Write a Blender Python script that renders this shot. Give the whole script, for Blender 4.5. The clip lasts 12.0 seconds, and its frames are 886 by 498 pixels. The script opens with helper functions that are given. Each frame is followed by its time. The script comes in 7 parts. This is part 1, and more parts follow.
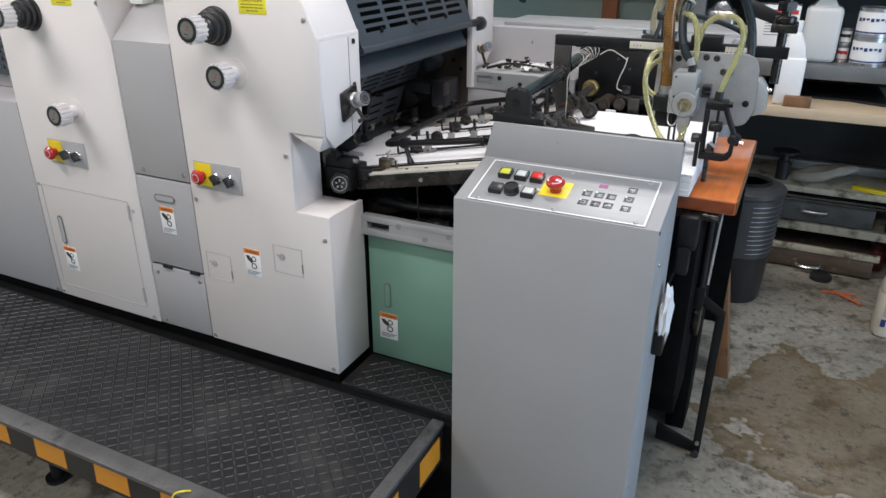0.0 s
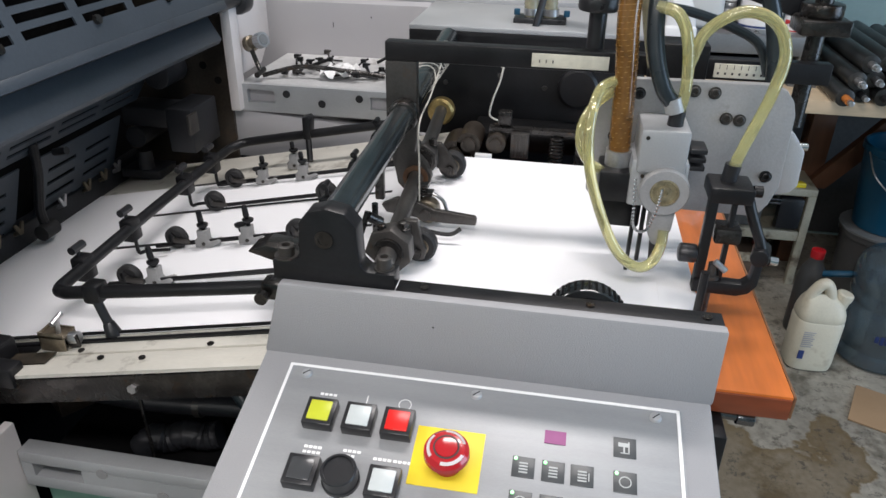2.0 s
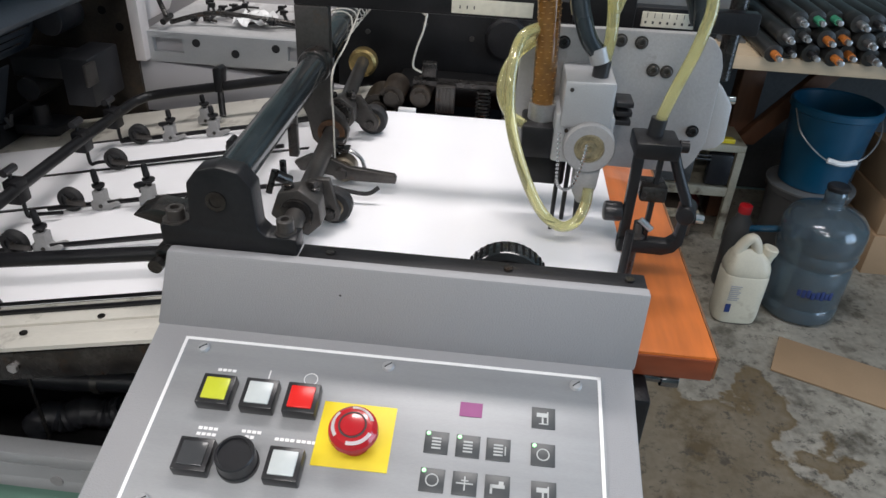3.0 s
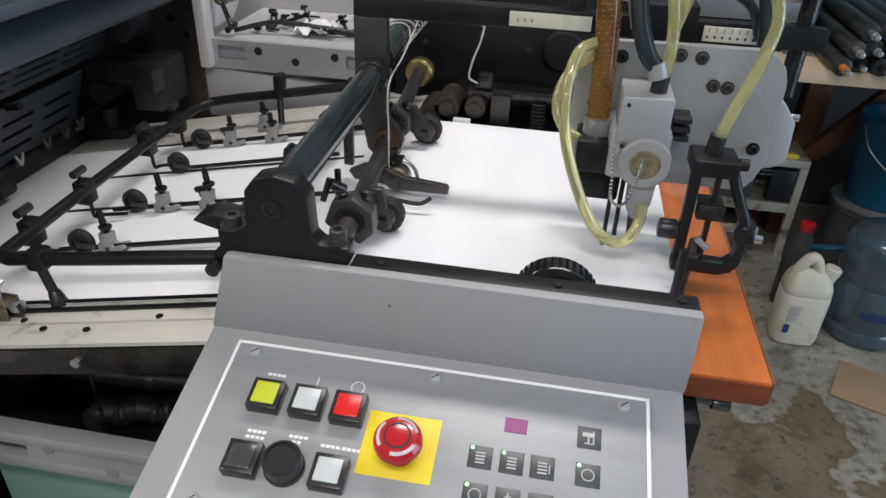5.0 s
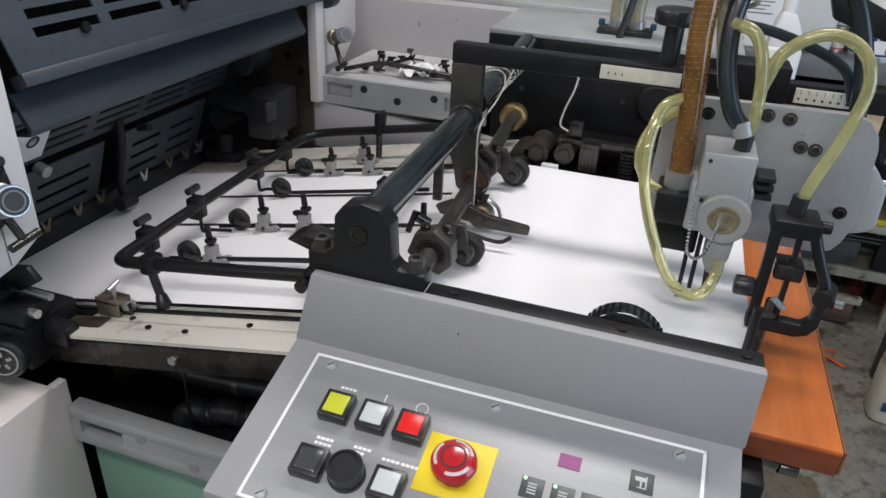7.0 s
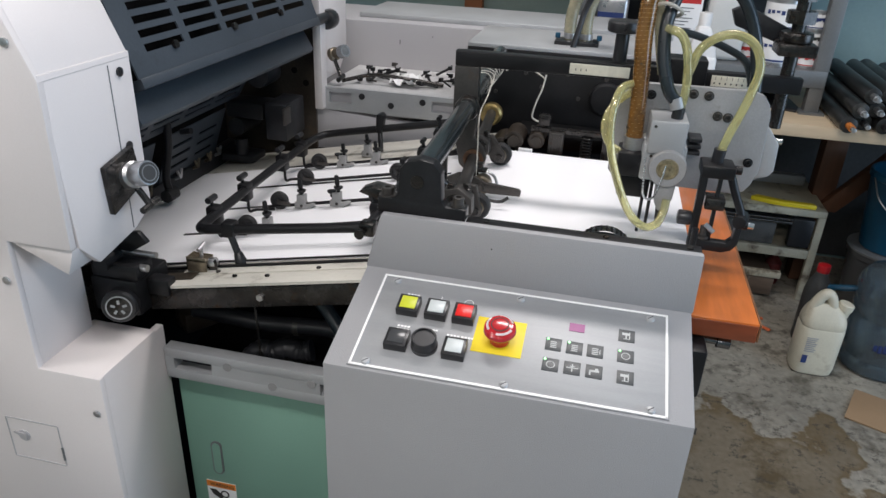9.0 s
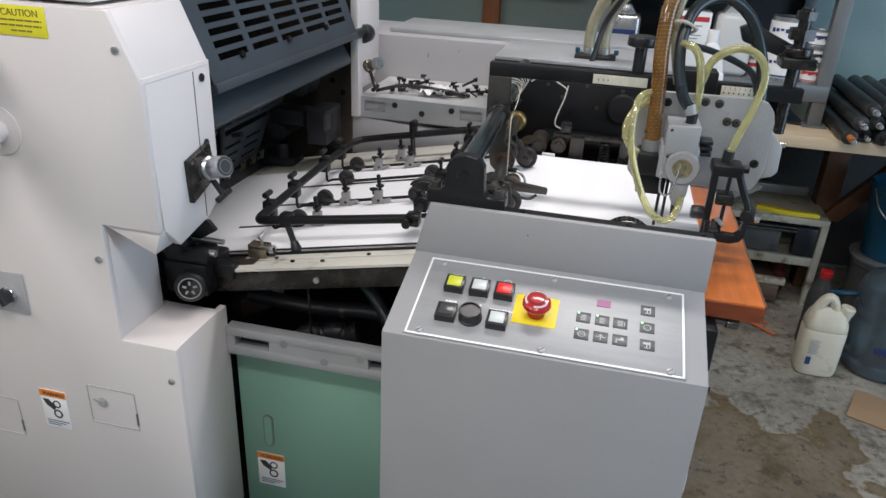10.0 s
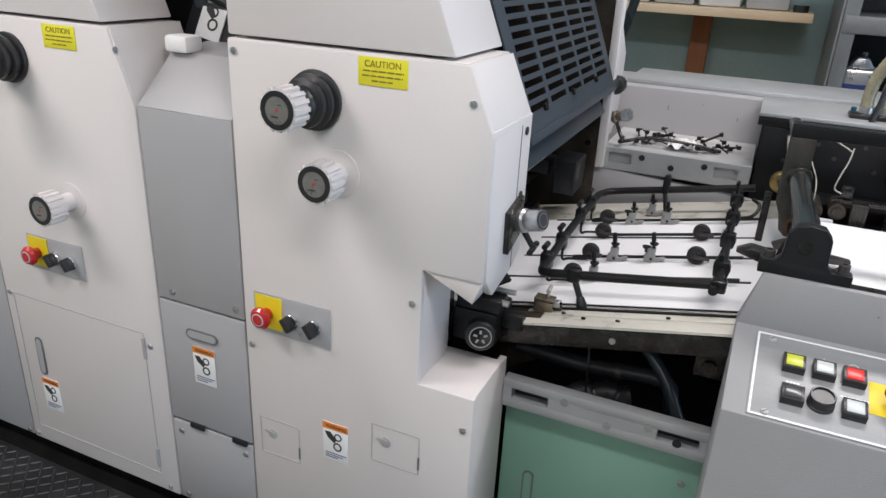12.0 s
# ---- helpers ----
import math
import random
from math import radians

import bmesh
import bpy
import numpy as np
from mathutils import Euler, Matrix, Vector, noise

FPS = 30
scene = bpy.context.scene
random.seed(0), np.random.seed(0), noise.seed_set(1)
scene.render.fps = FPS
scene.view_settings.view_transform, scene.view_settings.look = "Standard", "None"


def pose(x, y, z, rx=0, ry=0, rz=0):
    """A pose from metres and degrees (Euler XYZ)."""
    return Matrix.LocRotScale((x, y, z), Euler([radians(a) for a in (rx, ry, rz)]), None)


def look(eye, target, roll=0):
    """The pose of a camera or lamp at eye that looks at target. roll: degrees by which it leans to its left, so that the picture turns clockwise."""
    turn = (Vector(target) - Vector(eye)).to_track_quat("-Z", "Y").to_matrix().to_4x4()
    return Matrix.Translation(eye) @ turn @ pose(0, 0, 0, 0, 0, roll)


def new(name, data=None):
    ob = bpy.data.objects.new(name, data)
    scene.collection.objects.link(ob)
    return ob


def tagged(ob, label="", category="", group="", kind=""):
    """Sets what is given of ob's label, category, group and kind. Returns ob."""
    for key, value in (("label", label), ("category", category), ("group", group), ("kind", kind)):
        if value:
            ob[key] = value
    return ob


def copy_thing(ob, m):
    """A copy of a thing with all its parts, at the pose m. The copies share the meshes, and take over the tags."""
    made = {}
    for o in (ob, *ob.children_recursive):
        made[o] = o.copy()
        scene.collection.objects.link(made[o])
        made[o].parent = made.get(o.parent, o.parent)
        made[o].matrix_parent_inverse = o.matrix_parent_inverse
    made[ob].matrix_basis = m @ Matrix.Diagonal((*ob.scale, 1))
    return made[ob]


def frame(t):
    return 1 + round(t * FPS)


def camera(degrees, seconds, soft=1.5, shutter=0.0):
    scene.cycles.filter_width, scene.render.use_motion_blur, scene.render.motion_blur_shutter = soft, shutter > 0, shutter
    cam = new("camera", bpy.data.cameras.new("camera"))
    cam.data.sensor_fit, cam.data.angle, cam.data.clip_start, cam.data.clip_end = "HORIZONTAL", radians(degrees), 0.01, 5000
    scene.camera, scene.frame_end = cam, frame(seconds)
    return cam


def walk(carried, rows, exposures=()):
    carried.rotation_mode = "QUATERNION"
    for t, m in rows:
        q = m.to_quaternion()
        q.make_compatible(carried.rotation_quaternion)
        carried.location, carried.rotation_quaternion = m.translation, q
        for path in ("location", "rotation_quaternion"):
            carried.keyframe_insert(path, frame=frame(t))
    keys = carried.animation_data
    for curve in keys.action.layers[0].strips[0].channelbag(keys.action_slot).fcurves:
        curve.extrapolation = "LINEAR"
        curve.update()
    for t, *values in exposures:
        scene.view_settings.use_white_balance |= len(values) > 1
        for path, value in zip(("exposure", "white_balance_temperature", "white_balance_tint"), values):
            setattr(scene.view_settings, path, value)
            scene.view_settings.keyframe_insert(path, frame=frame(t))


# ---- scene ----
cam = camera(63.9, 12.0)
PATH = [
    (0, (0.125, 0.074, 1.541), (-0.675, 1.719, 0.732), 0.1),
    (0.5, (0.024, 0.383, 1.533), (-0.615, 2.076, 0.681), -0.8),
    (1, (-0.046, 0.688, 1.531), (-0.649, 2.387, 0.666), -0.1),
    (1.5, (-0.157, 0.913, 1.516), (-0.7, 2.614, 0.615), 0.2),
    (2, (-0.23, 1.05, 1.507), (-0.524, 2.785, 0.558), 1.0),
    (2.5, (-0.213, 1.089, 1.483), (-0.354, 2.789, 0.439), 2.5),
    (3, (-0.207, 1.102, 1.485), (-0.327, 2.802, 0.438), 3.1),
    (4.8, (-0.208, 1.105, 1.489), (-0.483, 2.793, 0.453), 2.3),
    (5, (-0.207, 1.104, 1.491), (-0.47, 2.794, 0.454), 2.4),
    (5.5, (-0.218, 1.096, 1.499), (-0.528, 2.792, 0.485), 2.0),
    (6, (-0.214, 1.073, 1.508), (-0.734, 2.752, 0.553), 2.1),
    (6.5, (-0.176, 1.081, 1.495), (-0.706, 2.752, 0.531), 2.8),
    (7, (-0.184, 1.072, 1.504), (-0.708, 2.754, 0.558), 3.0),
    (7.2, (-0.2, 1.056, 1.504), (-0.785, 2.723, 0.567), 2.7),
    (8.8, (-0.248, 0.784, 1.514), (-0.629, 2.533, 0.622), 2.8),
    (9, (-0.218, 0.749, 1.532), (-0.592, 2.505, 0.652), 2.6),
    (9.5, (-0.189, 0.663, 1.533), (-0.609, 2.424, 0.683), 2.4),
    (10, (-0.244, 0.601, 1.546), (-0.636, 2.372, 0.703), 2.9),
    (10.5, (-0.316, 0.55, 1.548), (-0.702, 2.335, 0.731), 2.4),
    (11, (-0.375, 0.529, 1.556), (-0.846, 2.311, 0.779), 2.2),
    (11.5, (-0.427, 0.513, 1.551), (-1.022, 2.265, 0.791), 2.3),
    (12, (-0.551, 0.54, 1.551), (-1.281, 2.239, 0.788), 2.9),
]
walk(cam, [(t, look(eye, target, roll)) for t, eye, target, roll in PATH],
     exposures=((0, 0.12), (1, 0.13), (2, 0.09), (3.2, -0.10), (7, -0.20), (9, -0.06), (10.5, -0.05), (11.5, -0.04), (12, 0.0)))

# ---- world, lamps, exposure ----

world = bpy.data.worlds.new("world")
scene.world = world
world.use_nodes = True
wn = world.node_tree.nodes
sky = wn.new("ShaderNodeTexSky")
sky.sky_type, sky.sun_disc, sky.sun_elevation, sky.sun_rotation = "NISHITA", False, radians(40), radians(120)
world.node_tree.links.new(sky.outputs[0], wn["Background"].inputs[0])
wn["Background"].inputs[1].default_value = 0.08


def lamp_area(name, x, y, z, sx, sy, watts, colour, aim):
    data = bpy.data.lights.new(name, "AREA")
    data.shape, data.size, data.size_y, data.energy, data.color = "RECTANGLE", sx, sy, watts, colour
    ob = new(name, data)
    ob.matrix_basis = look((x, y, z), aim)
    return ob


TUBE_POWER = 25.0
for lx, ly in ((-2.6, -1.3), (-0.2, -1.3), (-2.6, 0.6), (-0.2, 0.6), (-2.6, 2.42), (-0.1, 2.42)):
    lamp_area("ceiling_tube_light", lx, ly, 2.70, 1.2, 0.22, TUBE_POWER * (1.35 if lx < -1 else 1.0), (1.0, 0.945, 0.935), (lx, ly, 0))
# daylight in the opening of the side door
lamp_area("door_daylight", 3.55, 1.0, 1.35, 2.2, 2.2, 80.0, (0.52, 0.73, 1.0), (0.0, 1.2, 1.1))


# ---- materials ----
def mat(name, base, rough=0.5, metal=0.0, var=0.10, scale=6.0, fine=160.0, bump=0.05, dirt=None, dirt_at=0.62,
        dirt_scale=3.0, spec=0.5, streak=None, trans=0.0, coat=0.0, alpha=1.0):
    m = bpy.data.materials.new(name)
    m.use_nodes = True
    n, l = m.node_tree.nodes, m.node_tree.links
    p = n["Principled BSDF"]
    tc = n.new("ShaderNodeTexCoord")
    src = tc.outputs["Object"]
    if streak:
        mp = n.new("ShaderNodeMapping")
        mp.inputs["Scale"].default_value = streak
        l.new(src, mp.inputs[0])
        src = mp.outputs[0]
    big, small = n.new("ShaderNodeTexNoise"), n.new("ShaderNodeTexNoise")
    big.inputs["Scale"].default_value, big.inputs["Detail"].default_value = scale, 5
    small.inputs["Scale"].default_value, small.inputs["Detail"].default_value = fine, 3
    l.new(src, big.inputs["Vector"])
    l.new(src, small.inputs["Vector"])
    ramp = n.new("ShaderNodeMapRange")
    ramp.inputs["From Min"].default_value, ramp.inputs["From Max"].default_value = 0.3, 0.7
    ramp.inputs["To Min"].default_value, ramp.inputs["To Max"].default_value = 1 - var, 1 + var
    l.new(big.outputs["Fac"], ramp.inputs["Value"])
    ramp2 = n.new("ShaderNodeMapRange")
    ramp2.inputs["From Min"].default_value, ramp2.inputs["From Max"].default_value = 0.3, 0.7
    ramp2.inputs["To Min"].default_value, ramp2.inputs["To Max"].default_value = 1 - var * 0.5, 1 + var * 0.5
    l.new(small.outputs["Fac"], ramp2.inputs["Value"])
    mul = n.new("ShaderNodeMath")
    mul.operation = "MULTIPLY"
    l.new(ramp.outputs[0], mul.inputs[0])
    l.new(ramp2.outputs[0], mul.inputs[1])
    sc = n.new("ShaderNodeVectorMath")
    sc.operation = "SCALE"
    sc.inputs[0].default_value = base
    l.new(mul.outputs[0], sc.inputs["Scale"])
    col = sc.outputs[0]
    if dirt:
        dn = n.new("ShaderNodeTexNoise")
        dn.inputs["Scale"].default_value, dn.inputs["Detail"].default_value, dn.inputs["Roughness"].default_value = dirt_scale, 8, 0.65
        l.new(tc.outputs["Object"], dn.inputs["Vector"])
        dr = n.new("ShaderNodeMapRange")
        dr.inputs["From Min"].default_value, dr.inputs["From Max"].default_value = dirt_at, dirt_at + 0.13
        l.new(dn.outputs["Fac"], dr.inputs["Value"])
        mix = n.new("ShaderNodeMix")
        mix.data_type = "RGBA"
        mix.inputs["B"].default_value = (*dirt, 1)
        l.new(dr.outputs[0], mix.inputs["Factor"])
        l.new(col, mix.inputs["A"])
        col = mix.outputs["Result"]
    l.new(col, p.inputs["Base Color"])
    rr = n.new("ShaderNodeMapRange")
    rr.inputs["To Min"].default_value, rr.inputs["To Max"].default_value = max(rough - 0.1, 0.02), min(rough + 0.1, 1)
    l.new(big.outputs["Fac"], rr.inputs["Value"])
    l.new(rr.outputs[0], p.inputs["Roughness"])
    p.inputs["Metallic"].default_value = metal
    p.inputs["Specular IOR Level"].default_value = spec
    p.inputs["Transmission Weight"].default_value = trans
    p.inputs["Coat Weight"].default_value = coat
    p.inputs["Alpha"].default_value = alpha
    if bump:
        b = n.new("ShaderNodeBump")
        b.inputs["Strength"].default_value, b.inputs["Distance"].default_value = bump, 0.002
        l.new(small.outputs["Fac"], b.inputs["Height"])
        l.new(b.outputs[0], p.inputs["Normal"])
    return m


WHITE = mat("press_white_enamel", (0.662, 0.622, 0.612), 0.42, var=0.025, scale=3, fine=500, bump=0.12, dirt=(0.50, 0.47, 0.43), dirt_at=0.70, dirt_scale=5)
GREY = mat("press_grey_enamel", (0.362, 0.356, 0.368), 0.45, var=0.04, scale=4, fine=500, bump=0.12)
CONSOLE = mat("console_textured_grey", (0.306, 0.308, 0.318), 0.55, var=0.035, scale=5, fine=900, bump=0.35)
PANEL = mat("brushed_panel", (0.318, 0.327, 0.337), 0.44, 0.22, var=0.08, scale=6, fine=220, bump=0.05, streak=(1, 9, 9))
LINE = mat("white_print", (0.85, 0.85, 0.85), 0.5, var=0.03)
GREEN = mat("green_enamel", (0.185, 0.335, 0.265), 0.45, var=0.05, scale=4, fine=400, bump=0.1)
BLACK = mat("black_paint", (0.010, 0.010, 0.0112), 0.38, 0.0, spec=0.30, var=0.3, scale=20, fine=300, bump=0.1)
IRON = mat("dark_oiled_steel", (0.050, 0.047, 0.045), 0.27, 0.75, var=0.45, scale=30, fine=260, bump=0.2, dirt=(0.075, 0.042, 0.022), dirt_at=0.58, dirt_scale=38)
FRAMEB = mat("brown_black_frame", (0.040, 0.032, 0.025), 0.42, 0.2, var=0.4, scale=14, fine=180, bump=0.15, dirt=(0.065, 0.045, 0.028), dirt_at=0.57, dirt_scale=20)
PLATE = mat("blued_plate_steel", (0.066, 0.061, 0.057), 0.38, 0.5, var=0.25, scale=18, fine=260, bump=0.12, dirt=(0.075, 0.045, 0.026), dirt_at=0.60, dirt_scale=30)
# near-black: for black parts, and as painted shade inside the machine
VOID = mat("black_part_and_shade", (0.005, 0.005, 0.0055), 0.7, spec=0.1, var=0.4, scale=15, bump=0.2)
GUARD = mat("blue_grey_guard", (0.042, 0.051, 0.063), 0.40, 0.0, var=0.12, scale=7, fine=200, bump=0.08, dirt=(0.03, 0.034, 0.04), dirt_at=0.6, dirt_scale=12)
SHAFT = mat("polished_black_shaft", (0.016, 0.020, 0.022), 0.18, 0.0, var=0.5, scale=18, fine=120, bump=0.08, spec=0.8, dirt=(0.05, 0.05, 0.05), dirt_at=0.62, dirt_scale=25)
LAY = mat("brown_worn_steel", (0.20, 0.165, 0.12), 0.35, 0.6, var=0.3, scale=40, bump=0.1)
STEEL = mat("bare_steel", (0.52, 0.52, 0.53), 0.32, 0.9, var=0.15, scale=20, fine=300, bump=0.1)
CHROME = mat("bright_steel", (0.75, 0.75, 0.76), 0.15, 1.0, var=0.05, scale=20, bump=0.02)
CAST = mat("dull_grey_casting", (0.285, 0.285, 0.285), 0.5, 0.1, var=0.10, scale=14, fine=350, bump=0.15, dirt=(0.17, 0.165, 0.155), dirt_at=0.63, dirt_scale=22)
ALLOY = mat("grey_alloy_casting", (0.40, 0.41, 0.42), 0.42, 0.3, var=0.07, scale=12, fine=500, bump=0.15)
PLASTIC = mat("black_plastic", (0.018, 0.018, 0.02), 0.32, var=0.15, scale=30, bump=0.05)
RUBBER = mat("black_rubber", (0.013, 0.013, 0.014), 0.65, var=0.2, scale=30, bump=0.2)
BRASS = mat("tarnished_brass", (0.42, 0.31, 0.13), 0.38, 0.85, var=0.25, scale=40, bump=0.1)
PAPER = mat("white_paper", (0.86, 0.86, 0.88), 0.75, var=0.012, scale=4, fine=300, bump=0.03)
CREAM = mat("worn_cream_board", (0.60, 0.58, 0.52), 0.42, 0.1, var=0.06, scale=6, fine=90, bump=0.06, dirt=(0.20, 0.18, 0.15), dirt_at=0.56, dirt_scale=13, streak=(1, 5, 5))
ORANGE_WOOD = mat("orange_varnished_board", (0.47, 0.125, 0.024), 0.28, var=0.30, scale=5, fine=60, bump=0.06, streak=(1, 0.16, 1), coat=0.4)
PINE = mat("pale_pine", (0.56, 0.44, 0.30), 0.5, var=0.12, scale=5, fine=70, bump=0.08, streak=(0.15, 1, 1), dirt=(0.36, 0.24, 0.13), dirt_at=0.68, dirt_scale=6)
BROWN_WOOD = mat("red_brown_timber", (0.26, 0.10, 0.045), 0.55, var=0.2, scale=6, fine=60, bump=0.1, streak=(1, 1, 0.15))
TIMBER = mat("dark_bench_timber", (0.115, 0.050, 0.026), 0.6, var=0.25, scale=6, fine=60, bump=0.1, streak=(1, 1, 0.15))
PLANK = mat("tan_plank", (0.21, 0.10, 0.045), 0.55, var=0.2, scale=6, fine=60, bump=0.1, streak=(1, 1, 0.15), dirt=(0.12, 0.06, 0.03), dirt_at=0.6, dirt_scale=8)
TEAL = mat("teal_wall_paint", (0.245, 0.355, 0.365), 0.6, var=0.06, scale=1.5, fine=80, bump=0.1, dirt=(0.14, 0.20, 0.21), dirt_at=0.64, dirt_scale=2)
OFFWHITE = mat("ceiling_paint", (0.72, 0.72, 0.70), 0.8, var=0.04, scale=1.5, bump=0.1)
RACK = mat("grey_rack_steel", (0.165, 0.172, 0.176), 0.45, 0.3, var=0.12, scale=8, bump=0.08)
CARTP = mat("cream_cart_paint", (0.42, 0.39, 0.30), 0.5, var=0.15, scale=8, bump=0.08, dirt=(0.10, 0.075, 0.05), dirt_at=0.52, dirt_scale=10)
LEMON = mat("lemon_label", (0.74, 0.68, 0.03), 0.45, var=0.04)
YELLOW = mat("yellow_label", (0.80, 0.62, 0.02), 0.45, var=0.03)
ORANGE = mat("orange_label", (0.72, 0.22, 0.03), 0.5, var=0.03)
LABELW = mat("white_label", (0.78, 0.78, 0.78), 0.5, var=0.03)
INK = mat("black_ink", (0.03, 0.03, 0.03), 0.6, var=0.05)
RED = mat("red_plastic", (0.43, 0.012, 0.018), 0.2, var=0.05, coat=0.5)
BTN_YEL = mat("yellow_lens", (0.52, 0.56, 0.035), 0.3, var=0.04)
BTN_WHT = mat("white_lens", (0.50, 0.54, 0.54), 0.3, var=0.04)
BTN_RED = mat("red_lens", (0.66, 0.015, 0.012), 0.3, var=0.04)
BTN_BLK = mat("dark_lens", (0.05, 0.052, 0.055), 0.18, var=0.05)
KEY = mat("membrane_key", (0.028, 0.034, 0.038), 0.42, var=0.05, spec=0.8)
SYMBOL = mat("grey_key_print", (0.42, 0.44, 0.44), 0.5, var=0.05)
MAGENTA = mat("magenta_patch", (0.26, 0.055, 0.19), 0.4, var=0.05)
LED = bpy.data.materials.new("green_led")
LED.use_nodes = True
LED.node_tree.nodes["Principled BSDF"].inputs["Emission Color"].default_value = (0.05, 1, 0.1, 1)
LED.node_tree.nodes["Principled BSDF"].inputs["Emission Strength"].default_value = 1.3
HOSE = mat("yellowed_clear_hose", (0.78, 0.74, 0.36), 0.10, var=0.12, scale=14, bump=0.03, trans=0.72, coat=0.6)
AMBER = mat("amber_ribbed_hose", (0.26, 0.125, 0.03), 0.18, var=0.3, scale=30, bump=0.06, trans=0.4, coat=0.4)
KHAKI = mat("dusty_clear_hose", (0.46, 0.43, 0.30), 0.22, var=0.2, scale=30, bump=0.08, trans=0.4)
BHOSE = mat("blue_black_hose", (0.018, 0.025, 0.03), 0.28, var=0.15, bump=0.05)
STRING = mat("white_string", (0.46, 0.44, 0.39), 0.9, var=0.1)
DARKGREY = mat("dark_grey_casting", (0.017, 0.018, 0.021), 0.42, 0.0, spec=0.35, var=0.2, scale=14, bump=0.1)
CREAMPL = mat("cream_jug_plastic", (0.60, 0.555, 0.44), 0.45, var=0.07, scale=10, bump=0.05, dirt=(0.40, 0.34, 0.25), dirt_at=0.58, dirt_scale=10)
BLUEPL = mat("blue_bucket_plastic", (0.003, 0.060, 0.120), 0.35, var=0.08, scale=10, bump=0.04)
BOTTLE = mat("blue_clear_bottle", (0.33, 0.43, 0.50), 0.14, var=0.03, bump=0.0, trans=0.85, coat=0.3)
CARD = mat("brown_cardboard", (0.36, 0.24, 0.14), 0.8, var=0.06, scale=8, bump=0.06)
WHITEPL = mat("milky_plastic", (0.66, 0.67, 0.66), 0.4, var=0.04, trans=0.15)
TIN = mat("tinplate", (0.46, 0.46, 0.47), 0.3, 0.85, var=0.1, scale=20)
BLUEINK = mat("blue_ink", (0.02, 0.04, 0.15), 0.5, var=0.05)
REDINK = mat("red_ink", (0.50, 0.03, 0.03), 0.5, var=0.05)
CLOTH = mat("grey_rag", (0.30, 0.28, 0.24), 0.95, var=0.15, scale=12, bump=0.4)
BIN = mat("smoky_bin_plastic", (0.052, 0.053, 0.054), 0.35, var=0.1, bump=0.05)
STRAW = mat("orange_plastic_strip", (0.70, 0.16, 0.06), 0.5, var=0.05)
ROLLER = mat("dark_rubber_roller", (0.017, 0.018, 0.018), 0.38, var=0.4, scale=10, bump=0.15, dirt=(0.06, 0.057, 0.05), dirt_at=0.60, dirt_scale=14)
FADED = mat("faded_print", (0.22, 0.17, 0.03), 0.6, var=0.1)
DIALG = mat("dial_grey", (0.21, 0.20, 0.185), 0.3, 0.3, var=0.12, scale=40)
TREAD = mat("worn_black_tread", (0.016, 0.0162, 0.0175), 0.45, 0.0, spec=0.3, var=0.4, scale=6, fine=120, bump=0.2, dirt=(0.042, 0.039, 0.036), dirt_at=0.55, dirt_scale=6)
LUG = mat("scuffed_lug", (0.030, 0.030, 0.033), 0.46, 0.0, spec=0.4, var=0.5, scale=9, fine=70, bump=0.2, dirt=(0.014, 0.014, 0.015), dirt_at=0.50, dirt_scale=5)
EDGE = mat("scuffed_edge_steel", (0.10, 0.098, 0.098), 0.5, 0.3, var=0.25, scale=12, bump=0.2, dirt=(0.04, 0.04, 0.04), dirt_at=0.55, dirt_scale=12)
HAZARD = mat("hazard_orange", (0.58, 0.235, 0.012), 0.5, var=0.08, scale=20, bump=0.05, dirt=(0.30, 0.14, 0.02), dirt_at=0.66, dirt_scale=25)


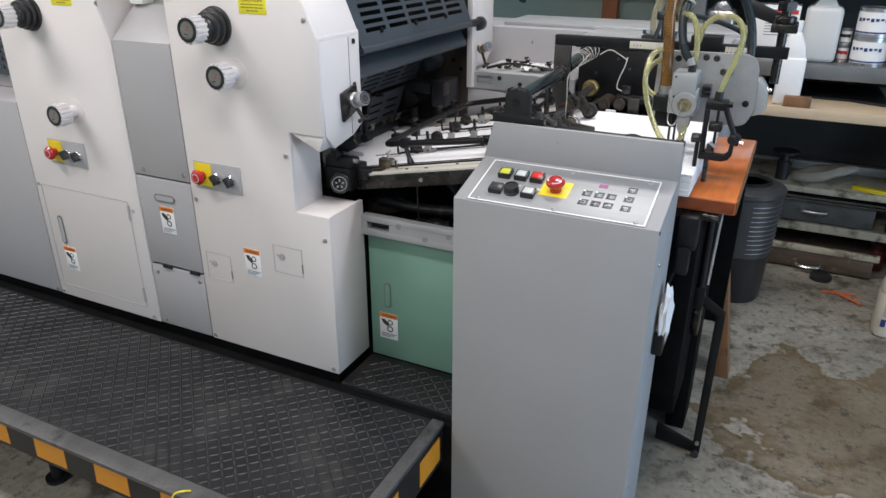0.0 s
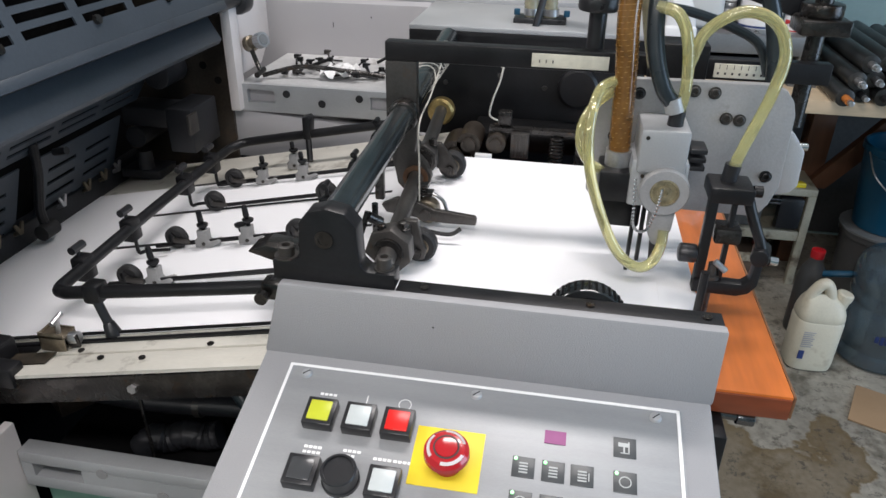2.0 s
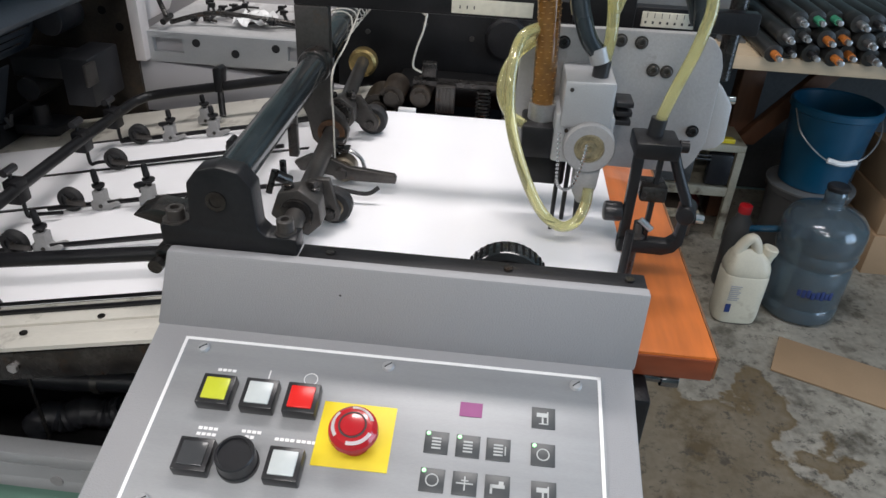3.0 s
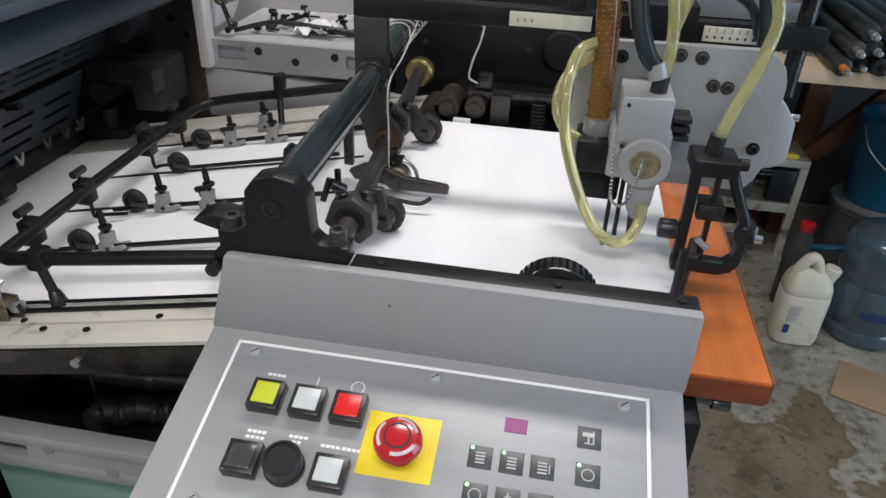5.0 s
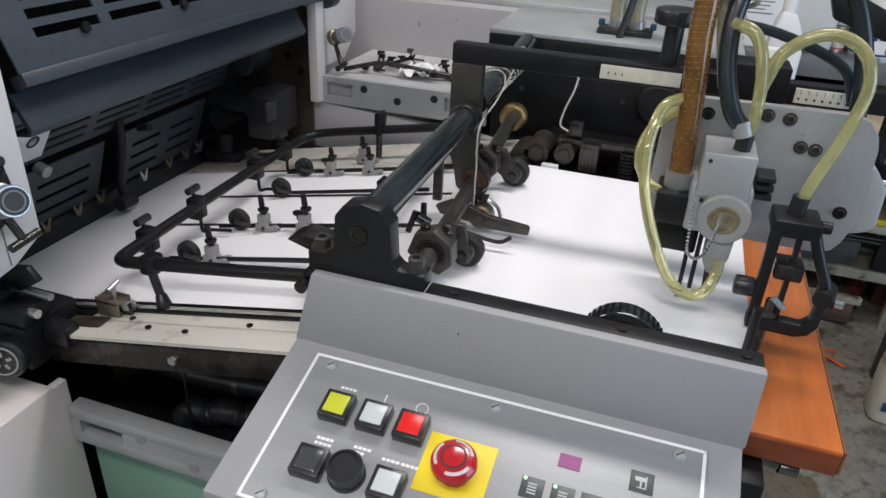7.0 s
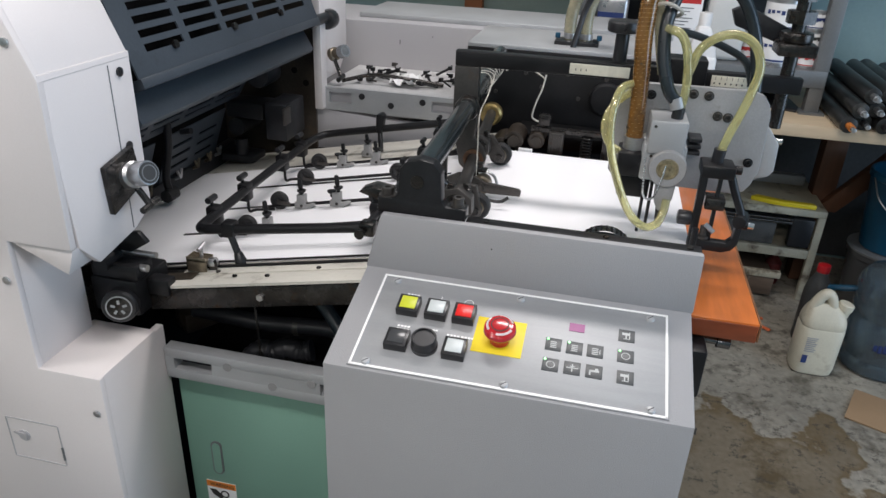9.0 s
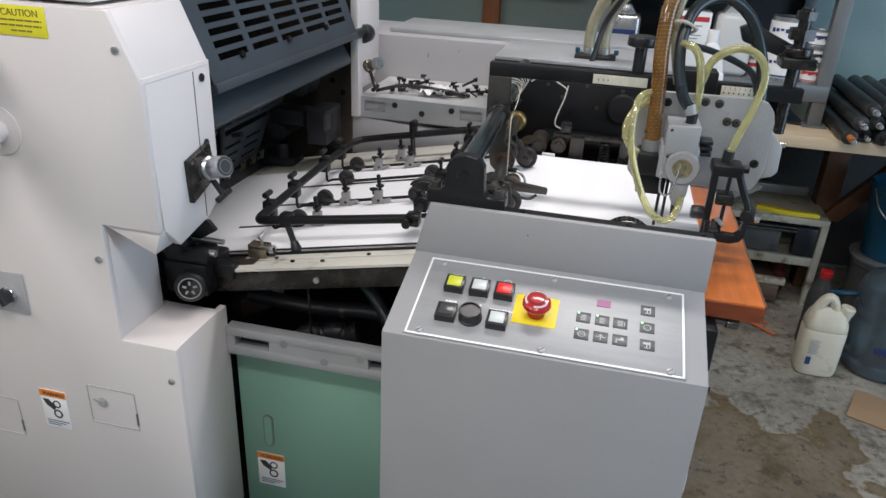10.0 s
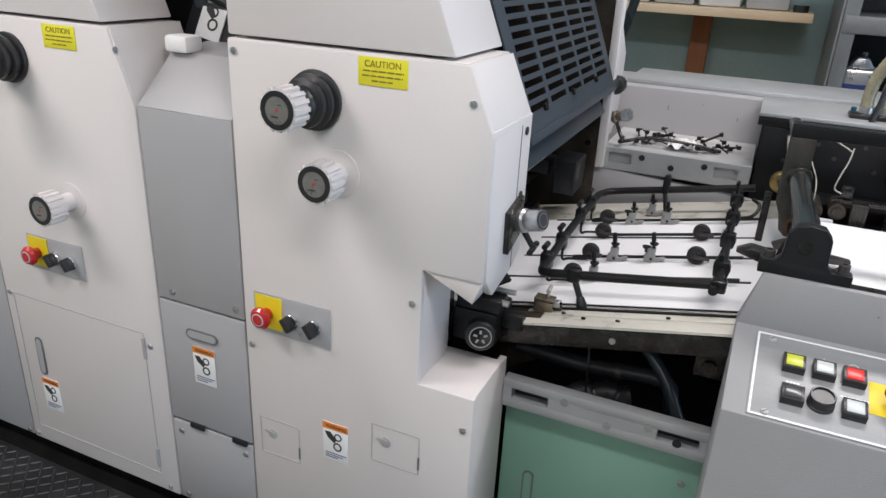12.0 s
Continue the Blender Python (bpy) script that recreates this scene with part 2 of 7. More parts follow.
def floor_material():
    m = mat("stained_concrete", (0.305, 0.280, 0.232), 0.45, var=0.30, scale=2.6, fine=45, bump=0.2, dirt=(0.090, 0.079, 0.060), dirt_at=0.517, dirt_scale=5.5)
    n, l = m.node_tree.nodes, m.node_tree.links
    p = n["Principled BSDF"]
    old = p.inputs["Base Color"].links[0].from_socket
    tc = n.new("ShaderNodeTexCoord")
    # a tan spill with an irregular rim
    mp = n.new("ShaderNodeMapping")
    mp.inputs["Location"].default_value = (-0.44, -2.47, 0)
    l.new(tc.outputs["Object"], mp.inputs[0])
    ns = n.new("ShaderNodeTexNoise")
    ns.inputs["Scale"].default_value, ns.inputs["Detail"].default_value = 5.0, 10
    l.new(tc.outputs["Object"], ns.inputs["Vector"])
    ln = n.new("ShaderNodeVectorMath")
    ln.operation = "LENGTH"
    l.new(mp.outputs[0], ln.inputs[0])
    add = n.new("ShaderNodeMath")
    add.operation = "MULTIPLY_ADD"
    add.inputs[1].default_value = 0.9
    l.new(ns.outputs["Fac"], add.inputs[0])
    l.new(ln.outputs["Value"], add.inputs[2])
    rp = n.new("ShaderNodeValToRGB")
    rp.color_ramp.elements[0].position, rp.color_ramp.elements[0].color = 0.74, (0.58, 0.58, 0.58, 1)
    rp.color_ramp.elements[1].position, rp.color_ramp.elements[1].color = 0.850, (0, 0, 0, 1)
    e = rp.color_ramp.elements.new(0.825)
    e.color = (0.85, 0.85, 0.85, 1)
    l.new(add.outputs[0], rp.inputs[0])
    mix = n.new("ShaderNodeMix")
    mix.data_type = "RGBA"
    mix.inputs["B"].default_value = (0.122, 0.080, 0.032, 1)
    l.new(rp.outputs[0], mix.inputs["Factor"])
    l.new(old, mix.inputs["A"])
    # fine black specks of ink
    sp = n.new("ShaderNodeTexNoise")
    sp.inputs["Scale"].default_value, sp.inputs["Detail"].default_value, sp.inputs["Roughness"].default_value = 21, 10, 0.78
    l.new(tc.outputs["Object"], sp.inputs["Vector"])
    sr = n.new("ShaderNodeMapRange")
    sr.inputs["From Min"].default_value, sr.inputs["From Max"].default_value = 0.535, 0.60
    sr.inputs["To Max"].default_value = 0.72
    l.new(sp.outputs["Fac"], sr.inputs["Value"])
    mix2 = n.new("ShaderNodeMix")
    mix2.data_type = "RGBA"
    mix2.inputs["B"].default_value = (0.055, 0.048, 0.040, 1)
    l.new(sr.outputs[0], mix2.inputs["Factor"])
    l.new(mix.outputs["Result"], mix2.inputs["A"])
    l.new(mix2.outputs["Result"], p.inputs["Base Color"])
    return m


CONCRETE = floor_material()


# ---- mesh tools ----
def B():
    return bmesh.new()


def merge(bm, tmp, m=None):
    me = bpy.data.meshes.new("tmp")
    tmp.to_mesh(me)
    tmp.free()
    if m is not None:
        me.transform(m)
    bm.from_mesh(me)
    bpy.data.meshes.remove(me)
    return bm


def bx(bm, x0, x1, y0, y1, z0, z1, bev=0.0, m=None, seg=2):
    t = B()
    bmesh.ops.create_cube(t, size=1)
    for v in t.verts:
        v.co = Vector(((x0 + x1) / 2 + v.co.x * (x1 - x0), (y0 + y1) / 2 + v.co.y * (y1 - y0), (z0 + z1) / 2 + v.co.z * (z1 - z0)))
    if bev:
        bmesh.ops.bevel(t, geom=t.edges[:], offset=bev, segments=seg, affect="EDGES", profile=0.5)
    return merge(bm, t, m)


def box(x0, x1, y0, y1, z0, z1, bev=0.0, m=None, seg=2):
    return bx(B(), x0, x1, y0, y1, z0, z1, bev, m, seg)


def rod(bm, p, q, r, r2=None, n=20, bev=0.0):
    p, q = Vector(p), Vector(q)
    t = B()
    bmesh.ops.create_cone(t, cap_ends=True, segments=n, radius1=r, radius2=r if r2 is None else r2, depth=(q - p).length)
    if bev:
        es = [e for e in t.edges if any(len(f.verts) == n for f in e.link_faces)]
        bmesh.ops.bevel(t, geom=es, offset=bev, segments=2, affect="EDGES", profile=0.5)
    m = Matrix.Translation((p + q) / 2) @ (q - p).to_track_quat("Z", "Y").to_matrix().to_4x4()
    return merge(bm, t, m)


def prism(bm, pts, axis, a, b, bev=0.0, m=None):
    """A closed outline drawn in the other two axes, from a to b along axis."""
    t = B()
    def at(u, v, w):
        return {"x": (w, u, v), "y": (u, w, v), "z": (u, v, w)}[axis]
    va = [t.verts.new(at(u, v, a)) for u, v in pts]
    vb = [t.verts.new(at(u, v, b)) for u, v in pts]
    t.faces.new(va)
    t.faces.new(vb[::-1])
    for i in range(len(pts)):
        j = (i + 1) % len(pts)
        t.faces.new((va[j], va[i], vb[i], vb[j]))
    bmesh.ops.recalc_face_normals(t, faces=t.faces[:])
    if bev:
        bmesh.ops.bevel(t, geom=t.edges[:], offset=bev, segments=2, affect="EDGES", profile=0.5)
    return merge(bm, t, m)


def curve(pts, steps=8):
    """A smooth line through the points."""
    p = [Vector(q) for q in pts]
    p = [2 * p[0] - p[1], *p, 2 * p[-1] - p[-2]]
    out = []
    for i in range(1, len(p) - 2):
        for s in range(steps):
            t = s / steps
            a, b, c, d = p[i - 1], p[i], p[i + 1], p[i + 2]
            out.append(0.5 * ((2 * b) + (c - a) * t + (2 * a - 5 * b + 4 * c - d) * t * t + (3 * b - a - 3 * c + d) * t ** 3))
    return out + [p[-2]]


def tube(bm, pts, r, n=12, smooth=8, ribs=0.0):
    path = curve(pts, smooth) if smooth else [Vector(q) for q in pts]
    t = B()
    rings = []
    up = Vector((0.3, 0.2, 0.9)).normalized()
    for i, q in enumerate(path):
        d = (path[min(i + 1, len(path) - 1)] - path[max(i - 1, 0)]).normalized()
        u = (up - d * up.dot(d)).normalized()
        up = u
        v = d.cross(u)
        rr = r * (1 + (ribs if i % 2 else 0))
        rings.append([t.verts.new(q + (u * math.cos(a) + v * math.sin(a)) * rr) for a in (2 * math.pi * k / n for k in range(n))])
    for a, b in zip(rings, rings[1:]):
        for k in range(n):
            t.faces.new((a[k], a[(k + 1) % n], b[(k + 1) % n], b[k]))
    t.faces.new(rings[0][::-1])
    t.faces.new(rings[-1])
    return merge(bm, t)


def lathe(bm, prof, m=None, n=32, loop=False):
    """Turns (radius, height) pairs round z."""
    t = B()
    rings = [[t.verts.new((r * math.cos(2 * math.pi * k / n), r * math.sin(2 * math.pi * k / n), z)) for k in range(n)] for r, z in prof]
    for a, b in zip(rings, rings[1:]):
        for k in range(n):
            t.faces.new((a[k], a[(k + 1) % n], b[(k + 1) % n], b[k]))
    if loop:
        for k in range(n):
            t.faces.new((rings[-1][k], rings[-1][(k + 1) % n], rings[0][(k + 1) % n], rings[0][k]))
    else:
        t.faces.new(rings[0][::-1])
        t.faces.new(rings[-1])
    return merge(bm, t, m)


def facing(p, q):
    """The turn that lays z along the way from p to q, at p."""
    return Matrix.Translation(p) @ (Vector(q) - Vector(p)).to_track_quat("Z", "Y").to_matrix().to_4x4()


def thing(name, label, category, at=(0, 0, 0), group="", kind=""):
    ob = new(name)
    ob.empty_display_size = 0.05
    ob.matrix_basis = Matrix.Translation(at)
    return tagged(ob, label, category, group, kind)


def mesh_ob(name, bm, material):
    me = bpy.data.meshes.new(name)
    bm.to_mesh(me)
    bm.free()
    me.polygons.foreach_set("use_smooth", [True] * len(me.polygons))
    me.set_sharp_from_angle(angle=radians(32))
    me.materials.append(material)
    return new(name, me)


def part(name, bm, material, parent, label=""):
    ob = mesh_ob(name, bm, material)
    ob.parent = parent
    if parent.type == "EMPTY":
        ob.matrix_parent_inverse = parent.matrix_basis.inverted()
    return tagged(ob, label)


def solid(name, bm, material, label, category="", kind="", group=""):
    return tagged(mesh_ob(name, bm, material), label, category, group, kind)


def words(name, text, size, m, material, parent, thick=0.0004):
    cu = bpy.data.curves.new("text", "FONT")
    cu.body, cu.size, cu.extrude, cu.align_x, cu.align_y = text, size, thick, "CENTER", "CENTER"
    ob = bpy.data.objects.new("text", cu)
    me = bpy.data.meshes.new_from_object(ob)
    bpy.data.objects.remove(ob)
    me.transform(m)
    bm = B()
    bm.from_mesh(me)
    bpy.data.meshes.remove(me)
    return part(name, bm, material, parent)


def slotted(bm, w, h, t, rows, cols, slot, gap, edge, m):
    """A plate of width w (x) and height h (z) with rows of slots through its thickness t."""
    rowh = (h - 2 * edge) / rows
    bx(bm, 0, w, 0, t, 0, edge, 0, m)
    bx(bm, 0, w, 0, t, h - edge, h, 0, m)
    for r in range(rows):
        z0 = edge + r * rowh
        bx(bm, 0, w, 0, t, z0 + rowh * slot, z0 + rowh, 0, m)
        cw = (w - 2 * edge) / cols
        for c in range(cols + 1):
            x0 = edge + c * cw - gap / 2 if c else 0
            x1 = edge + c * cw + gap / 2 if c < cols else w
            bx(bm, x0, x1, 0, t, z0, z0 + rowh * slot, 0, m)
    return bm


def screw(parent, x, y, z, r=0.006, way=(0, -1, 0), material=None):
    w = Vector(way)
    bm = B()
    c = Vector((x, y, z))
    rod(bm, c, c + w * 0.003, r, n=14, bev=0.001)
    rod(bm, c + w * 0.003, c + w * 0.0036, r * 0.45, n=6)
    return part("screw", bm, material or STEEL, parent)


def warning_label(parent, x, y, z, w=0.055, h=0.085):
    """A small warning sticker on a front face: orange head, pictogram, small print as bars."""
    s = part("warning_label", box(x, x + w, y - 0.0012, y, z - h, z, 0.0003), LABELW, parent, "white warning sticker with an orange head")
    part("head", box(x, x + w, y - 0.0018, y - 0.0012, z - h * 0.17, z), ORANGE, s)
    words("lettering", "WARNING", w * 0.17, Matrix.Translation((x + w * 0.54, y - 0.002, z - h * 0.09)) @ pose(0, 0, 0, 90), INK, s)
    bm = B()
    c = Vector((x + w * 0.58, y - 0.0014, z - h * 0.40))
    for dx, dz, r in ((0.02, 0.06, 0.15), (0.0, -0.2, 0.17)):
        t = B()
        q = c + Vector((dx * w, 0, dz * h))
        lathe(t, [(r * w, 0), (r * w, 0.0006), (r * w * 0.68, 0.0006), (r * w * 0.68, 0)], facing(q, q + Vector((0, -1, 0))), 20, True)
        merge(bm, t)
    prism(bm, [(x + w * 0.08, z - h * 0.25), (x + w * 0.30, z - h * 0.24), (x + w * 0.55, z - h * 0.42), (x + w * 0.46, z - h * 0.52), (x + w * 0.2, z - h * 0.40)], "y", y - 0.0018, y - 0.0013)
    part("pictogram", bm, INK, s)
    bm = B()
    for k, f in enumerate((0.84, 0.7, 0.5)):
        zz = z - h * (0.80 + 0.055 * k)
        bx(bm, x + w * 0.1, x + w * (0.1 + f), y - 0.0016, y - 0.0012, zz - 0.001, zz + 0.0006)
    part("small_print", bm, BLUEINK, s)
    return s


def caution_label(parent, x, y, z, w=0.083, h=0.042):
    s = part("caution_label", box(x, x + w, y - 0.0012, y, z - h, z, 0.0003), LEMON, parent, "lemon yellow caution sticker")
    words("lettering", "CAUTION", w * 0.165, Matrix.Translation((x + w * 0.5, y - 0.0014, z - h * 0.24)) @ pose(0, 0, 0, 90), FADED, s)
    bm = B()
    for k, (a, b) in enumerate(((0.1, 0.92), (0.08, 0.9), (0.28, 0.7))):
        zz = z - h * (0.48 + 0.17 * k)
        u = a
        while u < b:
            e = min(u + 0.10 + 0.05 * ((k * 7 + int(u * 50)) % 3) / 2, b)
            bx(bm, x + w * u, x + w * e, y - 0.0016, y - 0.0012, zz - 0.0012, zz + 0.0012)
            u = e + 0.02
    part("small_print", bm, FADED, s)


# ---- the room ----
solid("floor", box(-4.6, 3.6, -2.6, 4.42, -0.1, 0.0), CONCRETE, "stained grey concrete workshop floor", "floor", "structure")
solid("wall_north", box(-4.6, 3.6, 4.32, 4.42, 0.0, 2.8), TEAL, "teal painted workshop wall", "wall", "structure")
solid("wall_south", box(-4.6, 3.6, -2.7, -2.6, 0.0, 2.8), TEAL, "teal painted workshop wall", "wall", "structure")
solid("wall_west", box(-4.7, -4.6, -2.7, 4.42, 0.0, 2.8), TEAL, "teal painted workshop wall", "wall", "structure")
bm = box(3.6, 3.7, -2.7, -0.2, 0.0, 2.8)
bx(bm, 3.6, 3.7, 2.2, 4.42, 0.0, 2.8)
bx(bm, 3.6, 3.7, -0.2, 2.2, 2.45, 2.8)
solid("wall_east", bm, TEAL, "teal painted wall with a wide doorway", "wall", "structure")
solid("ceiling", box(-4.7, 3.7, -2.7, 4.42, 2.8, 2.9), OFFWHITE, "plain white workshop ceiling", "ceiling", "structure")


def ceiling_light():
    e = thing("ceiling_light", "white fluorescent fitting under the ceiling", "lamp", (0, 0, 2.8), "ceiling lights")
    bm = B()
    prism(bm, [(-0.13, 2.715), (0.13, 2.715), (0.07, 2.8), (-0.07, 2.8)], "x", -0.64, 0.64)
    part("housing", bm, OFFWHITE, e)
    return e


LIGHT = ceiling_light()
for k, (lx, ly) in enumerate(((-0.2, 0.6), (-2.6, 0.6), (-2.6, -1.3), (-0.2, -1.3), (-2.6, 2.42), (-0.1, 2.42))):
    if k:
        copy_thing(LIGHT, Matrix.Translation((lx, ly, 2.8)))
    else:
        LIGHT.matrix_basis = Matrix.Translation((lx, ly, 2.8))

# ---- the press: printing units ----
FY = 1.475


def dial_knob(parent, x, z, reach, bellows):
    """A ribbed white hand knob with a dark dial on its end."""
    base = Vector((x, FY, z))
    w = Vector((0, -1, 0))
    stem = B()
    if bellows:
        lathe(stem, [(0.047, 0), (0.048, 0.005), (0.047, 0.008), (0.040, 0.010), (0.040, 0.014), (0.043, 0.016), (0.043, 0.022), (0.035, 0.025), (0.035, 0.029), (0.038, 0.031), (0.037, 0.037), (0.029, 0.040), (0.029, 0.046), (0.026, 0.05), (0.025, reach - 0.02)], facing(base, base + w))
        k = part("knob_boot", stem, PLASTIC, parent, "black rubber bellows boot")
    else:
        lathe(stem, [(0.038, 0), (0.038, 0.002), (0.018, 0.003), (0.018, reach - 0.02)], facing(base, base + w))
        k = part("knob_flange", stem, WHITE, parent, "white round flange")
    bm = B()
    c = base + w * (reach - 0.028)
    m = facing(c, c + w)
    ribs = []
    for i in range(16):
        for f, r in ((-0.32, 0.0295), (-0.22, 0.0335), (0.22, 0.0335), (0.32, 0.0295)):
            a = 2 * math.pi * (i + f) / 16
            ribs.append((r * math.cos(a), r * math.sin(a)))
    prism(bm, ribs, "z", 0.0, 0.036, 0.0, m)
    kn = part("hand_knob", bm, WHITE, k, "white ribbed hand knob")
    d = c + w * 0.036
    bm = lathe(B(), [(0.0285, 0), (0.0285, 0.002), (0.0205, 0.002), (0.0205, 0.001)], facing(d, d + w), 32, True)
    part("dial_ring", bm, PLASTIC, k)
    bm = rod(B(), d, d + w * 0.0014, 0.0204, n=32)
    part("dial", bm, DIALG, k, "grey dial face")
    bm = box(d.x - 0.009, d.x + 0.002, d.y - 0.0022, d.y - 0.0014, d.z - 0.0105, d.z - 0.0085)
    bx(bm, d.x + 0.002, d.x + 0.008, d.y - 0.0022, d.y - 0.0014, d.z + 0.008, d.z + 0.009)
    part("dial_marks", bm, INK, k)
    part("red_mark", rod(B(), d + w * 0.0014, d + w * 0.002, 0.0024, n=12), REDINK, k)


def unit_buttons(parent, x, z):
    """A recessed plate with a stop button on yellow and two turn switches."""
    p = part("button_plate", box(x, x + 0.163, FY - 0.003, FY, z - 0.079, z, 0.001), GREY, parent, "grey button plate")
    part("yellow_field", box(x + 0.004, x + 0.062, FY - 0.0042, FY - 0.003, z - 0.070, z - 0.004), YELLOW, p)
    c = Vector((x + 0.03, FY, z - 0.04))
    w = Vector((0, -1, 0))
    part("stop_button", lathe(B(), [(0.012, 0), (0.012, 0.018), (0.020, 0.020), (0.021, 0.026), (0.016, 0.032), (0.008, 0.034)], facing(c, c + w), 28), RED, p, "red mushroom stop button")
    q = c + w * 0.0342
    part("stop_arrows", lathe(B(), [(0.0105, -0.0012), (0.0105, -0.0002), (0.0125, -0.0010), (0.0125, -0.0016)], facing(q, q + w), 28, True), SYMBOL, p)
    for dx in (0.083, 0.131):
        c = Vector((x + dx, FY, z - 0.042))
        bm = lathe(B(), [(0.015, 0), (0.015, 0.008), (0.013, 0.010)], facing(c, c + w), 24)
        part("switch_collar", bm, CHROME, p)
        bm = box(-0.006, 0.006, -0.014, 0.014, 0.0, 0.018, 0.002, facing(c + w * 0.009, c + w * 0.02) @ pose(0, 0, 0, 0, 0, 35))
        part("switch_lever", bm, PLASTIC, p)


def round_slot(parent, x, z, w, h):
    """A dark rounded slot handle set in a front face."""
    bm = B()
    r = min(w, h) / 2
    pts = []
    for k in range(24):
        a = 2 * math.pi * k / 24
        pts.append((x + w / 2 + (w / 2 - r) * (1 if math.cos(a) > 0 else -1) + r * math.cos(a), z + h / 2 + (h / 2 - r) * (1 if math.sin(a) > 0 else -1) + r * math.sin(a)))
    prism(bm, pts, "y", FY - 0.0025, FY - 0.001)
    rim = part("slot_handle", bm, RACK, parent, "dark slot handle")
    inner = [(x + w / 2 + (u - x - w / 2) * (0.72 if w < h else 0.9), z + h / 2 + (v - z - h / 2) * (0.9 if w < h else 0.72)) for u, v in pts]
    part("slot_recess", prism(B(), inner, "y", FY - 0.0032, FY - 0.0025), GREY, rim)


def thin_hatch(parent, x, z, w, h, latch=True):
    """A flush hatch shown by its narrow joint."""
    bm = B()
    for a in (bx(B(), x, x + w, FY - 0.0012, FY, z, z + 0.0011), bx(B(), x, x + w, FY - 0.0012, FY, z + h, z + h + 0.0011),
              bx(B(), x, x + 0.0011, FY - 0.0012, FY, z, z + h), bx(B(), x + w, x + w + 0.0011, FY - 0.0012, FY, z, z + h)):
        merge(bm, a)
    j = part("hatch_joint", bm, GREY, parent)
    if latch:
        bm = rod(B(), (x + 0.028, FY, z + h * 0.6), (x + 0.028, FY - 0.0015, z + h * 0.6), 0.0105, n=20)
        prism(bm, [(x + 0.010, z + h * 0.6 + 0.004), (x + 0.034, z + h * 0.6 - 0.005), (x + 0.034, z + h * 0.6 + 0.005), (x + 0.012, z + h * 0.6 + 0.007)], "y", FY - 0.003, FY - 0.0014)
        part("hatch_latch", bm, GREY, j)
        part("hatch_hinge", box(x + w - 0.001, x + w + 0.002, FY - 0.002, FY, z + 0.012, z + 0.038), RACK, j)


# first unit, with the notch for the feed board drive
u1 = thing("printing_unit", "white enamelled printing unit with dial knobs and a notched end", "printing unit", (-1.1, 1.6, 0.394), "printing units")
bm = prism(B(), [(-1.348, 0.398), (-0.883, 0.398), (-0.883, 0.874), (-0.987, 0.874), (-0.987, 1.086), (-0.885, 1.086), (-0.883, 1.315), (-0.924, 1.412), (-1.348, 1.412)], "y", FY, FY + 0.012, 0.0025)
part("front_panel", bm, WHITE, u1)
bm = prism(B(), [(1.49, 1.084), (1.525, 1.046), (1.613, 1.062), (1.657, 1.085), (1.657, 1.322), (1.478, 1.322)], "x", -0.897, -0.8835, 0.002)
part("side_cover", bm, WHITE, u1, "white bevelled side cover")
bm = prism(B(), [(-0.8826, 1.314), (-0.925, 1.413), (-0.935, 1.406), (-0.897, 1.308)], "y", FY + 0.004, 1.655, 0.001)
part("bevel_cover", bm, WHITE, u1)
part("side_joint", box(-0.884, -0.8825, 1.606, 1.6072, 1.066, 1.31), RACK, u1)
part("top_cover", box(-1.348, -0.93, FY + 0.002, 1.655, 1.406, 1.414, 0.002), WHITE, u1)
part("lower_side", box(-0.897, -0.8835, FY + 0.005, 1.64, 0.398, 0.872, 0.002), WHITE, u1, "white lower side cover")
part("step_cover", box(-1.0, -0.884, FY + 0.004, 1.618, 0.864, 0.8745, 0.002), WHITE, u1)
part("notch_side", box(-0.998, -0.9875, FY + 0.004, 1.60, 0.874, 1.086, 0.001), WHITE, u1)
bm = prism(B(), [(-0.986, 1.0855), (-0.886, 1.0855), (-0.90, 1.046), (-0.93, 1.06)], "y", FY + 0.004, 1.535, 0.001)
part("notch_lip", bm, WHITE, u1)
part("inner_frame", box(-1.33, -1.02, 1.657, 1.70, 0.40, 1.8), IRON, u1, "dark steel side frame")
part("hood", prism(B(), [(-1.349, 1.419), (-0.948, 1.419), (-1.02, 1.60), (-1.10, 1.80), (-1.349, 1.80)], "y", FY + 0.004, 1.67, 0.004), WHITE, u1, "white upper hood")
dial_knob(u1, -1.180, 1.334, 0.092, True)
dial_knob(u1, -1.140, 1.222, 0.062, False)
caution_label(u1, -1.104, FY, 1.409)
unit_buttons(u1, -1.323, 0.972)
warning_label(u1, -1.180, FY, 0.735)
thin_hatch(u1, -1.326, 0.612, 0.09, 0.083)
thin_hatch(u1, -1.075, 0.684, 0.095, 0.08)
for sx, sz in ((-0.916, 1.36), (-1.002, 1.024), (-0.899, 0.809), (-1.335, 1.395), (-1.335, 0.855), (-0.90, 0.412), (-1.335, 0.412)):
    screw(u1, sx, FY, sz)
for sy, sz in ((1.629, 1.297), (1.625, 1.190)):
    screw(u1, -0.8835, sy, sz, 0.007, (1, 0, 0), PLASTIC)
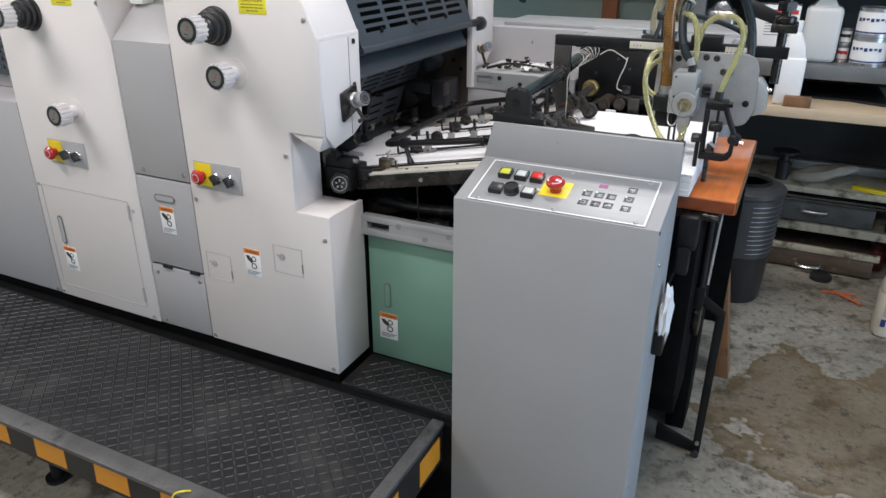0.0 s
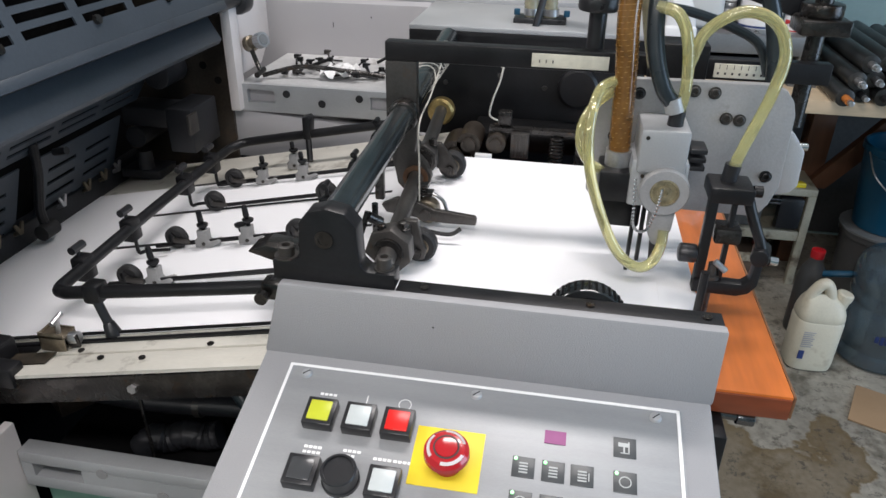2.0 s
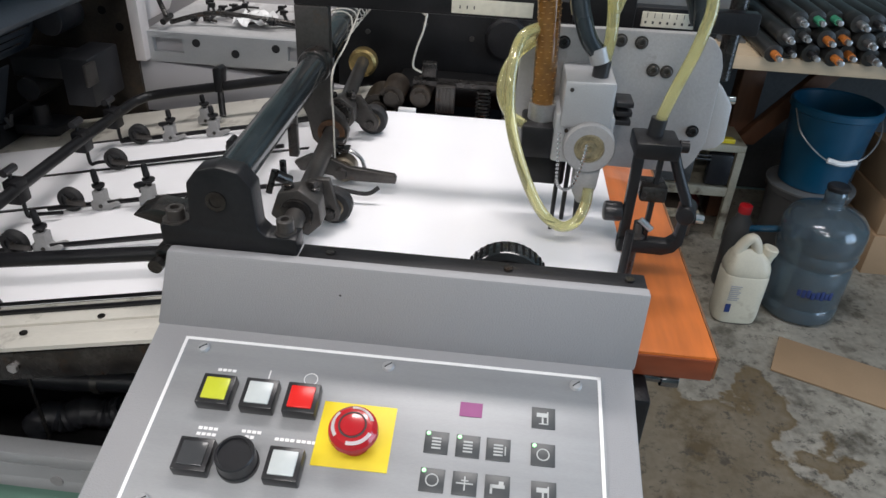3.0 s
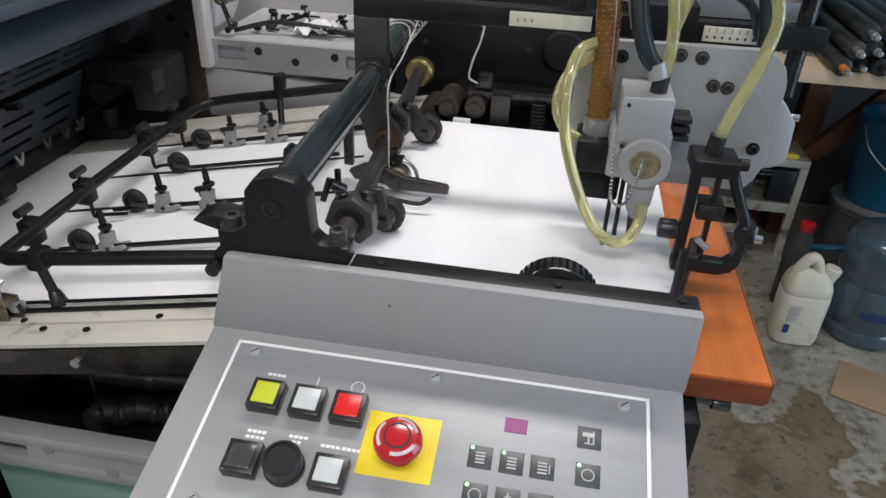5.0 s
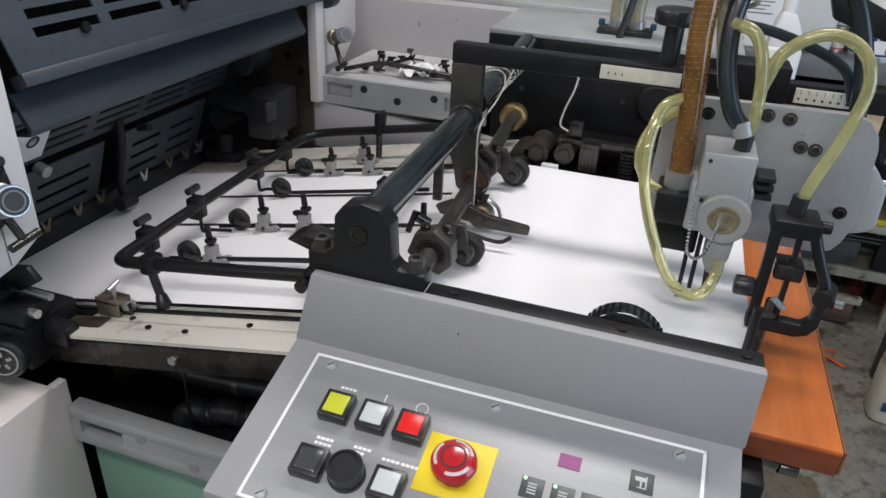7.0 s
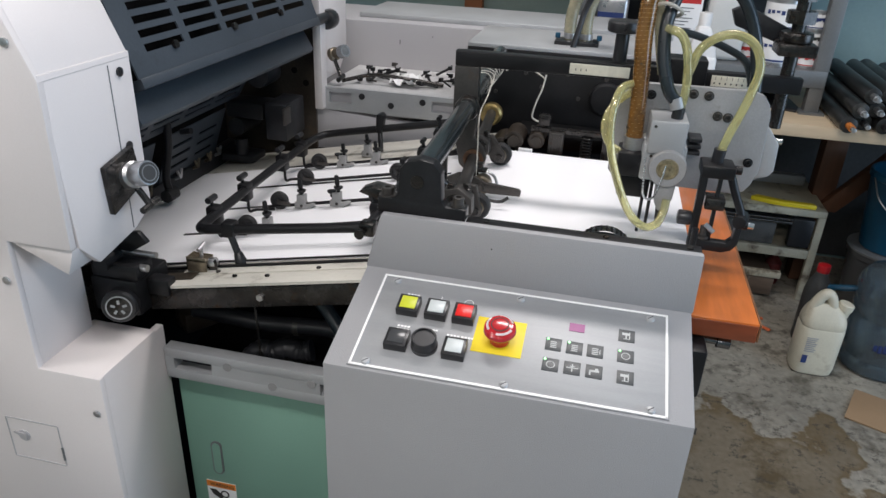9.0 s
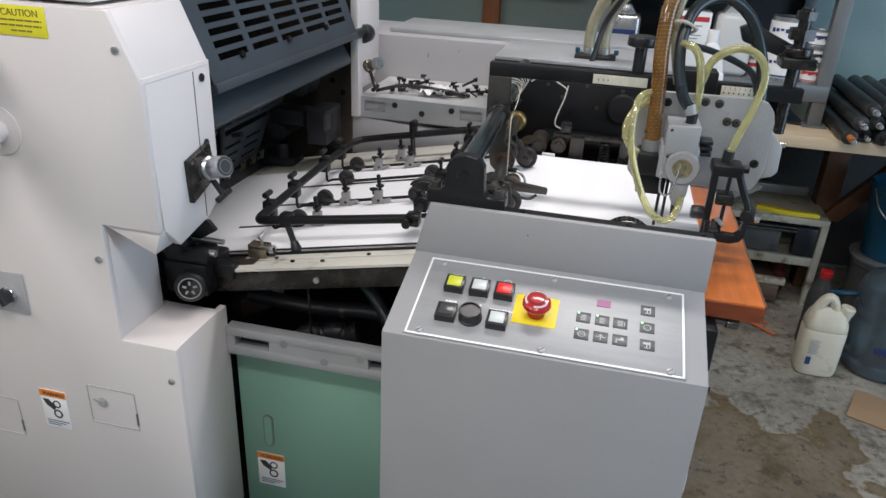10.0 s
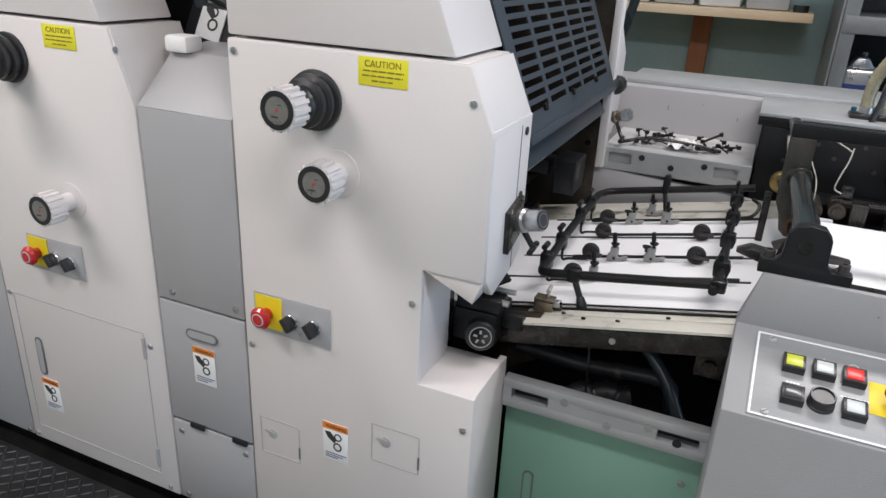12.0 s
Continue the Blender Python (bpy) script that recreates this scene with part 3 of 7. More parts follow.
# side dial with its mounting
bm = prism(B(), [(1.556, 1.178), (1.622, 1.192), (1.633, 1.130), (1.560, 1.106)], "x", -0.884, -0.874, 0.0015)
sd = part("dial_mount", bm, IRON, u1, "dark dial mounting plate")
c = Vector((-0.874, 1.602, 1.153))
w = Vector((0.9, -0.28, 0.28)).normalized()
bm = lathe(B(), [(0.020, 0), (0.020, 0.015), (0.016, 0.018), (0.016, 0.022), (0.018, 0.024), (0.018, 0.046), (0.017, 0.048)], facing(c, c + w), 28)
part("side_dial", bm, STEEL, sd, "bright turned dial")
q = c + w * 0.0482
part("dial_scale", rod(B(), q, q + w * 0.001, 0.0155, n=24), INK, sd)
part("dial_ring", lathe(B(), [(0.012, 0.001), (0.012, 0.0014), (0.0105, 0.0014), (0.0105, 0.001)], facing(q, q + w), 24, True), RACK, sd)
bm = rod(B(), (-0.865, 1.60, 1.14), (-0.845, 1.60, 1.112), 0.005)
rod(bm, (-0.845, 1.582, 1.108), (-0.845, 1.622, 1.112), 0.005)
part("wing_screw", bm, IRON, sd)

# second unit
u2 = thing("printing_unit", "white enamelled printing unit with a lower access door", "printing unit", (-1.8, 1.6, 0.394), "printing units")
bm = prism(B(), [(-2.032, 0.398), (-1.566, 0.398), (-1.566, 1.275), (-1.612, 1.408), (-2.032, 1.408)], "y", FY, FY + 0.012, 0.0025)
part("front_panel", bm, WHITE, u2)
bm = prism(B(), [(-1.563, 1.27), (-1.609, 1.410), (-1.619, 1.405), (-1.575, 1.265)], "y", FY + 0.004, 1.65, 0.001)
part("bevel_cover", bm, WHITE, u2)
part("side_cover", box(-1.580, -1.567, FY + 0.012, 1.65, 0.398, 1.27), WHITE, u2)
part("top_cover", box(-2.032, -1.614, FY + 0.002, 1.65, 1.40, 1.409, 0.002), WHITE, u2)
part("hood", prism(B(), [(-2.032, 1.415), (-1.627, 1.415), (-1.645, 1.46), (-1.75, 1.80), (-2.032, 1.80)], "y", FY + 0.004, 1.65, 0.004), WHITE, u2, "white upper hood")
part("grab_block", box(-1.562, -1.51, 1.555, 1.60, 1.365, 1.395, 0.006), LABELW, u2, "small white rounded block")
dial_knob(u2, -1.872, 1.333, 0.092, True)
dial_knob(u2, -1.768, 1.062, 0.062, False)
caution_label(u2, -1.773, FY, 1.403)
unit_buttons(u2, -1.922, 0.964)
thin_hatch(u2, -2.006, 0.440, 0.388, 0.36, False)
round_slot(u2, -1.962, 0.60, 0.022, 0.10)
warning_label(u2, -1.965, FY, 0.59)
for sx, sz in ((-1.594, 1.372), (-1.60, 0.775), (-2.018, 0.80), (-1.592, 0.412), (-2.018, 0.412)):
    screw(u2, sx, FY, sz)
for hz in (0.74, 0.46):
    part("hinge", box(-1.621, -1.614, FY - 0.004, FY, hz, hz + 0.05), GREY, u2)
gr = part("ink_guard", slotted(B(), 0.16, 0.36, 0.004, 12, 2, 0.5, 0.02, 0.02, pose(-1.60, 1.70, 1.40, 20)), GUARD, u2, "dark slotted ink guard")
# near-black sheet painted as the dark behind the guard's slots
part("guard_shade_sheet", box(-1.62, -1.42, 1.79, 1.80, 1.38, 1.8), VOID, u2)
LM = Matrix.Translation((-1.592, 1.668, 1.384)) @ pose(0, 0, 0, -18, 12, 0)
part("dark_cowl", box(-0.03, 0.20, 0.004, 0.012, -0.03, 0.30, 0.004, LM), DARKGREY, u2, "dark sloping roller cowl")
part("cowl_rod", rod(B(), LM @ Vector((-0.02, -0.004, 0.085)), LM @ Vector((0.20, -0.004, 0.060)), 0.010, n=14), BLACK, u2)
s = part("warning_label", box(0.0, 0.058, 0.0, 0.0035, 0.0, 0.085, 0.0004, LM), LABELW, u2, "white warning sticker")
bm = B()
for r, lx, lz in ((0.010, 0.030, 0.054), (0.012, 0.034, 0.030)):
    lathe(bm, [(r, 0), (r, 0.0008), (r * 0.66, 0.0008), (r * 0.66, 0)], LM @ Matrix.Translation((lx, -0.0002, lz)) @ pose(0, 0, 0, 90), 20, True)
prism(bm, [(0.008, 0.064), (0.022, 0.066), (0.036, 0.046), (0.028, 0.040), (0.012, 0.052)], "y", -0.001, 0.0, 0, LM)
part("pictogram", bm, INK, s)

# grey cover between the units
cv = thing("middle_cover", "plain grey enamelled cover between two printing units", "machine cover", (-1.45, 1.5, 0.394))
for nm, z0, z1 in (("upper_panel", 0.900, 1.277), ("door_panel", 0.616, 0.895), ("lower_panel", 0.40, 0.608)):
    part(nm, box(-1.5625, -1.352, FY + 0.001, FY + 0.012, z0, z1, 0.0018), GREY, cv)
# near-black sheet puts the shade into the gaps between the panels
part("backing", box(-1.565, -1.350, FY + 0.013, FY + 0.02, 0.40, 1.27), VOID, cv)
bm = prism(B(), [(FY + 0.002, 1.278), (FY + 0.10, 1.365), (1.72, 1.38), (1.72, 1.37), (FY + 0.10, 1.355), (FY + 0.012, 1.272)], "x", -1.5625, -1.352, 0.001)
part("sloping_top", bm, GREY, cv)
round_slot(cv, -1.497, 0.826, 0.078, 0.022)
warning_label(cv, -1.486, FY, 0.810)
for hx in (-1.51, -1.40):
    part("hinge", box(hx, hx + 0.035, FY - 0.004, FY + 0.001, 0.606, 0.618), PLASTIC, cv)
for sx, sz in ((-1.525, 0.918), (-1.37, 0.92), (-1.54, 0.585), (-1.37, 0.585), (-1.54, 0.415)):
    screw(cv, sx, FY + 0.001, sz)

# delivery end
de = thing("delivery_cover", "grey enamelled cover of the press delivery", "machine cover", (-2.6, 1.6, 0.39))
part("front_panel", box(-3.1, -2.036, FY + 0.001, 2.5, 0.398, 1.062, 0.004), GREY, de)
part("upper_panel", box(-3.1, -2.15, 1.62, 2.5, 1.062, 1.38, 0.01), GREY, de)
bm = slotted(B(), 0.5, 0.2, 0.004, 6, 4, 0.5, 0.02, 0.02, pose(-2.62, 1.60, 1.11, 0))
part("slotted_guard", bm, GUARD, de)
screw(de, -2.05, FY + 0.001, 0.41)

# body behind the fronts
bd = thing("press_bed", "dark steel body and base of the press", "press body", (-1.5, 2.1, 0.2))
# near-black fill; the dark inside of the press is in its colour
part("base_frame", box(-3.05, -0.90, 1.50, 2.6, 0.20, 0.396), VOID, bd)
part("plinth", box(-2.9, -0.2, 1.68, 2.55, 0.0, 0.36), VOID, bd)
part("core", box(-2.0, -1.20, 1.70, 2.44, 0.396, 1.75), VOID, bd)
part("far_frame", box(-2.05, -0.93, 2.44, 2.50, 0.396, 1.75), FRAMEB, bd, "brown-black oily inner frame")
bm = rod(B(), (-1.05, 2.36, 1.125), (-1.05, 2.44, 1.125), 0.030, n=24, bev=0.004)
bx(bm, -1.13, -1.03, 2.34, 2.42, 1.02, 1.06, 0.005)
rod(bm, (-1.10, 2.33, 1.00), (-1.10, 2.43, 1.00), 0.022)
bx(bm, -1.15, -1.06, 2.33, 2.40, 0.905, 0.925, 0.003)
rod(bm, (-1.10, 2.35, 0.925), (-1.10, 2.35, 0.965), 0.016)
part("bearing_housing", bm, DARKGREY, bd, "black bearing housings")
for hx, hz in ((-0.985, 1.13), (-0.955, 1.10), (-1.0, 1.30), (-0.96, 1.34)):
    part("frame_hole", rod(B(), (hx, 2.4385, hz), (hx, 2.44, hz), 0.008, n=16), VOID, bd)
# slotted guards over the rollers
gd = thing("roller_guard", "blue-grey slotted metal guards over the rollers", "machine guard", (-1.0, 2.0, 1.0))
ang = math.degrees(math.atan2(0.073, 0.19))
m = Matrix.Translation((-0.896, 1.690, 1.270)) @ pose(0, 0, 0, 0, -ang, 0) @ pose(0, 0, 0, 0, 0, 90)
bm = slotted(B(), 0.70, 0.46, 0.003, 18, 5, 0.55, 0.020, 0.036, m)
g1 = part("upper_grille", bm, GUARD, gd, "slotted blue-grey grille")
for k in range(3):
    part("rivet", rod(B(), m @ Vector((0.12 + 0.2 * k, 0, 0.035)), m @ Vector((0.12 + 0.2 * k, -0.006, 0.035)), 0.007, n=16), IRON, g1)
part("lip", box(0, 0.70, -0.003, 0.02, -0.014, 0.002, 0.001, m), GUARD, g1)
bm = prism(B(), [(-0.940, 1.238), (-0.936, 1.239), (-0.912, 1.197), (-0.918, 1.188), (-0.955, 1.183), (-0.955, 1.187), (-0.921, 1.193)], "y", 1.703, 2.395, 0.001)
part("cover_bar", bm, GUARD, gd, "smooth blue-grey cover strip")
part("guard_bar", rod(B(), (-0.928, 1.703, 1.250), (-0.928, 2.395, 1.250), 0.008, n=16), BLACK, gd, "black round bar under the grille")
m2 = Matrix.Translation((-1.116, 1.703, 1.064)) @ pose(0, 0, 0, 0, 33, 0) @ pose(0, 0, 0, 0, 0, 90)
part("middle_grille", slotted(B(), 0.68, 0.130, 0.003, 5, 5, 0.42, 0.02, 0.016, m2), GUARD, gd, "slotted blue-grey grille")
m3 = Matrix.Translation((-1.172, 1.703, 0.912)) @ pose(0, 0, 0, 0, 20, 0) @ pose(0, 0, 0, 0, 0, 90)
for a, b in ((0.0, 0.325), (0.375, 0.625)):
    mm = m3 @ Matrix.Translation((a, 0, 0))
    part("lower_grille", slotted(B(), b - a, 0.142, 0.003, 4, 2, 0.30, 0.03, 0.014, mm), GUARD, gd)
part("post", tube(B(), [(-1.105, 2.05, 1.085), (-1.11, 2.05, 1.03), (-1.125, 2.05, 0.96), (-1.12, 2.05, 0.925)], 0.0085, n=10), BLACK, gd, "black bent arm")
rod_m = rod(B(), (-1.118, 2.03, 0.922), (-1.118, 2.065, 0.922), 0.014)
part("arm_roller", rod_m, RUBBER, gd)
for y in (1.815, 1.889, 1.961, 2.017, 2.136, 2.213, 2.269, 2.318):
    bm = rod(B(), (-1.162, y, 0.922), (-1.146, y, 0.929), 0.004)
    prism(bm, [(y - 0.012, 0.946), (y - 0.004, 0.925), (y + 0.004, 0.925), (y + 0.012, 0.946), (y + 0.007, 0.947), (y, 0.934), (y - 0.007, 0.947)], "x", -1.149, -1.145)
    part("wing_nut", bm, LAY if int(y * 1000) % 2 else STEEL, gd, "small steel wing nut")
s = part("guard_sticker", box(0.10, 0.175, -0.002, 0.0, 0.012, 0.085, 0, m2), LABELW, gd, "worn white sticker")
part("sticker_mark", lathe(B(), [(0.012, 0), (0.012, 0.001), (0.008, 0.001), (0.008, 0)], m2 @ Matrix.Translation((0.145, -0.002, 0.055)) @ pose(0, 0, 0, 90), 16), INK, s)
bm = rod(B(), (-0.905, 2.36, 1.262), (-0.905, 2.46, 1.262), 0.013)
rod(bm, (-0.905, 2.46, 1.255), (-0.905, 2.50, 1.255), 0.024, bev=0.006)
part("grille_handle", bm, PLASTIC, gd, "black round handle")
# added near-black plate, painted shade behind the slots
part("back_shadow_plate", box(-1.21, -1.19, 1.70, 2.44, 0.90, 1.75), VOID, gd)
part("dark_apron", box(-1.188, -1.160, 1.703, 2.44, 0.885, 0.930, 0.004), DARKGREY, gd)
part("round_nut", rod(B(), (-1.118, 1.875, 1.053), (-1.10, 1.875, 1.047), 0.010, n=18), ALLOY, gd)
part("latch_pin", rod(B(), (-1.10, 2.09, 1.055), (-1.075, 2.09, 1.06), 0.007, n=12), PLASTIC, gd)

# far side of the press
fs = thing("far_side_frame", "white far side cover and slotted grey frame bar of the press", "press frame", (-0.8, 2.6, 0.9))
bm = prism(B(), [(2.46, 1.10), (2.60, 1.10), (2.66, 1.15), (2.66, 1.32), (2.55, 1.412), (2.46, 1.412)], "x", -1.29, -0.925, 0.002)
part("side_tower", bm, WHITE, fs, "white bevelled far tower")
part("tower_hood", prism(B(), [(2.46, 1.418), (2.54, 1.418), (2.50, 1.8), (2.46, 1.8)], "x", -1.30, -0.95), WHITE, fs)
part("frame_edge", box(-0.926, -0.905, 2.425, 2.46, 1.04, 1.60, 0.002), WHITE, fs)
bm = B()
c = Vector((-0.905, 2.50, 1.165))
w = Vector((0.8, -0.4, 0.3)).normalized()
lathe(bm, [(0.017, 0), (0.017, 0.012), (0.013, 0.014), (0.013, 0.030), (0.015, 0.032), (0.015, 0.048), (0.013, 0.050)], facing(c, c + w), 24)
fd = part("far_dial", bm, LAY, fs, "worn brown-grey dial")
ribs = [((0.0165 if i % 2 else 0.0150) * math.cos(math.pi * i / 18), (0.0165 if i % 2 else 0.0150) * math.sin(math.pi * i / 18)) for i in range(36)]
part("dial_grip", prism(B(), ribs, "z", 0.034, 0.052, 0, facing(c, c + w)), STEEL, fd, "bright ribbed grip")
part("dial_end", rod(B(), c + w * 0.052, c + w * 0.0526, 0.011, n=20), RACK, fd)
bm = rod(B(), (-0.895, 2.49, 1.155), (-0.872, 2.47, 1.118), 0.005)
rod(bm, (-0.872, 2.452, 1.112), (-0.872, 2.49, 1.116), 0.006)
part("wing_screw", bm, IRON, fs)
bm = B()
bx(bm, -0.916, -0.536, 2.445, 2.457, 1.083, 1.095)
bx(bm, -0.916, -0.536, 2.445, 2.457, 1.036, 1.056)
for a, b in ((-0.916, -0.895), (-0.835, -0.625), (-0.565, -0.536)):
    bx(bm, a, b, 2.445, 2.457, 1.056, 1.083)
fb = part("frame_bar", bm, ALLOY, fs, "light grey slotted frame bar")
part("slot_back", box(-0.90, -0.56, 2.4585, 2.464, 1.05, 1.083), GREY, fb)
for sx, sz in ((-0.807, 1.078), (-0.730, 1.062), (-0.648, 1.078)):
    bm = rod(B(), (sx, 2.445, sz), (sx, 2.443, sz), 0.008, n=18)
    part("bolt_hole", bm, PLASTIC, fb)
part("tray_top", box(-0.916, -0.536, 2.458, 2.74, 1.084, 1.092), mat("tray_grey", (0.45, 0.45, 0.45), 0.5, var=0.12, scale=20, fine=120, dirt=(0.25, 0.24, 0.23), dirt_at=0.6, dirt_scale=20), fs)
bm = prism(B(), [(-1.00, 0.93), (-0.45, 0.93), (-0.45, 1.005), (-0.91, 1.035), (-0.95, 1.03), (-1.00, 0.99)], "y", 2.448, 2.47, 0.001)
part("lower_plate", bm, GREY, fs, "grey sloping side plate")
# near-black sheet gives the dark depth on the far side
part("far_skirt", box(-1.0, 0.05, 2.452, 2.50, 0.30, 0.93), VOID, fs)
bm = box(-1.00, -0.945, 2.29, 2.40, 0.99, 1.08, 0.004)
part("clamp_block", bm, DARKGREY, fs)
part("clamp_plate", box(-0.945, -0.938, 2.27, 2.305, 1.035, 1.075, 0.002, None), PLATE, fs, "ribbed metal tab")
# tools lying on the tray
random.seed(4)
for k in range(22):
    x, y = -0.86 + 0.26 * random.random(), 2.52 + 0.16 * random.random()
    a, ln = random.uniform(0, 6.28), random.uniform(0.025, 0.07)
    p, q = Vector((x, y, 1.098)), Vector((x + ln * math.cos(a), y + ln * 0.6 * math.sin(a), 1.098 + random.random() * 0.022))
    bm = rod(B(), p, q, random.uniform(0.002, 0.004), n=10)
    bx(bm, q.x - 0.006, q.x + 0.006, q.y - 0.005, q.y + 0.005, q.z - 0.005, q.z + 0.005, 0.0015)
    rod(bm, q, q + Vector((0.012 * math.sin(a), 0.012 * math.cos(a), 0.004)), 0.0025, n=8)
    solid("machine_clamp", bm, BLACK if k % 5 else PLATE, "small oily steel clamp lying on the tray", "clamp", "", "loose clamps")
bm = tube(B(), [(-0.88, 2.50, 1.10), (-0.80, 2.52, 1.118), (-0.70, 2.53, 1.112), (-0.62, 2.55, 1.10)], 0.005)
solid("bent_rod", bm, IRON, "thin bent black rod lying on the tray", "rod")
bm = B()
bmesh.ops.create_grid(bm, x_segments=7, y_segments=6, size=0.035)
for v in bm.verts:
    v.co = Vector((v.co.x - 0.72, v.co.y * 1.2 + 2.55, 1.099 + random.random() * 0.018))
bmesh.ops.solidify(bm, geom=bm.faces[:], thickness=0.001)
solid("crumpled_tissue", bm, LABELW, "crumpled white tissue on the metal tray", "tissue")

# long grey cabinet behind
gb = thing("rear_cabinet", "long grey metal cabinet behind the press", "cabinet", (-0.3, 2.9, 0))
part("body", box(-1.30, -0.06, 2.742, 3.05, 0.0, 1.218, 0.003), GREY, gb)
part("lid", box(-0.935, -0.05, 2.80, 3.07, 1.218, 1.232, 0.002), ALLOY, gb, "pale grey flat lid")

for x, z, ln in ((-0.60, 1.15, 0.010), (-0.795, 1.16, 0.012), (-0.70, 1.185, 0.004)):
    part("paint_chip", box(x, x + 0.0014, 2.7405, 2.742, z, z + ln), INK, gb)

# side bar and green door under the feed board
gp = thing("feeder_cabinet", "green enamelled feeder base door with a grey slotted rail", "machine base", (-0.7, 1.66, 0.36))
bm = box(-0.881, -0.10, 1.655, 1.667, 0.372, 0.773, 0.002)
gdoor = part("green_door", bm, GREEN, gp)
bm = B()
pts = []
for k in range(24):
    a = 2 * math.pi * k / 24
    pts.append((-0.822 + 0.011 * math.cos(a), 0.582 + (0.028 if math.sin(a) > 0 else -0.028) + 0.011 * math.sin(a)))
prism(bm, pts, "y", 1.6525, 1.6555)
sh = part("slot_handle", bm, RACK, gdoor, "recessed slot handle")
part("slot_recess", prism(B(), [(-0.822 + (u + 0.822) * 0.72, 0.582 + (v - 0.582) * 0.92) for u, v in pts], "y", 1.6515, 1.6525), GREEN, sh)
warning_label(gp, -0.852, 1.655, 0.521, 0.060, 0.085)
bm = B()
bx(bm, -0.882, -0.10, 1.628, 1.652, 0.815, 0.833, 0.001)
bx(bm, -0.882, -0.10, 1.628, 1.652, 0.774, 0.793, 0.001)
for a, b in ((-0.882, -0.865), (-0.795, -0.60), (-0.53, -0.10)):
    bx(bm, a, b, 1.628, 1.652, 0.793, 0.815)
rail = part("slotted_rail", bm, ALLOY, gp, "light grey slotted rail")
part("rail_back", box(-0.88, -0.11, 1.6525, 1.66, 0.780, 0.824), DARKGREY, rail)
for sx, sz in ((-0.765, 0.808), (-0.685, 0.785), (-0.615, 0.805), (-0.565, 0.79)):
    part("bolt_hole", rod(B(), (sx, 1.628, sz + 0.008), (sx, 1.6265, sz + 0.008), 0.0078, n=18), CAST if sx < -0.6 else DARKGREY, rail)
for sz in (0.70, 0.42):
    screw(gp, -0.545, 1.655, sz, 0.006)
# near-black sheets, added as the shade deep in the opening
part("shade_floor", box(-0.90, -0.06, 1.67, 2.45, 0.74, 0.765), VOID, gp)
part("shade_back", box(-0.90, -0.06, 2.42, 2.449, 0.765, 0.93), VOID, gp)
part("shade_left", box(-1.0, -0.985, 1.66, 2.45, 0.5, 0.90), VOID, gp)
# pipes and brackets seen in the dark opening
pp = thing("feeder_drive", "grimy pipes and brackets inside the feeder", "machine parts", (-0.7, 1.8, 0.765))
bm = tube(B(), [(-0.90, 1.76, 0.83), (-0.76, 1.76, 0.825), (-0.64, 1.76, 0.835), (-0.60, 1.765, 0.82), (-0.59, 1.77, 0.77)], 0.015)
part("pipe", bm, DARKGREY, pp)
part("clip", rod(B(), (-0.70, 1.76, 0.828), (-0.690, 1.76, 0.829), 0.0165), PLATE, pp, "dull steel hose clip")
part("valve_block", box(-0.025, 0.025, -0.05, 0.05, -0.02, 0.02, 0.004, pose(-0.905, 1.80, 0.80, 0, 0, -35)), FRAMEB, pp, "grey-brown valve block")
part("filter_bag", tube(B(), [(-0.775, 1.72, 0.770), (-0.755, 1.73, 0.786), (-0.735, 1.735, 0.782), (-0.71, 1.74, 0.792), (-0.685, 1.745, 0.786), (-0.665, 1.75, 0.790)], 0.019, n=14, smooth=5, ribs=0.09), DARKGREY, pp, "grimy dark hose cuff")
bm = box(-0.565, -0.50, 1.70, 1.74, 0.895, 0.945, 0.004)
rod(bm, (-0.54, 1.70, 0.92), (-0.54, 1.69, 0.92), 0.012)
part("bearing_block", bm, IRON, pp)
part("hose", tube(B(), [(-0.57, 1.72, 0.78), (-0.62, 1.75, 0.86), (-0.72, 1.80, 0.93), (-0.78, 1.86, 0.95)], 0.012), BHOSE, pp)
part("thin_rod", rod(B(), (-0.74, 1.70, 0.78), (-0.75, 1.71, 0.92), 0.0025), IRON, pp)

# ---- control console ----
cs = thing("control_console", "grey free-standing control console with push buttons", "control console", (-0.29, 1.55, 0.0))
bm = prism(B(), [(1.447, 0.0), (1.447, 0.998), (1.630, 1.050), (1.664, 1.050), (1.664, 0.0)], "x", -0.517, -0.060, 0.0022)
part("body", bm, CONSOLE, cs)
part("ridge", prism(B(), [(-0.519, 1.047), (-0.058, 1.047), (-0.0590, 1.1345), (-0.496, 1.1345)], "y", 1.625, 1.638, 0.0034), CONSOLE, cs, "raised grey ridge")
# dark strip for the seam and the shadow line under the ridge
part("ridge_seam_shadow", prism(B(), [(-0.517, 1.042), (-0.060, 1.042), (-0.060, 1.0475), (-0.517, 1.0475)], "y", 1.6265, 1.630), DARKGREY, cs)
part("ridge_back", prism(B(), [(-0.517, 1.046), (-0.060, 1.046), (-0.0605, 1.120), (-0.495, 1.120)], "y", 1.6385, 1.664), CONSOLE, cs)
part("paint_chip", rod(B(), (-0.336, 1.6255, 1.103), (-0.336, 1.6245, 1.103), 0.0011, n=8), INK, cs)
part("paint_chip", box(-0.0605, -0.058, 1.4475, 1.449, 0.989, 0.9975), INK, cs)
PV = Vector((0, 0.183, 0.052)).normalized()
PN = Vector((1, 0, 0)).cross(PV)
PM = Matrix(((1, 0, PN.x, 0), (0, PV.y, PN.y, 1.447), (0, PV.z, PN.z, 0.998), (0, 0, 0, 1)))   # u, v, height on the sloping panel
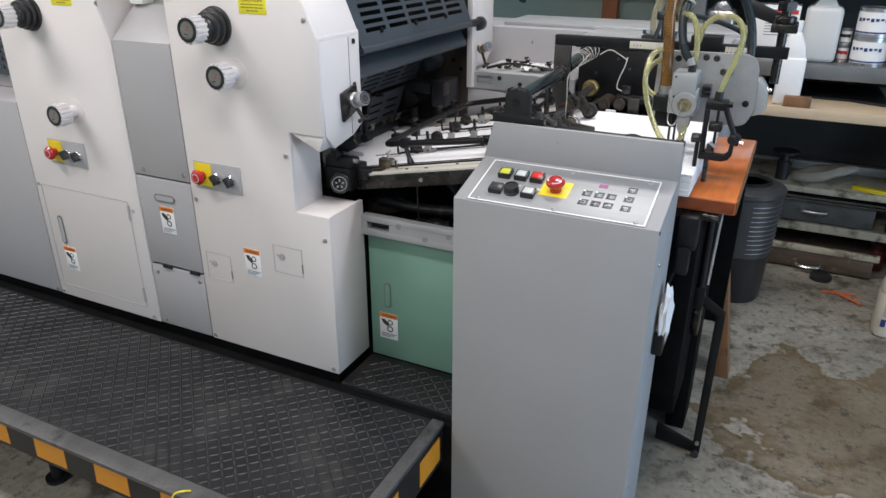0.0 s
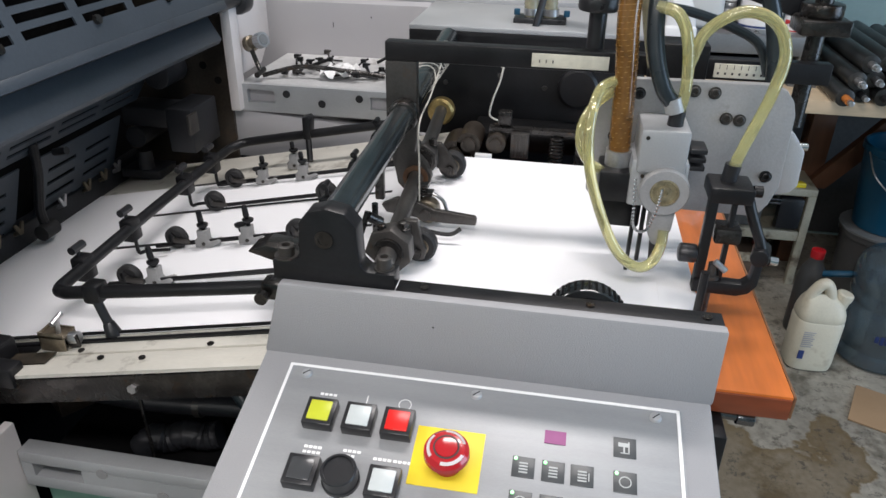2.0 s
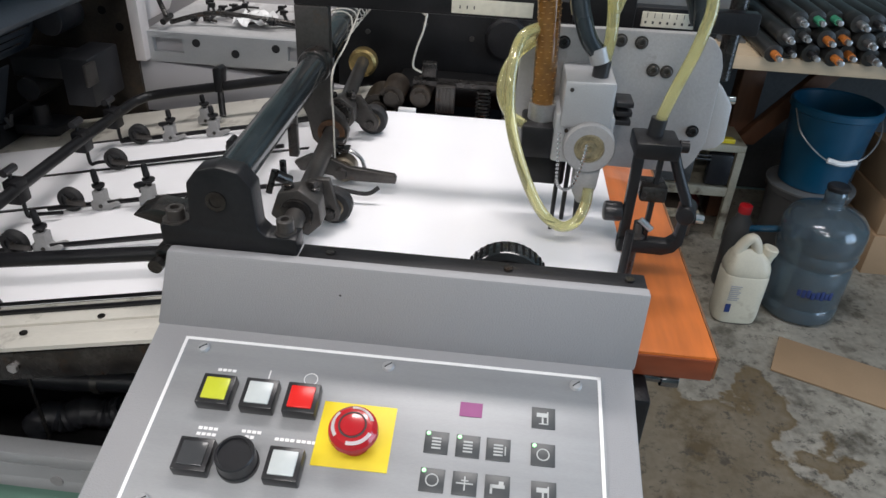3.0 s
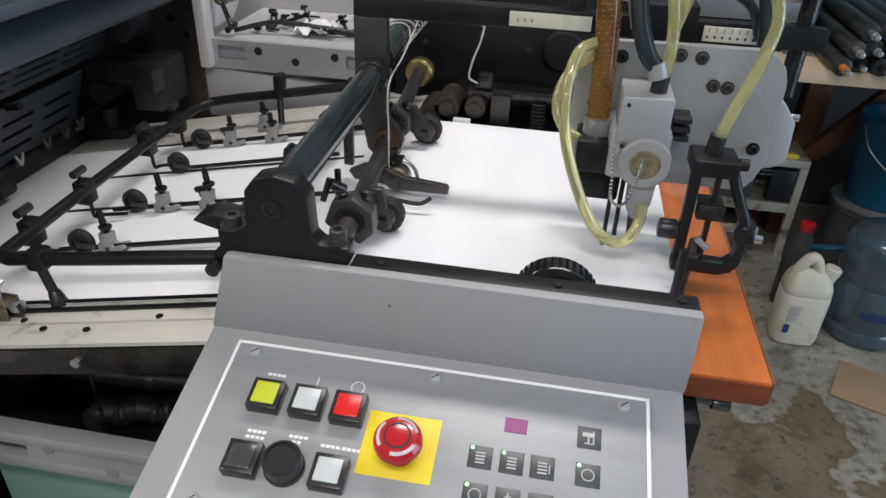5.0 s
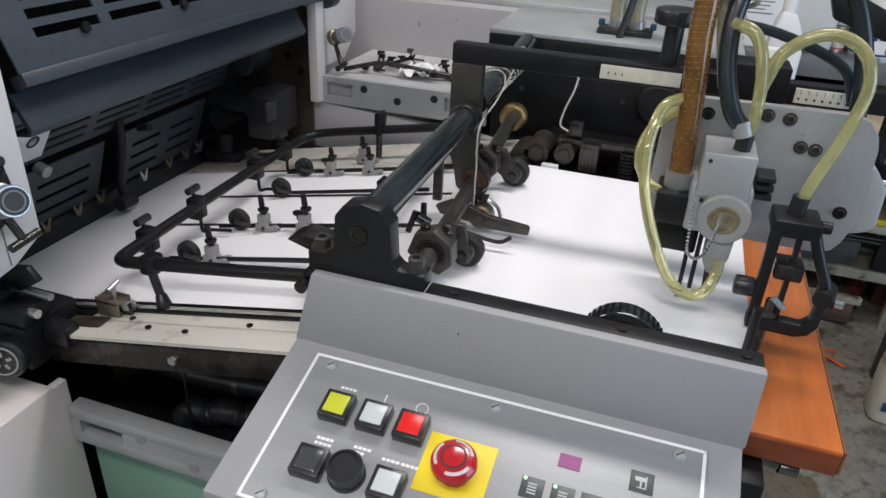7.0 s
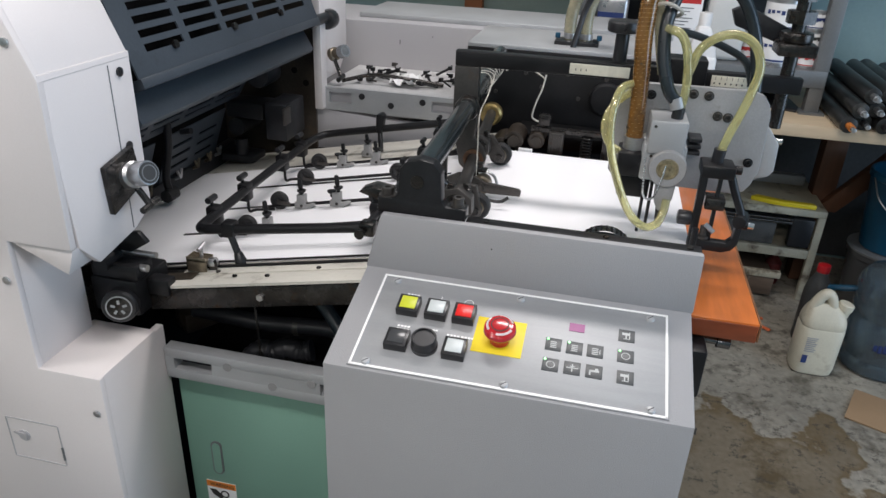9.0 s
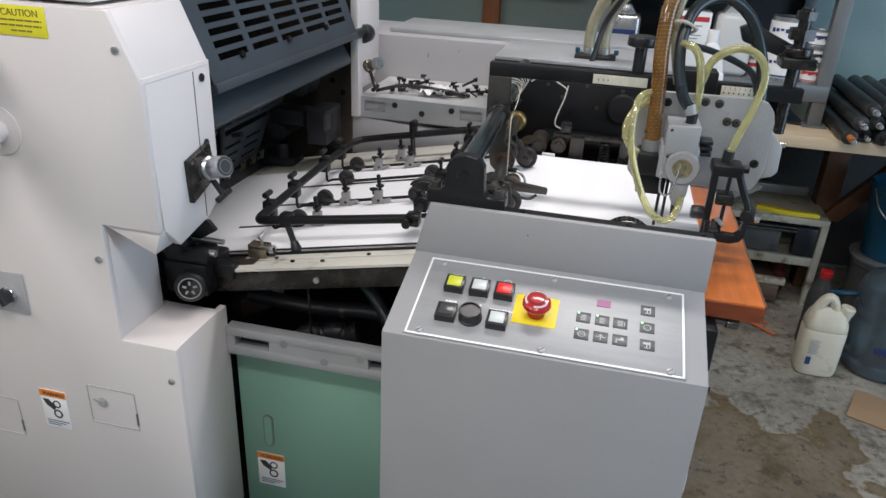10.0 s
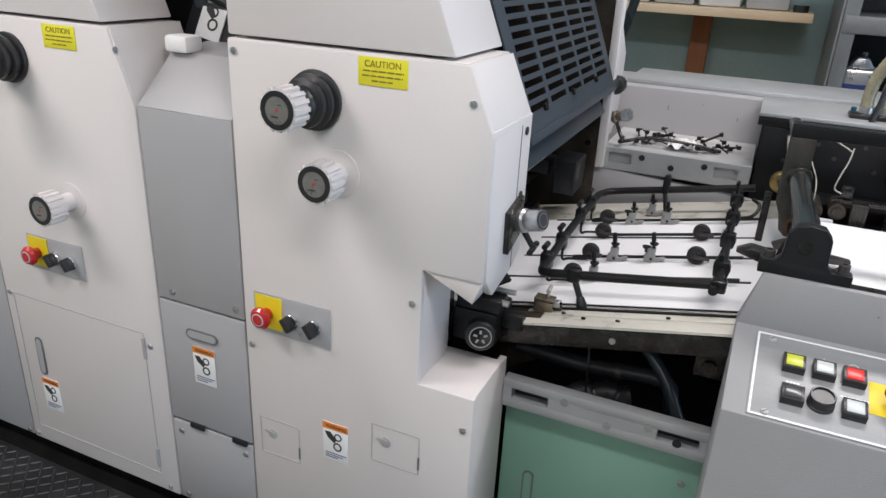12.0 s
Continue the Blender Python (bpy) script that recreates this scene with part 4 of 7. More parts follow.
pn = part("control_panel", box(-0.486, -0.089, 0.004, 0.173, 0.0, 0.0022, 0.0005, PM), PANEL, cs, "brushed metal control panel")
bm = B()
for a in ((-0.484, -0.091, 0.1695, 0.1725), (-0.484, -0.091, 0.005, 0.008), (-0.484, -0.481, 0.005, 0.1725), (-0.094, -0.091, 0.005, 0.1725)):
    bx(bm, a[0], a[1], a[2], a[3], 0.0022, 0.0026, 0, PM)
part("white_border", bm, LINE, pn)
for u, v in ((-0.463, 0.161), (-0.287, 0.161), (-0.114, 0.161), (-0.463, 0.0125), (-0.286, 0.0125), (-0.111, 0.0125)):
    bm = lathe(B(), [(0.0058, 0), (0.0058, 0.001), (0.0045, 0.003), (0.002, 0.0038)], PM @ Matrix.Translation((u, v, 0.0022)), 18)
    s = part("panel_screw", bm, ALLOY, pn)
    part("screw_slot", box(-0.004, 0.004, -0.0005, 0.0005, 0.0032, 0.0040, 0, PM @ Matrix.Translation((u, v, 0.0022)) @ pose(0, 0, 0, 0, 0, 40)), INK, s)
for u, v, cap, lab in ((-0.433, 0.113, BTN_YEL, "yellow lit push button"), (-0.394, 0.113, BTN_WHT, "white push button"), (-0.356, 0.113, BTN_RED, "red lit push button"),
                       (-0.432, 0.051, BTN_BLK, "black push button"), (-0.356, 0.051, BTN_WHT, "white push button")):
    m = PM @ Matrix.Translation((u, v, 0.0022))
    bm = box(-0.0148, 0.0148, -0.0148, 0.0148, 0, 0.0125, 0.0012, m)
    b = part("push_button", bm, PLASTIC, pn, lab)
    part("button_cap", box(-0.0108, 0.0108, -0.0108, 0.0108, 0.011, 0.0138, 0.001, m), cap, b)
m = PM @ Matrix.Translation((-0.396, 0.052, 0.0022))
bm = lathe(B(), [(0.0175, 0), (0.0175, 0.004), (0.0165, 0.005), (0.0165, 0.018), (0.0155, 0.019), (0.0140, 0.019), (0.0135, 0.0165)], m, 36)
part("rotary_knob", bm, PLASTIC, pn, "black round knob")
part("yellow_plate", box(-0.337, -0.272, 0.0575, 0.1185, 0.0022, 0.003, 0.0002, PM), YELLOW, pn, "yellow square plate")
m = PM @ Matrix.Translation((-0.303, 0.082, 0.003))
st = part("stop_button", lathe(B(), [(0.013, 0), (0.013, 0.014), (0.019, 0.016), (0.0212, 0.020), (0.0205, 0.025), (0.0165, 0.029), (0.0115, 0.030), (0.0115, 0.0285), (0.0105, 0.0285), (0.010, 0.031), (0.004, 0.032)], m, 40), RED, pn, "red mushroom emergency stop")
part("stop_ring", lathe(B(), [(0.0118, 0.0302), (0.0118, 0.0308), (0.0105, 0.0308), (0.0105, 0.0302)], m, 36, True), INK, st)
for a0 in (20, 140, 260):
    t = B()
    n = 9
    lo = [t.verts.new((0.0150 * math.cos(radians(a0 + 80 * k / n)), 0.0150 * math.sin(radians(a0 + 80 * k / n)), 0.0302)) for k in range(n + 1)]
    hi = [t.verts.new((0.0178 * math.cos(radians(a0 + 80 * k / n)), 0.0178 * math.sin(radians(a0 + 80 * k / n)), 0.0288)) for k in range(n + 1)]
    for k in range(n):
        t.faces.new((lo[k], hi[k], hi[k + 1], lo[k + 1]))
    bmesh.ops.solidify(t, geom=t.faces[:], thickness=-0.0006)
    part("arrow", merge(B(), t, m), LINE, st, "white arc arrow")
part("magenta_patch", box(-0.217, -0.197, 0.118, 0.132, 0.0022, 0.0028, 0, PM), MAGENTA, pn)
PADS = ((-0.234, 0.090, 1), (-0.207, 0.0895, 1), (-0.181, 0.0895, 0), (-0.234, 0.056, 1), (-0.207, 0.056, 0), (-0.180, 0.056, 0), (-0.143, 0.124, 0), (-0.143, 0.089, 1), (-0.142, 0.055, 0))
for i, (u, v, lit) in enumerate(PADS):
    m = PM @ Matrix.Translation((u, v, 0.0022))
    k = part("key", box(-0.0103, 0.0103, -0.0103, 0.0103, 0, 0.0008, 0.0003, m), KEY, pn, "dark square membrane key")
    bm = B()
    if i in (3, 7):
        lathe(bm, [(0.0056, 0.0008), (0.0056, 0.0012), (0.0046, 0.0012), (0.0046, 0.0008)], m, 24, True)
    elif i == 4:
        bx(bm, -0.007, 0.007, -0.0006, 0.0006, 0.0008, 0.0012, 0, m)
        bx(bm, -0.0006, 0.0006, -0.006, 0.006, 0.0008, 0.0012, 0, m)
        bx(bm, -0.003, 0.003, 0.002, 0.003, 0.0008, 0.0012, 0, m)
    elif i in (6, 8):
        bx(bm, -0.006, 0.003, 0.0005, 0.0045, 0.0008, 0.0012, 0, m)
        bx(bm, -0.0015, 0.0, -0.006, 0.0005, 0.0008, 0.0012, 0, m)
        bx(bm, 0.003, 0.0042, -0.005, 0.006, 0.0008, 0.0012, 0, m)
        bx(bm, -0.004, 0.0042, -0.0065, -0.0055, 0.0008, 0.0012, 0, m)
    elif i == 5:
        bx(bm, -0.006, 0.006, -0.001, 0.002, 0.0008, 0.0012, 0, m)
        bx(bm, -0.006, -0.004, -0.006, 0.002, 0.0008, 0.0012, 0, m)
        bx(bm, 0.001, 0.005, 0.002, 0.005, 0.0008, 0.0012, 0, m)
    else:
        for q in range(4):
            bx(bm, -0.004, 0.004, -0.006 + 0.003 * q, -0.0045 + 0.003 * q, 0.0008, 0.0012, 0, m)
        if i == 2:
            bx(bm, 0.0055, 0.0065, -0.005, 0.003, 0.0008, 0.0012, 0, m)
    part("key_symbol", bm, SYMBOL, k)
    if lit:
        part("led", rod(B(), m @ Vector((-0.0075, 0.0078, 0.0006)), m @ Vector((-0.0075, 0.0078, 0.0016)), 0.0017, n=12), LED, k, "small green lamp")
part("printed_symbol", box(-0.394, -0.393, 0.135, 0.144, 0.0022, 0.0026, 0, PM), LINE, pn)
bm = B()
lathe(bm, [(0.0065, 0.0022), (0.0065, 0.0026), (0.0057, 0.0026), (0.0057, 0.0022)], PM @ Matrix.Translation((-0.355, 0.139, 0)), 24, True)
part("printed_symbol", bm, LINE, pn)
for u0, u1, v in ((-0.442, -0.424, 0.138), (-0.440, -0.425, 0.079), (-0.402, -0.388, 0.080), (-0.372, -0.357, 0.076), (-0.353, -0.338, 0.076), (-0.440, -0.425, 0.0735), (-0.398, -0.390, 0.075)):
    q, bm = u0, B()
    while q < u1:
        bx(bm, q, q + 0.0035, v, v + 0.0028, 0.0022, 0.0026, 0, PM)
        q += 0.0045
    part("printed_symbol", bm, LINE, pn)
bm = box(-0.378, -0.060, 1.6395, 1.663, 1.1205, 1.1315, 0.001)
br = part("rear_bar", bm, BLACK, cs, "black flat bar along the ridge")
for u in (-0.35, -0.185, -0.075):
    part("bar_screw", rod(B(), (u, 1.651, 1.1315), (u, 1.651, 1.1335), 0.0045, n=14), IRON, br)
for z in (0.90, 0.30):
    screw(cs, -0.06, 1.50, z, 0.004, (1, 0, 0))
# towel in its holder on the console's side
tw = thing("side_pocket", "grimy white rag stuffed in a side pocket of the console", "rag", (-0.05, 1.6, 0.65))
bm = B()
bmesh.ops.create_icosphere(bm, subdivisions=3, radius=1)
for v in bm.verts:
    nz = noise.noise(v.co * 2.3)
    v.co = Vector((-0.044 + v.co.x * 0.014 * (1 + nz * 0.5), 1.60 + v.co.y * 0.040 * (1 + nz * 0.4), 0.725 + v.co.z * 0.085 * (1 + nz * 0.3)))
part("rag", bm, LABELW, tw)
part("pocket", box(-0.0595, -0.036, 1.56, 1.64, 0.645, 0.70, 0.004), BLACK, tw)

# ---- feed board ----
def zb(x):
    """Height of the sloping feed board."""
    return 1.030 + 0.2 * (x + 0.45)


ft = thing("feed_board", "sloping cream feed board with black rods, wheels and clamps", "feed table", (-0.7, 2.0, 0.95))
bm = prism(B(), [(-1.17, zb(-1.17)), (-0.45, zb(-0.45)), (-0.45, zb(-0.45) - 0.012), (-1.17, zb(-1.17) - 0.012)], "y", 1.7205, 2.42, 0.001)
part("board", bm, CREAM, ft, "worn cream metal board")
for y0, y1, x0, up in ((1.662, 1.6835, -0.895, -0.0015), (1.6855, 1.7195, -0.868, 0.0)):
    part("edge_strip", prism(B(), [(x0, zb(x0) + up), (-0.45, zb(-0.45) + up), (-0.45, zb(-0.45) - 0.012), (x0, zb(x0) - 0.012)], "y", y0, y1, 0.001), CREAM, ft, "worn cream edge strip")
part("trough", prism(B(), [(-0.99, zb(-0.99) - 0.006), (-0.869, zb(-0.869) - 0.006), (-0.869, zb(-0.869) - 0.016), (-0.99, zb(-0.99) - 0.016)], "y", 1.700, 1.7200), BLACK, ft, "oily black trough")
bm = prism(B(), [(-0.90, zb(-0.90) - 0.006), (-0.45, zb(-0.45) - 0.006), (-0.45, zb(-0.45) - 0.042), (-0.90, zb(-0.90) - 0.042)], "y", 1.640, 1.660, 0.001)
ch = part("side_channel", bm, IRON, ft, "dark steel side channel")
part("channel_lip", prism(B(), [(-0.90, zb(-0.90) + 0.001), (-0.45, zb(-0.45) + 0.001), (-0.45, zb(-0.45) - 0.004), (-0.90, zb(-0.90) - 0.004)], "y", 1.641, 1.662), CREAM, ch)
for x in (-0.70,):
    part("bolt", rod(B(), (x, 1.640, zb(x) - 0.024), (x, 1.636, zb(x) - 0.024), 0.006, n=6), STEEL, ch)
for x, y in ((-0.76, 1.672), (-0.70, 1.668), (-0.62, 1.69), (-0.80, 1.69)):
    part("board_screw", rod(B(), (x, y, zb(x)), (x, y, zb(x) + 0.0015), 0.0042, n=14), IRON, ft)
for y in (1.7085, 1.7255, 1.86, 1.99, 2.12, 2.26):
    part("feed_tape", prism(B(), [(-0.97, zb(-0.97) + 0.0034), (-0.50, zb(-0.50) + 0.0034), (-0.50, zb(-0.50) + 0.0002), (-0.97, zb(-0.97) + 0.0002)], "y", y - 0.003, y + 0.003), BLACK, ft, "thin black feed tape")
RZ = 0.058
rail_pts = [(-0.545, 1.739, zb(-0.545) + 0.046), (-0.70, 1.740, zb(-0.70) + 0.052), (-0.82, 1.740, zb(-0.82) + RZ), (-0.850, 1.744, zb(-0.85) + RZ), (-0.866, 1.760, zb(-0.866) + RZ),
            (-0.870, 1.82, zb(-0.87) + RZ), (-0.876, 1.95, zb(-0.876) + RZ), (-0.880, 2.10, zb(-0.88) + RZ), (-0.880, 2.27, zb(-0.88) + RZ), (-0.872, 2.315, zb(-0.87) + RZ), (-0.84, 2.335, zb(-0.84) + RZ),
            (-0.70, 2.335, zb(-0.70) + RZ), (-0.52, 2.335, zb(-0.52) + RZ)]
part("rod_frame", tube(B(), rail_pts, 0.0088, n=14, smooth=6), BLACK, ft, "bent black steel rod frame")


def rail_clamp(x, y):
    z = zb(x) + RZ
    bm = box(x - 0.011, x + 0.011, y - 0.013, y + 0.013, z - 0.022, z + 0.014, 0.003)
    k = part("rod_clamp", bm, BLACK, ft, "black rod clamp")
    bm = rod(B(), (x - 0.004, y, z + 0.014), (x - 0.004, y, z + 0.026), 0.003, n=10)
    rod(bm, (x - 0.004, y - 0.013, z + 0.027), (x - 0.004, y + 0.013, z + 0.027), 0.006, n=10)
    part("thumb_screw", bm, PLASTIC, k)
    part("hook_wire", tube(B(), [(x + 0.004, y, z - 0.02), (x + 0.006, y, z - 0.045), (x + 0.02, y, zb(x + 0.02) + 0.013), (x + 0.06, y, zb(x + 0.06) + 0.012)], 0.003, n=8, smooth=4), BLACK, k)


def press_wheel(x, y, r=0.0185):
    z = zb(x) + r + 0.002
    bm = lathe(B(), [(r * 0.62, -0.006), (r - 0.002, -0.006), (r, -0.004), (r, 0.004), (r - 0.002, 0.006), (r * 0.62, 0.006)], Matrix.Translation((x, y, z)) @ pose(0, 0, 0, 90), 28, True)
    k = part("press_wheel", bm, RUBBER, ft, "small black rubber wheel")
    bm = rod(B(), (x, y - 0.003, z), (x, y + 0.003, z), r * 0.62, n=20)
    for a in range(4):
        bx(bm, 0, r * 0.60, -0.0016, 0.0016, -0.005, 0.005, 0, Matrix.Translation((x, y, z)) @ pose(0, 0, 0, 90) @ pose(0, 0, 0, 0, 0, 45 + 90 * a))
    part("spoked_hub", bm, PLASTIC, k)
    bm = rod(B(), (x, y - 0.008, z), (x, y + 0.008, z), 0.0035, n=10)
    bx(bm, x - 0.002, x + 0.026, y - 0.0085, y - 0.0062, z - 0.006, z + 0.002, 0.0006)
    part("fork", bm, PLATE, k)


def rod_block(x, y, twin=False, grip=0.020):
    """A cast block on a guide rod, with a toe and a thumb screw on a coned collar."""
    z = zb(x) + 0.010
    bm = prism(B(), [(x - 0.014, z - 0.008), (x + 0.013, z - 0.008), (x + 0.016, z - 0.003), (x + 0.028, z + 0.003), (x + 0.029, z + 0.007), (x + 0.024, z + 0.008), (x + 0.010, z + 0.003), (x + 0.007, z + 0.006), (x + 0.007, z + 0.022), (x - 0.009, z + 0.022), (x - 0.009, z + 0.008), (x - 0.014, z + 0.005)], "y", y - 0.008, y + 0.008, 0.0012)
    k = part("rod_block", bm, CAST, ft, "grey cast rod block")
    part("block_screw", rod(B(), (x + 0.001, y - 0.0095, z), (x + 0.001, y - 0.008, z), 0.003, n=10), IRON, k)
    spots = ((-0.012, 0.016, 0.0), (0.002, 0.026, grip)) if twin else ((-0.001, 0.024, grip),)
    for dx, up, top in spots:
        p = Vector((x + dx, y, z + up - 0.006))
        bm = lathe(B(), [(0.003, 0), (0.0035, 0.006), (0.0085, 0.010), (0.009, 0.013), (0.004, 0.014)], Matrix.Translation(p), 16)
        if top:
            lathe(bm, [(0.0032, 0.013), (0.0036, 0.016), (0.0048, 0.018), (0.0042, 0.016 + top * 0.9), (0.003, 0.016 + top)], Matrix.Translation(p) @ pose(0, 0, 0, 0, -6, 0), 12)
        part("thumb_screw", bm, BLACK, k)


for y, x0, x1 in ((1.848, -0.862, -0.52), (1.968, -0.855, -0.52), (2.117, -0.835, -0.54), (2.228, -0.875, -0.50)):
    part("guide_rod", rod(B(), (x0, y, zb(x0) + 0.010), (x1, y, zb(x1) + 0.012), 0.0035, n=10), BLACK, ft, "thin black guide rod")
for x, y in ((-0.876, 1.823), (-0.879, 1.946), (-0.884, 2.13), (-0.884, 2.235)):
    rail_clamp(x, y)
for x, y in ((-0.826, 1.848), (-0.819, 1.972), (-0.824, 2.116), (-0.838, 2.228), (-0.606, 1.956), (-0.610, 2.104)):
    press_wheel(x, y)
for x, y, tw2 in ((-0.785, 1.850, False), (-0.768, 1.968, False), (-0.693, 1.967, True), (-0.778, 2.228, True), (-0.697, 2.228, False), (-0.742, 2.300, False)):
    rod_block(x, y, tw2, 0.020 if y < 2.1 else 0.013)
# tall clamp hanging from the far rod
x = -0.722
bm = prism(B(), [(x - 0.008, zb(x) + 0.050), (x + 0.006, zb(x) + 0.050), (x + 0.010, zb(x) + 0.092), (x + 0.004, zb(x) + 0.098), (x - 0.008, zb(x) + 0.094)], "y", 2.322, 2.348, 0.002)
rod(bm, (x, 2.33, zb(x) + 0.052), (x + 0.012, 2.30, zb(x) + 0.014), 0.006, n=12)
part("hanging_clamp", bm, BLACK, ft, "black clamp hanging from the far rod")
# lever and clamps on the near rod
x = -0.80
bm = box(x - 0.012, x + 0.012, 1.727, 1.753, zb(x) + RZ - 0.014, zb(x) + RZ + 0.014, 0.005)
lv = part("rod_lever", bm, BLACK, ft, "black lever clamp on the rod")
bm = rod(B(), (x, 1.735, zb(x) + RZ), (x + 0.018, 1.727, zb(x) + 0.020), 0.006)
rod(bm, (x + 0.018, 1.727, zb(x) + 0.022), (x + 0.026, 1.724, zb(x) - 0.000), 0.007, 0.012, n=16, bev=0.002)
part("lever_arm", bm, PLASTIC, lv)
bm = box(-0.566, -0.540, 1.726, 1.752, zb(-0.555) + 0.034, zb(-0.555) + 0.058, 0.005)
rod(bm, (-0.56, 1.722, zb(-0.56) + 0.045), (-0.56, 1.712, zb(-0.56) + 0.045), 0.008)
part("rod_end_clamp", bm, IRON, ft, "worn steel rod end clamp")
XR = -0.553
bm = rod(B(), (XR, 1.735, zb(XR) + 0.052), (XR, 2.335, zb(XR) + 0.058), 0.0065, n=12)
xr = part("cross_rod", bm, BLACK, ft, "black cross rod with clamps")
for y, tall in ((1.800, 0.0), (1.958, 0.012), (2.105, 0.006), (2.245, 0.016)):
    z = zb(XR) + 0.055
    bm = prism(B(), [(XR - 0.014, z - 0.016), (XR + 0.010, z - 0.016), (XR + 0.014, z), (XR + 0.010, z + 0.013), (XR - 0.012, z + 0.015), (XR - 0.016, z + 0.004)], "y", y - 0.011, y + 0.011, 0.002)
    rod(bm, (XR - 0.004, y, z + 0.012), (XR - 0.005, y, z + 0.020 + tall), 0.0035, n=10)
    rod(bm, (XR - 0.005, y - 0.010, z + 0.021 + tall), (XR - 0.005, y + 0.010, z + 0.021 + tall), 0.005, n=10)
    rod(bm, (XR - 0.004, y, z - 0.014), (XR - 0.010, y + 0.002, z - 0.044), 0.004, n=10)
    part("rod_clamp", bm, BLACK, xr, "black rod clamp")
part("bent_end", tube(B(), [(-0.57, 2.228, zb(-0.57) + 0.014), (-0.525, 2.228, zb(-0.525) + 0.016), (-0.508, 2.24, zb(-0.51) + 0.024), (-0.505, 2.262, zb(-0.505) + 0.036), (-0.520, 2.280, zb(-0.52) + 0.044)], 0.004, n=10), BLACK, ft, "bent end of a guide rod")
# side lay at the lower end
z = zb(-0.84)
bm = box(-0.858, -0.822, 1.690, 1.693, z + 0.001, z + 0.028, 0.0008)
bx(bm, -0.858, -0.822, 1.712, 1.715, z + 0.001, z + 0.026, 0.0008)
bx(bm, -0.858, -0.855, 1.690, 1.715, z + 0.001, z + 0.027, 0.0008)
bx(bm, -0.858, -0.822, 1.690, 1.715, z + 0.020, z + 0.024, 0.0008)
sl = part("side_lay", bm, LAY, ft, "worn brown steel side lay box")
bm = rod(B(), (-0.835, 1.700, z + 0.022), (-0.833, 1.700, z + 0.044), 0.0032, n=12)
rod(bm, (-0.833, 1.690, z + 0.043), (-0.833, 1.710, z + 0.047), 0.0036, n=12)
rod(bm, (-0.822, 1.703, z + 0.016), (-0.810, 1.703, z + 0.018), 0.0085, n=16, bev=0.001)
part("lay_screw", bm, STEEL, sl)
part("lay_bracket", prism(B(), [(-0.822, zb(-0.822) + 0.001), (-0.806, zb(-0.806) + 0.001), (-0.808, zb(-0.808) + 0.020), (-0.820, zb(-0.82) + 0.012)], "y", 1.696, 1.700, 0.0006), IRON, sl)
part("lay_plate", prism(B(), [(-0.895, zb(-0.895) + 0.002), (-0.835, zb(-0.835) + 0.002), (-0.835, zb(-0.835) + 0.0002), (-0.895, zb(-0.895) + 0.0002)], "y", 1.664, 1.688), mat("oil_brown_plate", (0.055, 0.045, 0.033), 0.4, 0.3, var=0.4, scale=40, dirt=(0.16, 0.14, 0.11), dirt_at=0.6, dirt_scale=50), sl, "oil-browned plate")
# drive shaft and hand wheel at the notch
hw = thing("feed_handwheel", "black hand wheel with a white dial on the feed drive", "hand wheel", (-0.92, 1.60, 0.92))
c = Vector((-0.925, 1.60, 0.927))
w = Vector((0.35, -0.93, 0.08)).normalized()
part("wheel", lathe(B(), [(0.018, -0.05), (0.018, -0.02), (0.026, -0.018), (0.028, -0.010), (0.028, 0.010), (0.025, 0.014), (0.021, 0.014)], facing(c, c + w), 32), PLASTIC, hw)
q = c + w * 0.0142
part("dial", lathe(B(), [(0.0205, 0), (0.0205, 0.001), (0.0185, 0.001), (0.0185, 0.0003)], facing(q, q + w), 28, True), ALLOY, hw, "white ring dial")
part("dial_face", rod(B(), q - w * 0.001, q + w * 0.0003, 0.0185, n=24), IRON, hw)
for a in range(5):
    d = facing(q, q + w)
    part("dial_mark", box(-0.002, 0.002, 0.006, 0.013, 0.0003, 0.0007, 0, d @ pose(0, 0, 0, 0, 0, 72 * a)), ALLOY, hw)
bm = rod(B(), (-0.975, 1.625, 0.985), (-0.885, 1.625, 0.985), 0.006)
rod(bm, (-0.975, 1.645, 1.0), (-0.88, 1.645, 1.0), 0.005)
part("shafts", bm, STEEL, hw)
bm = box(-0.985, -0.90, 1.61, 1.70, 0.90, 0.965, 0.006)
bx(bm, -0.98, -0.895, 1.61, 1.655, 0.965, 0.992, 0.006, None)
prism(bm, [(-0.990, 1.010), (-0.925, 1.000), (-0.890, 1.022), (-0.905, 1.040), (-0.960, 1.030)], "y", 1.640, 1.650, 0.002)
bx(bm, -0.90, -0.86, 1.635, 1.66, 0.93, 0.96, 0.004)
rod(bm, (-0.95, 1.60, 0.995), (-0.95, 1.64, 0.995), 0.012)
part("gearbox", bm, BLACK, hw)

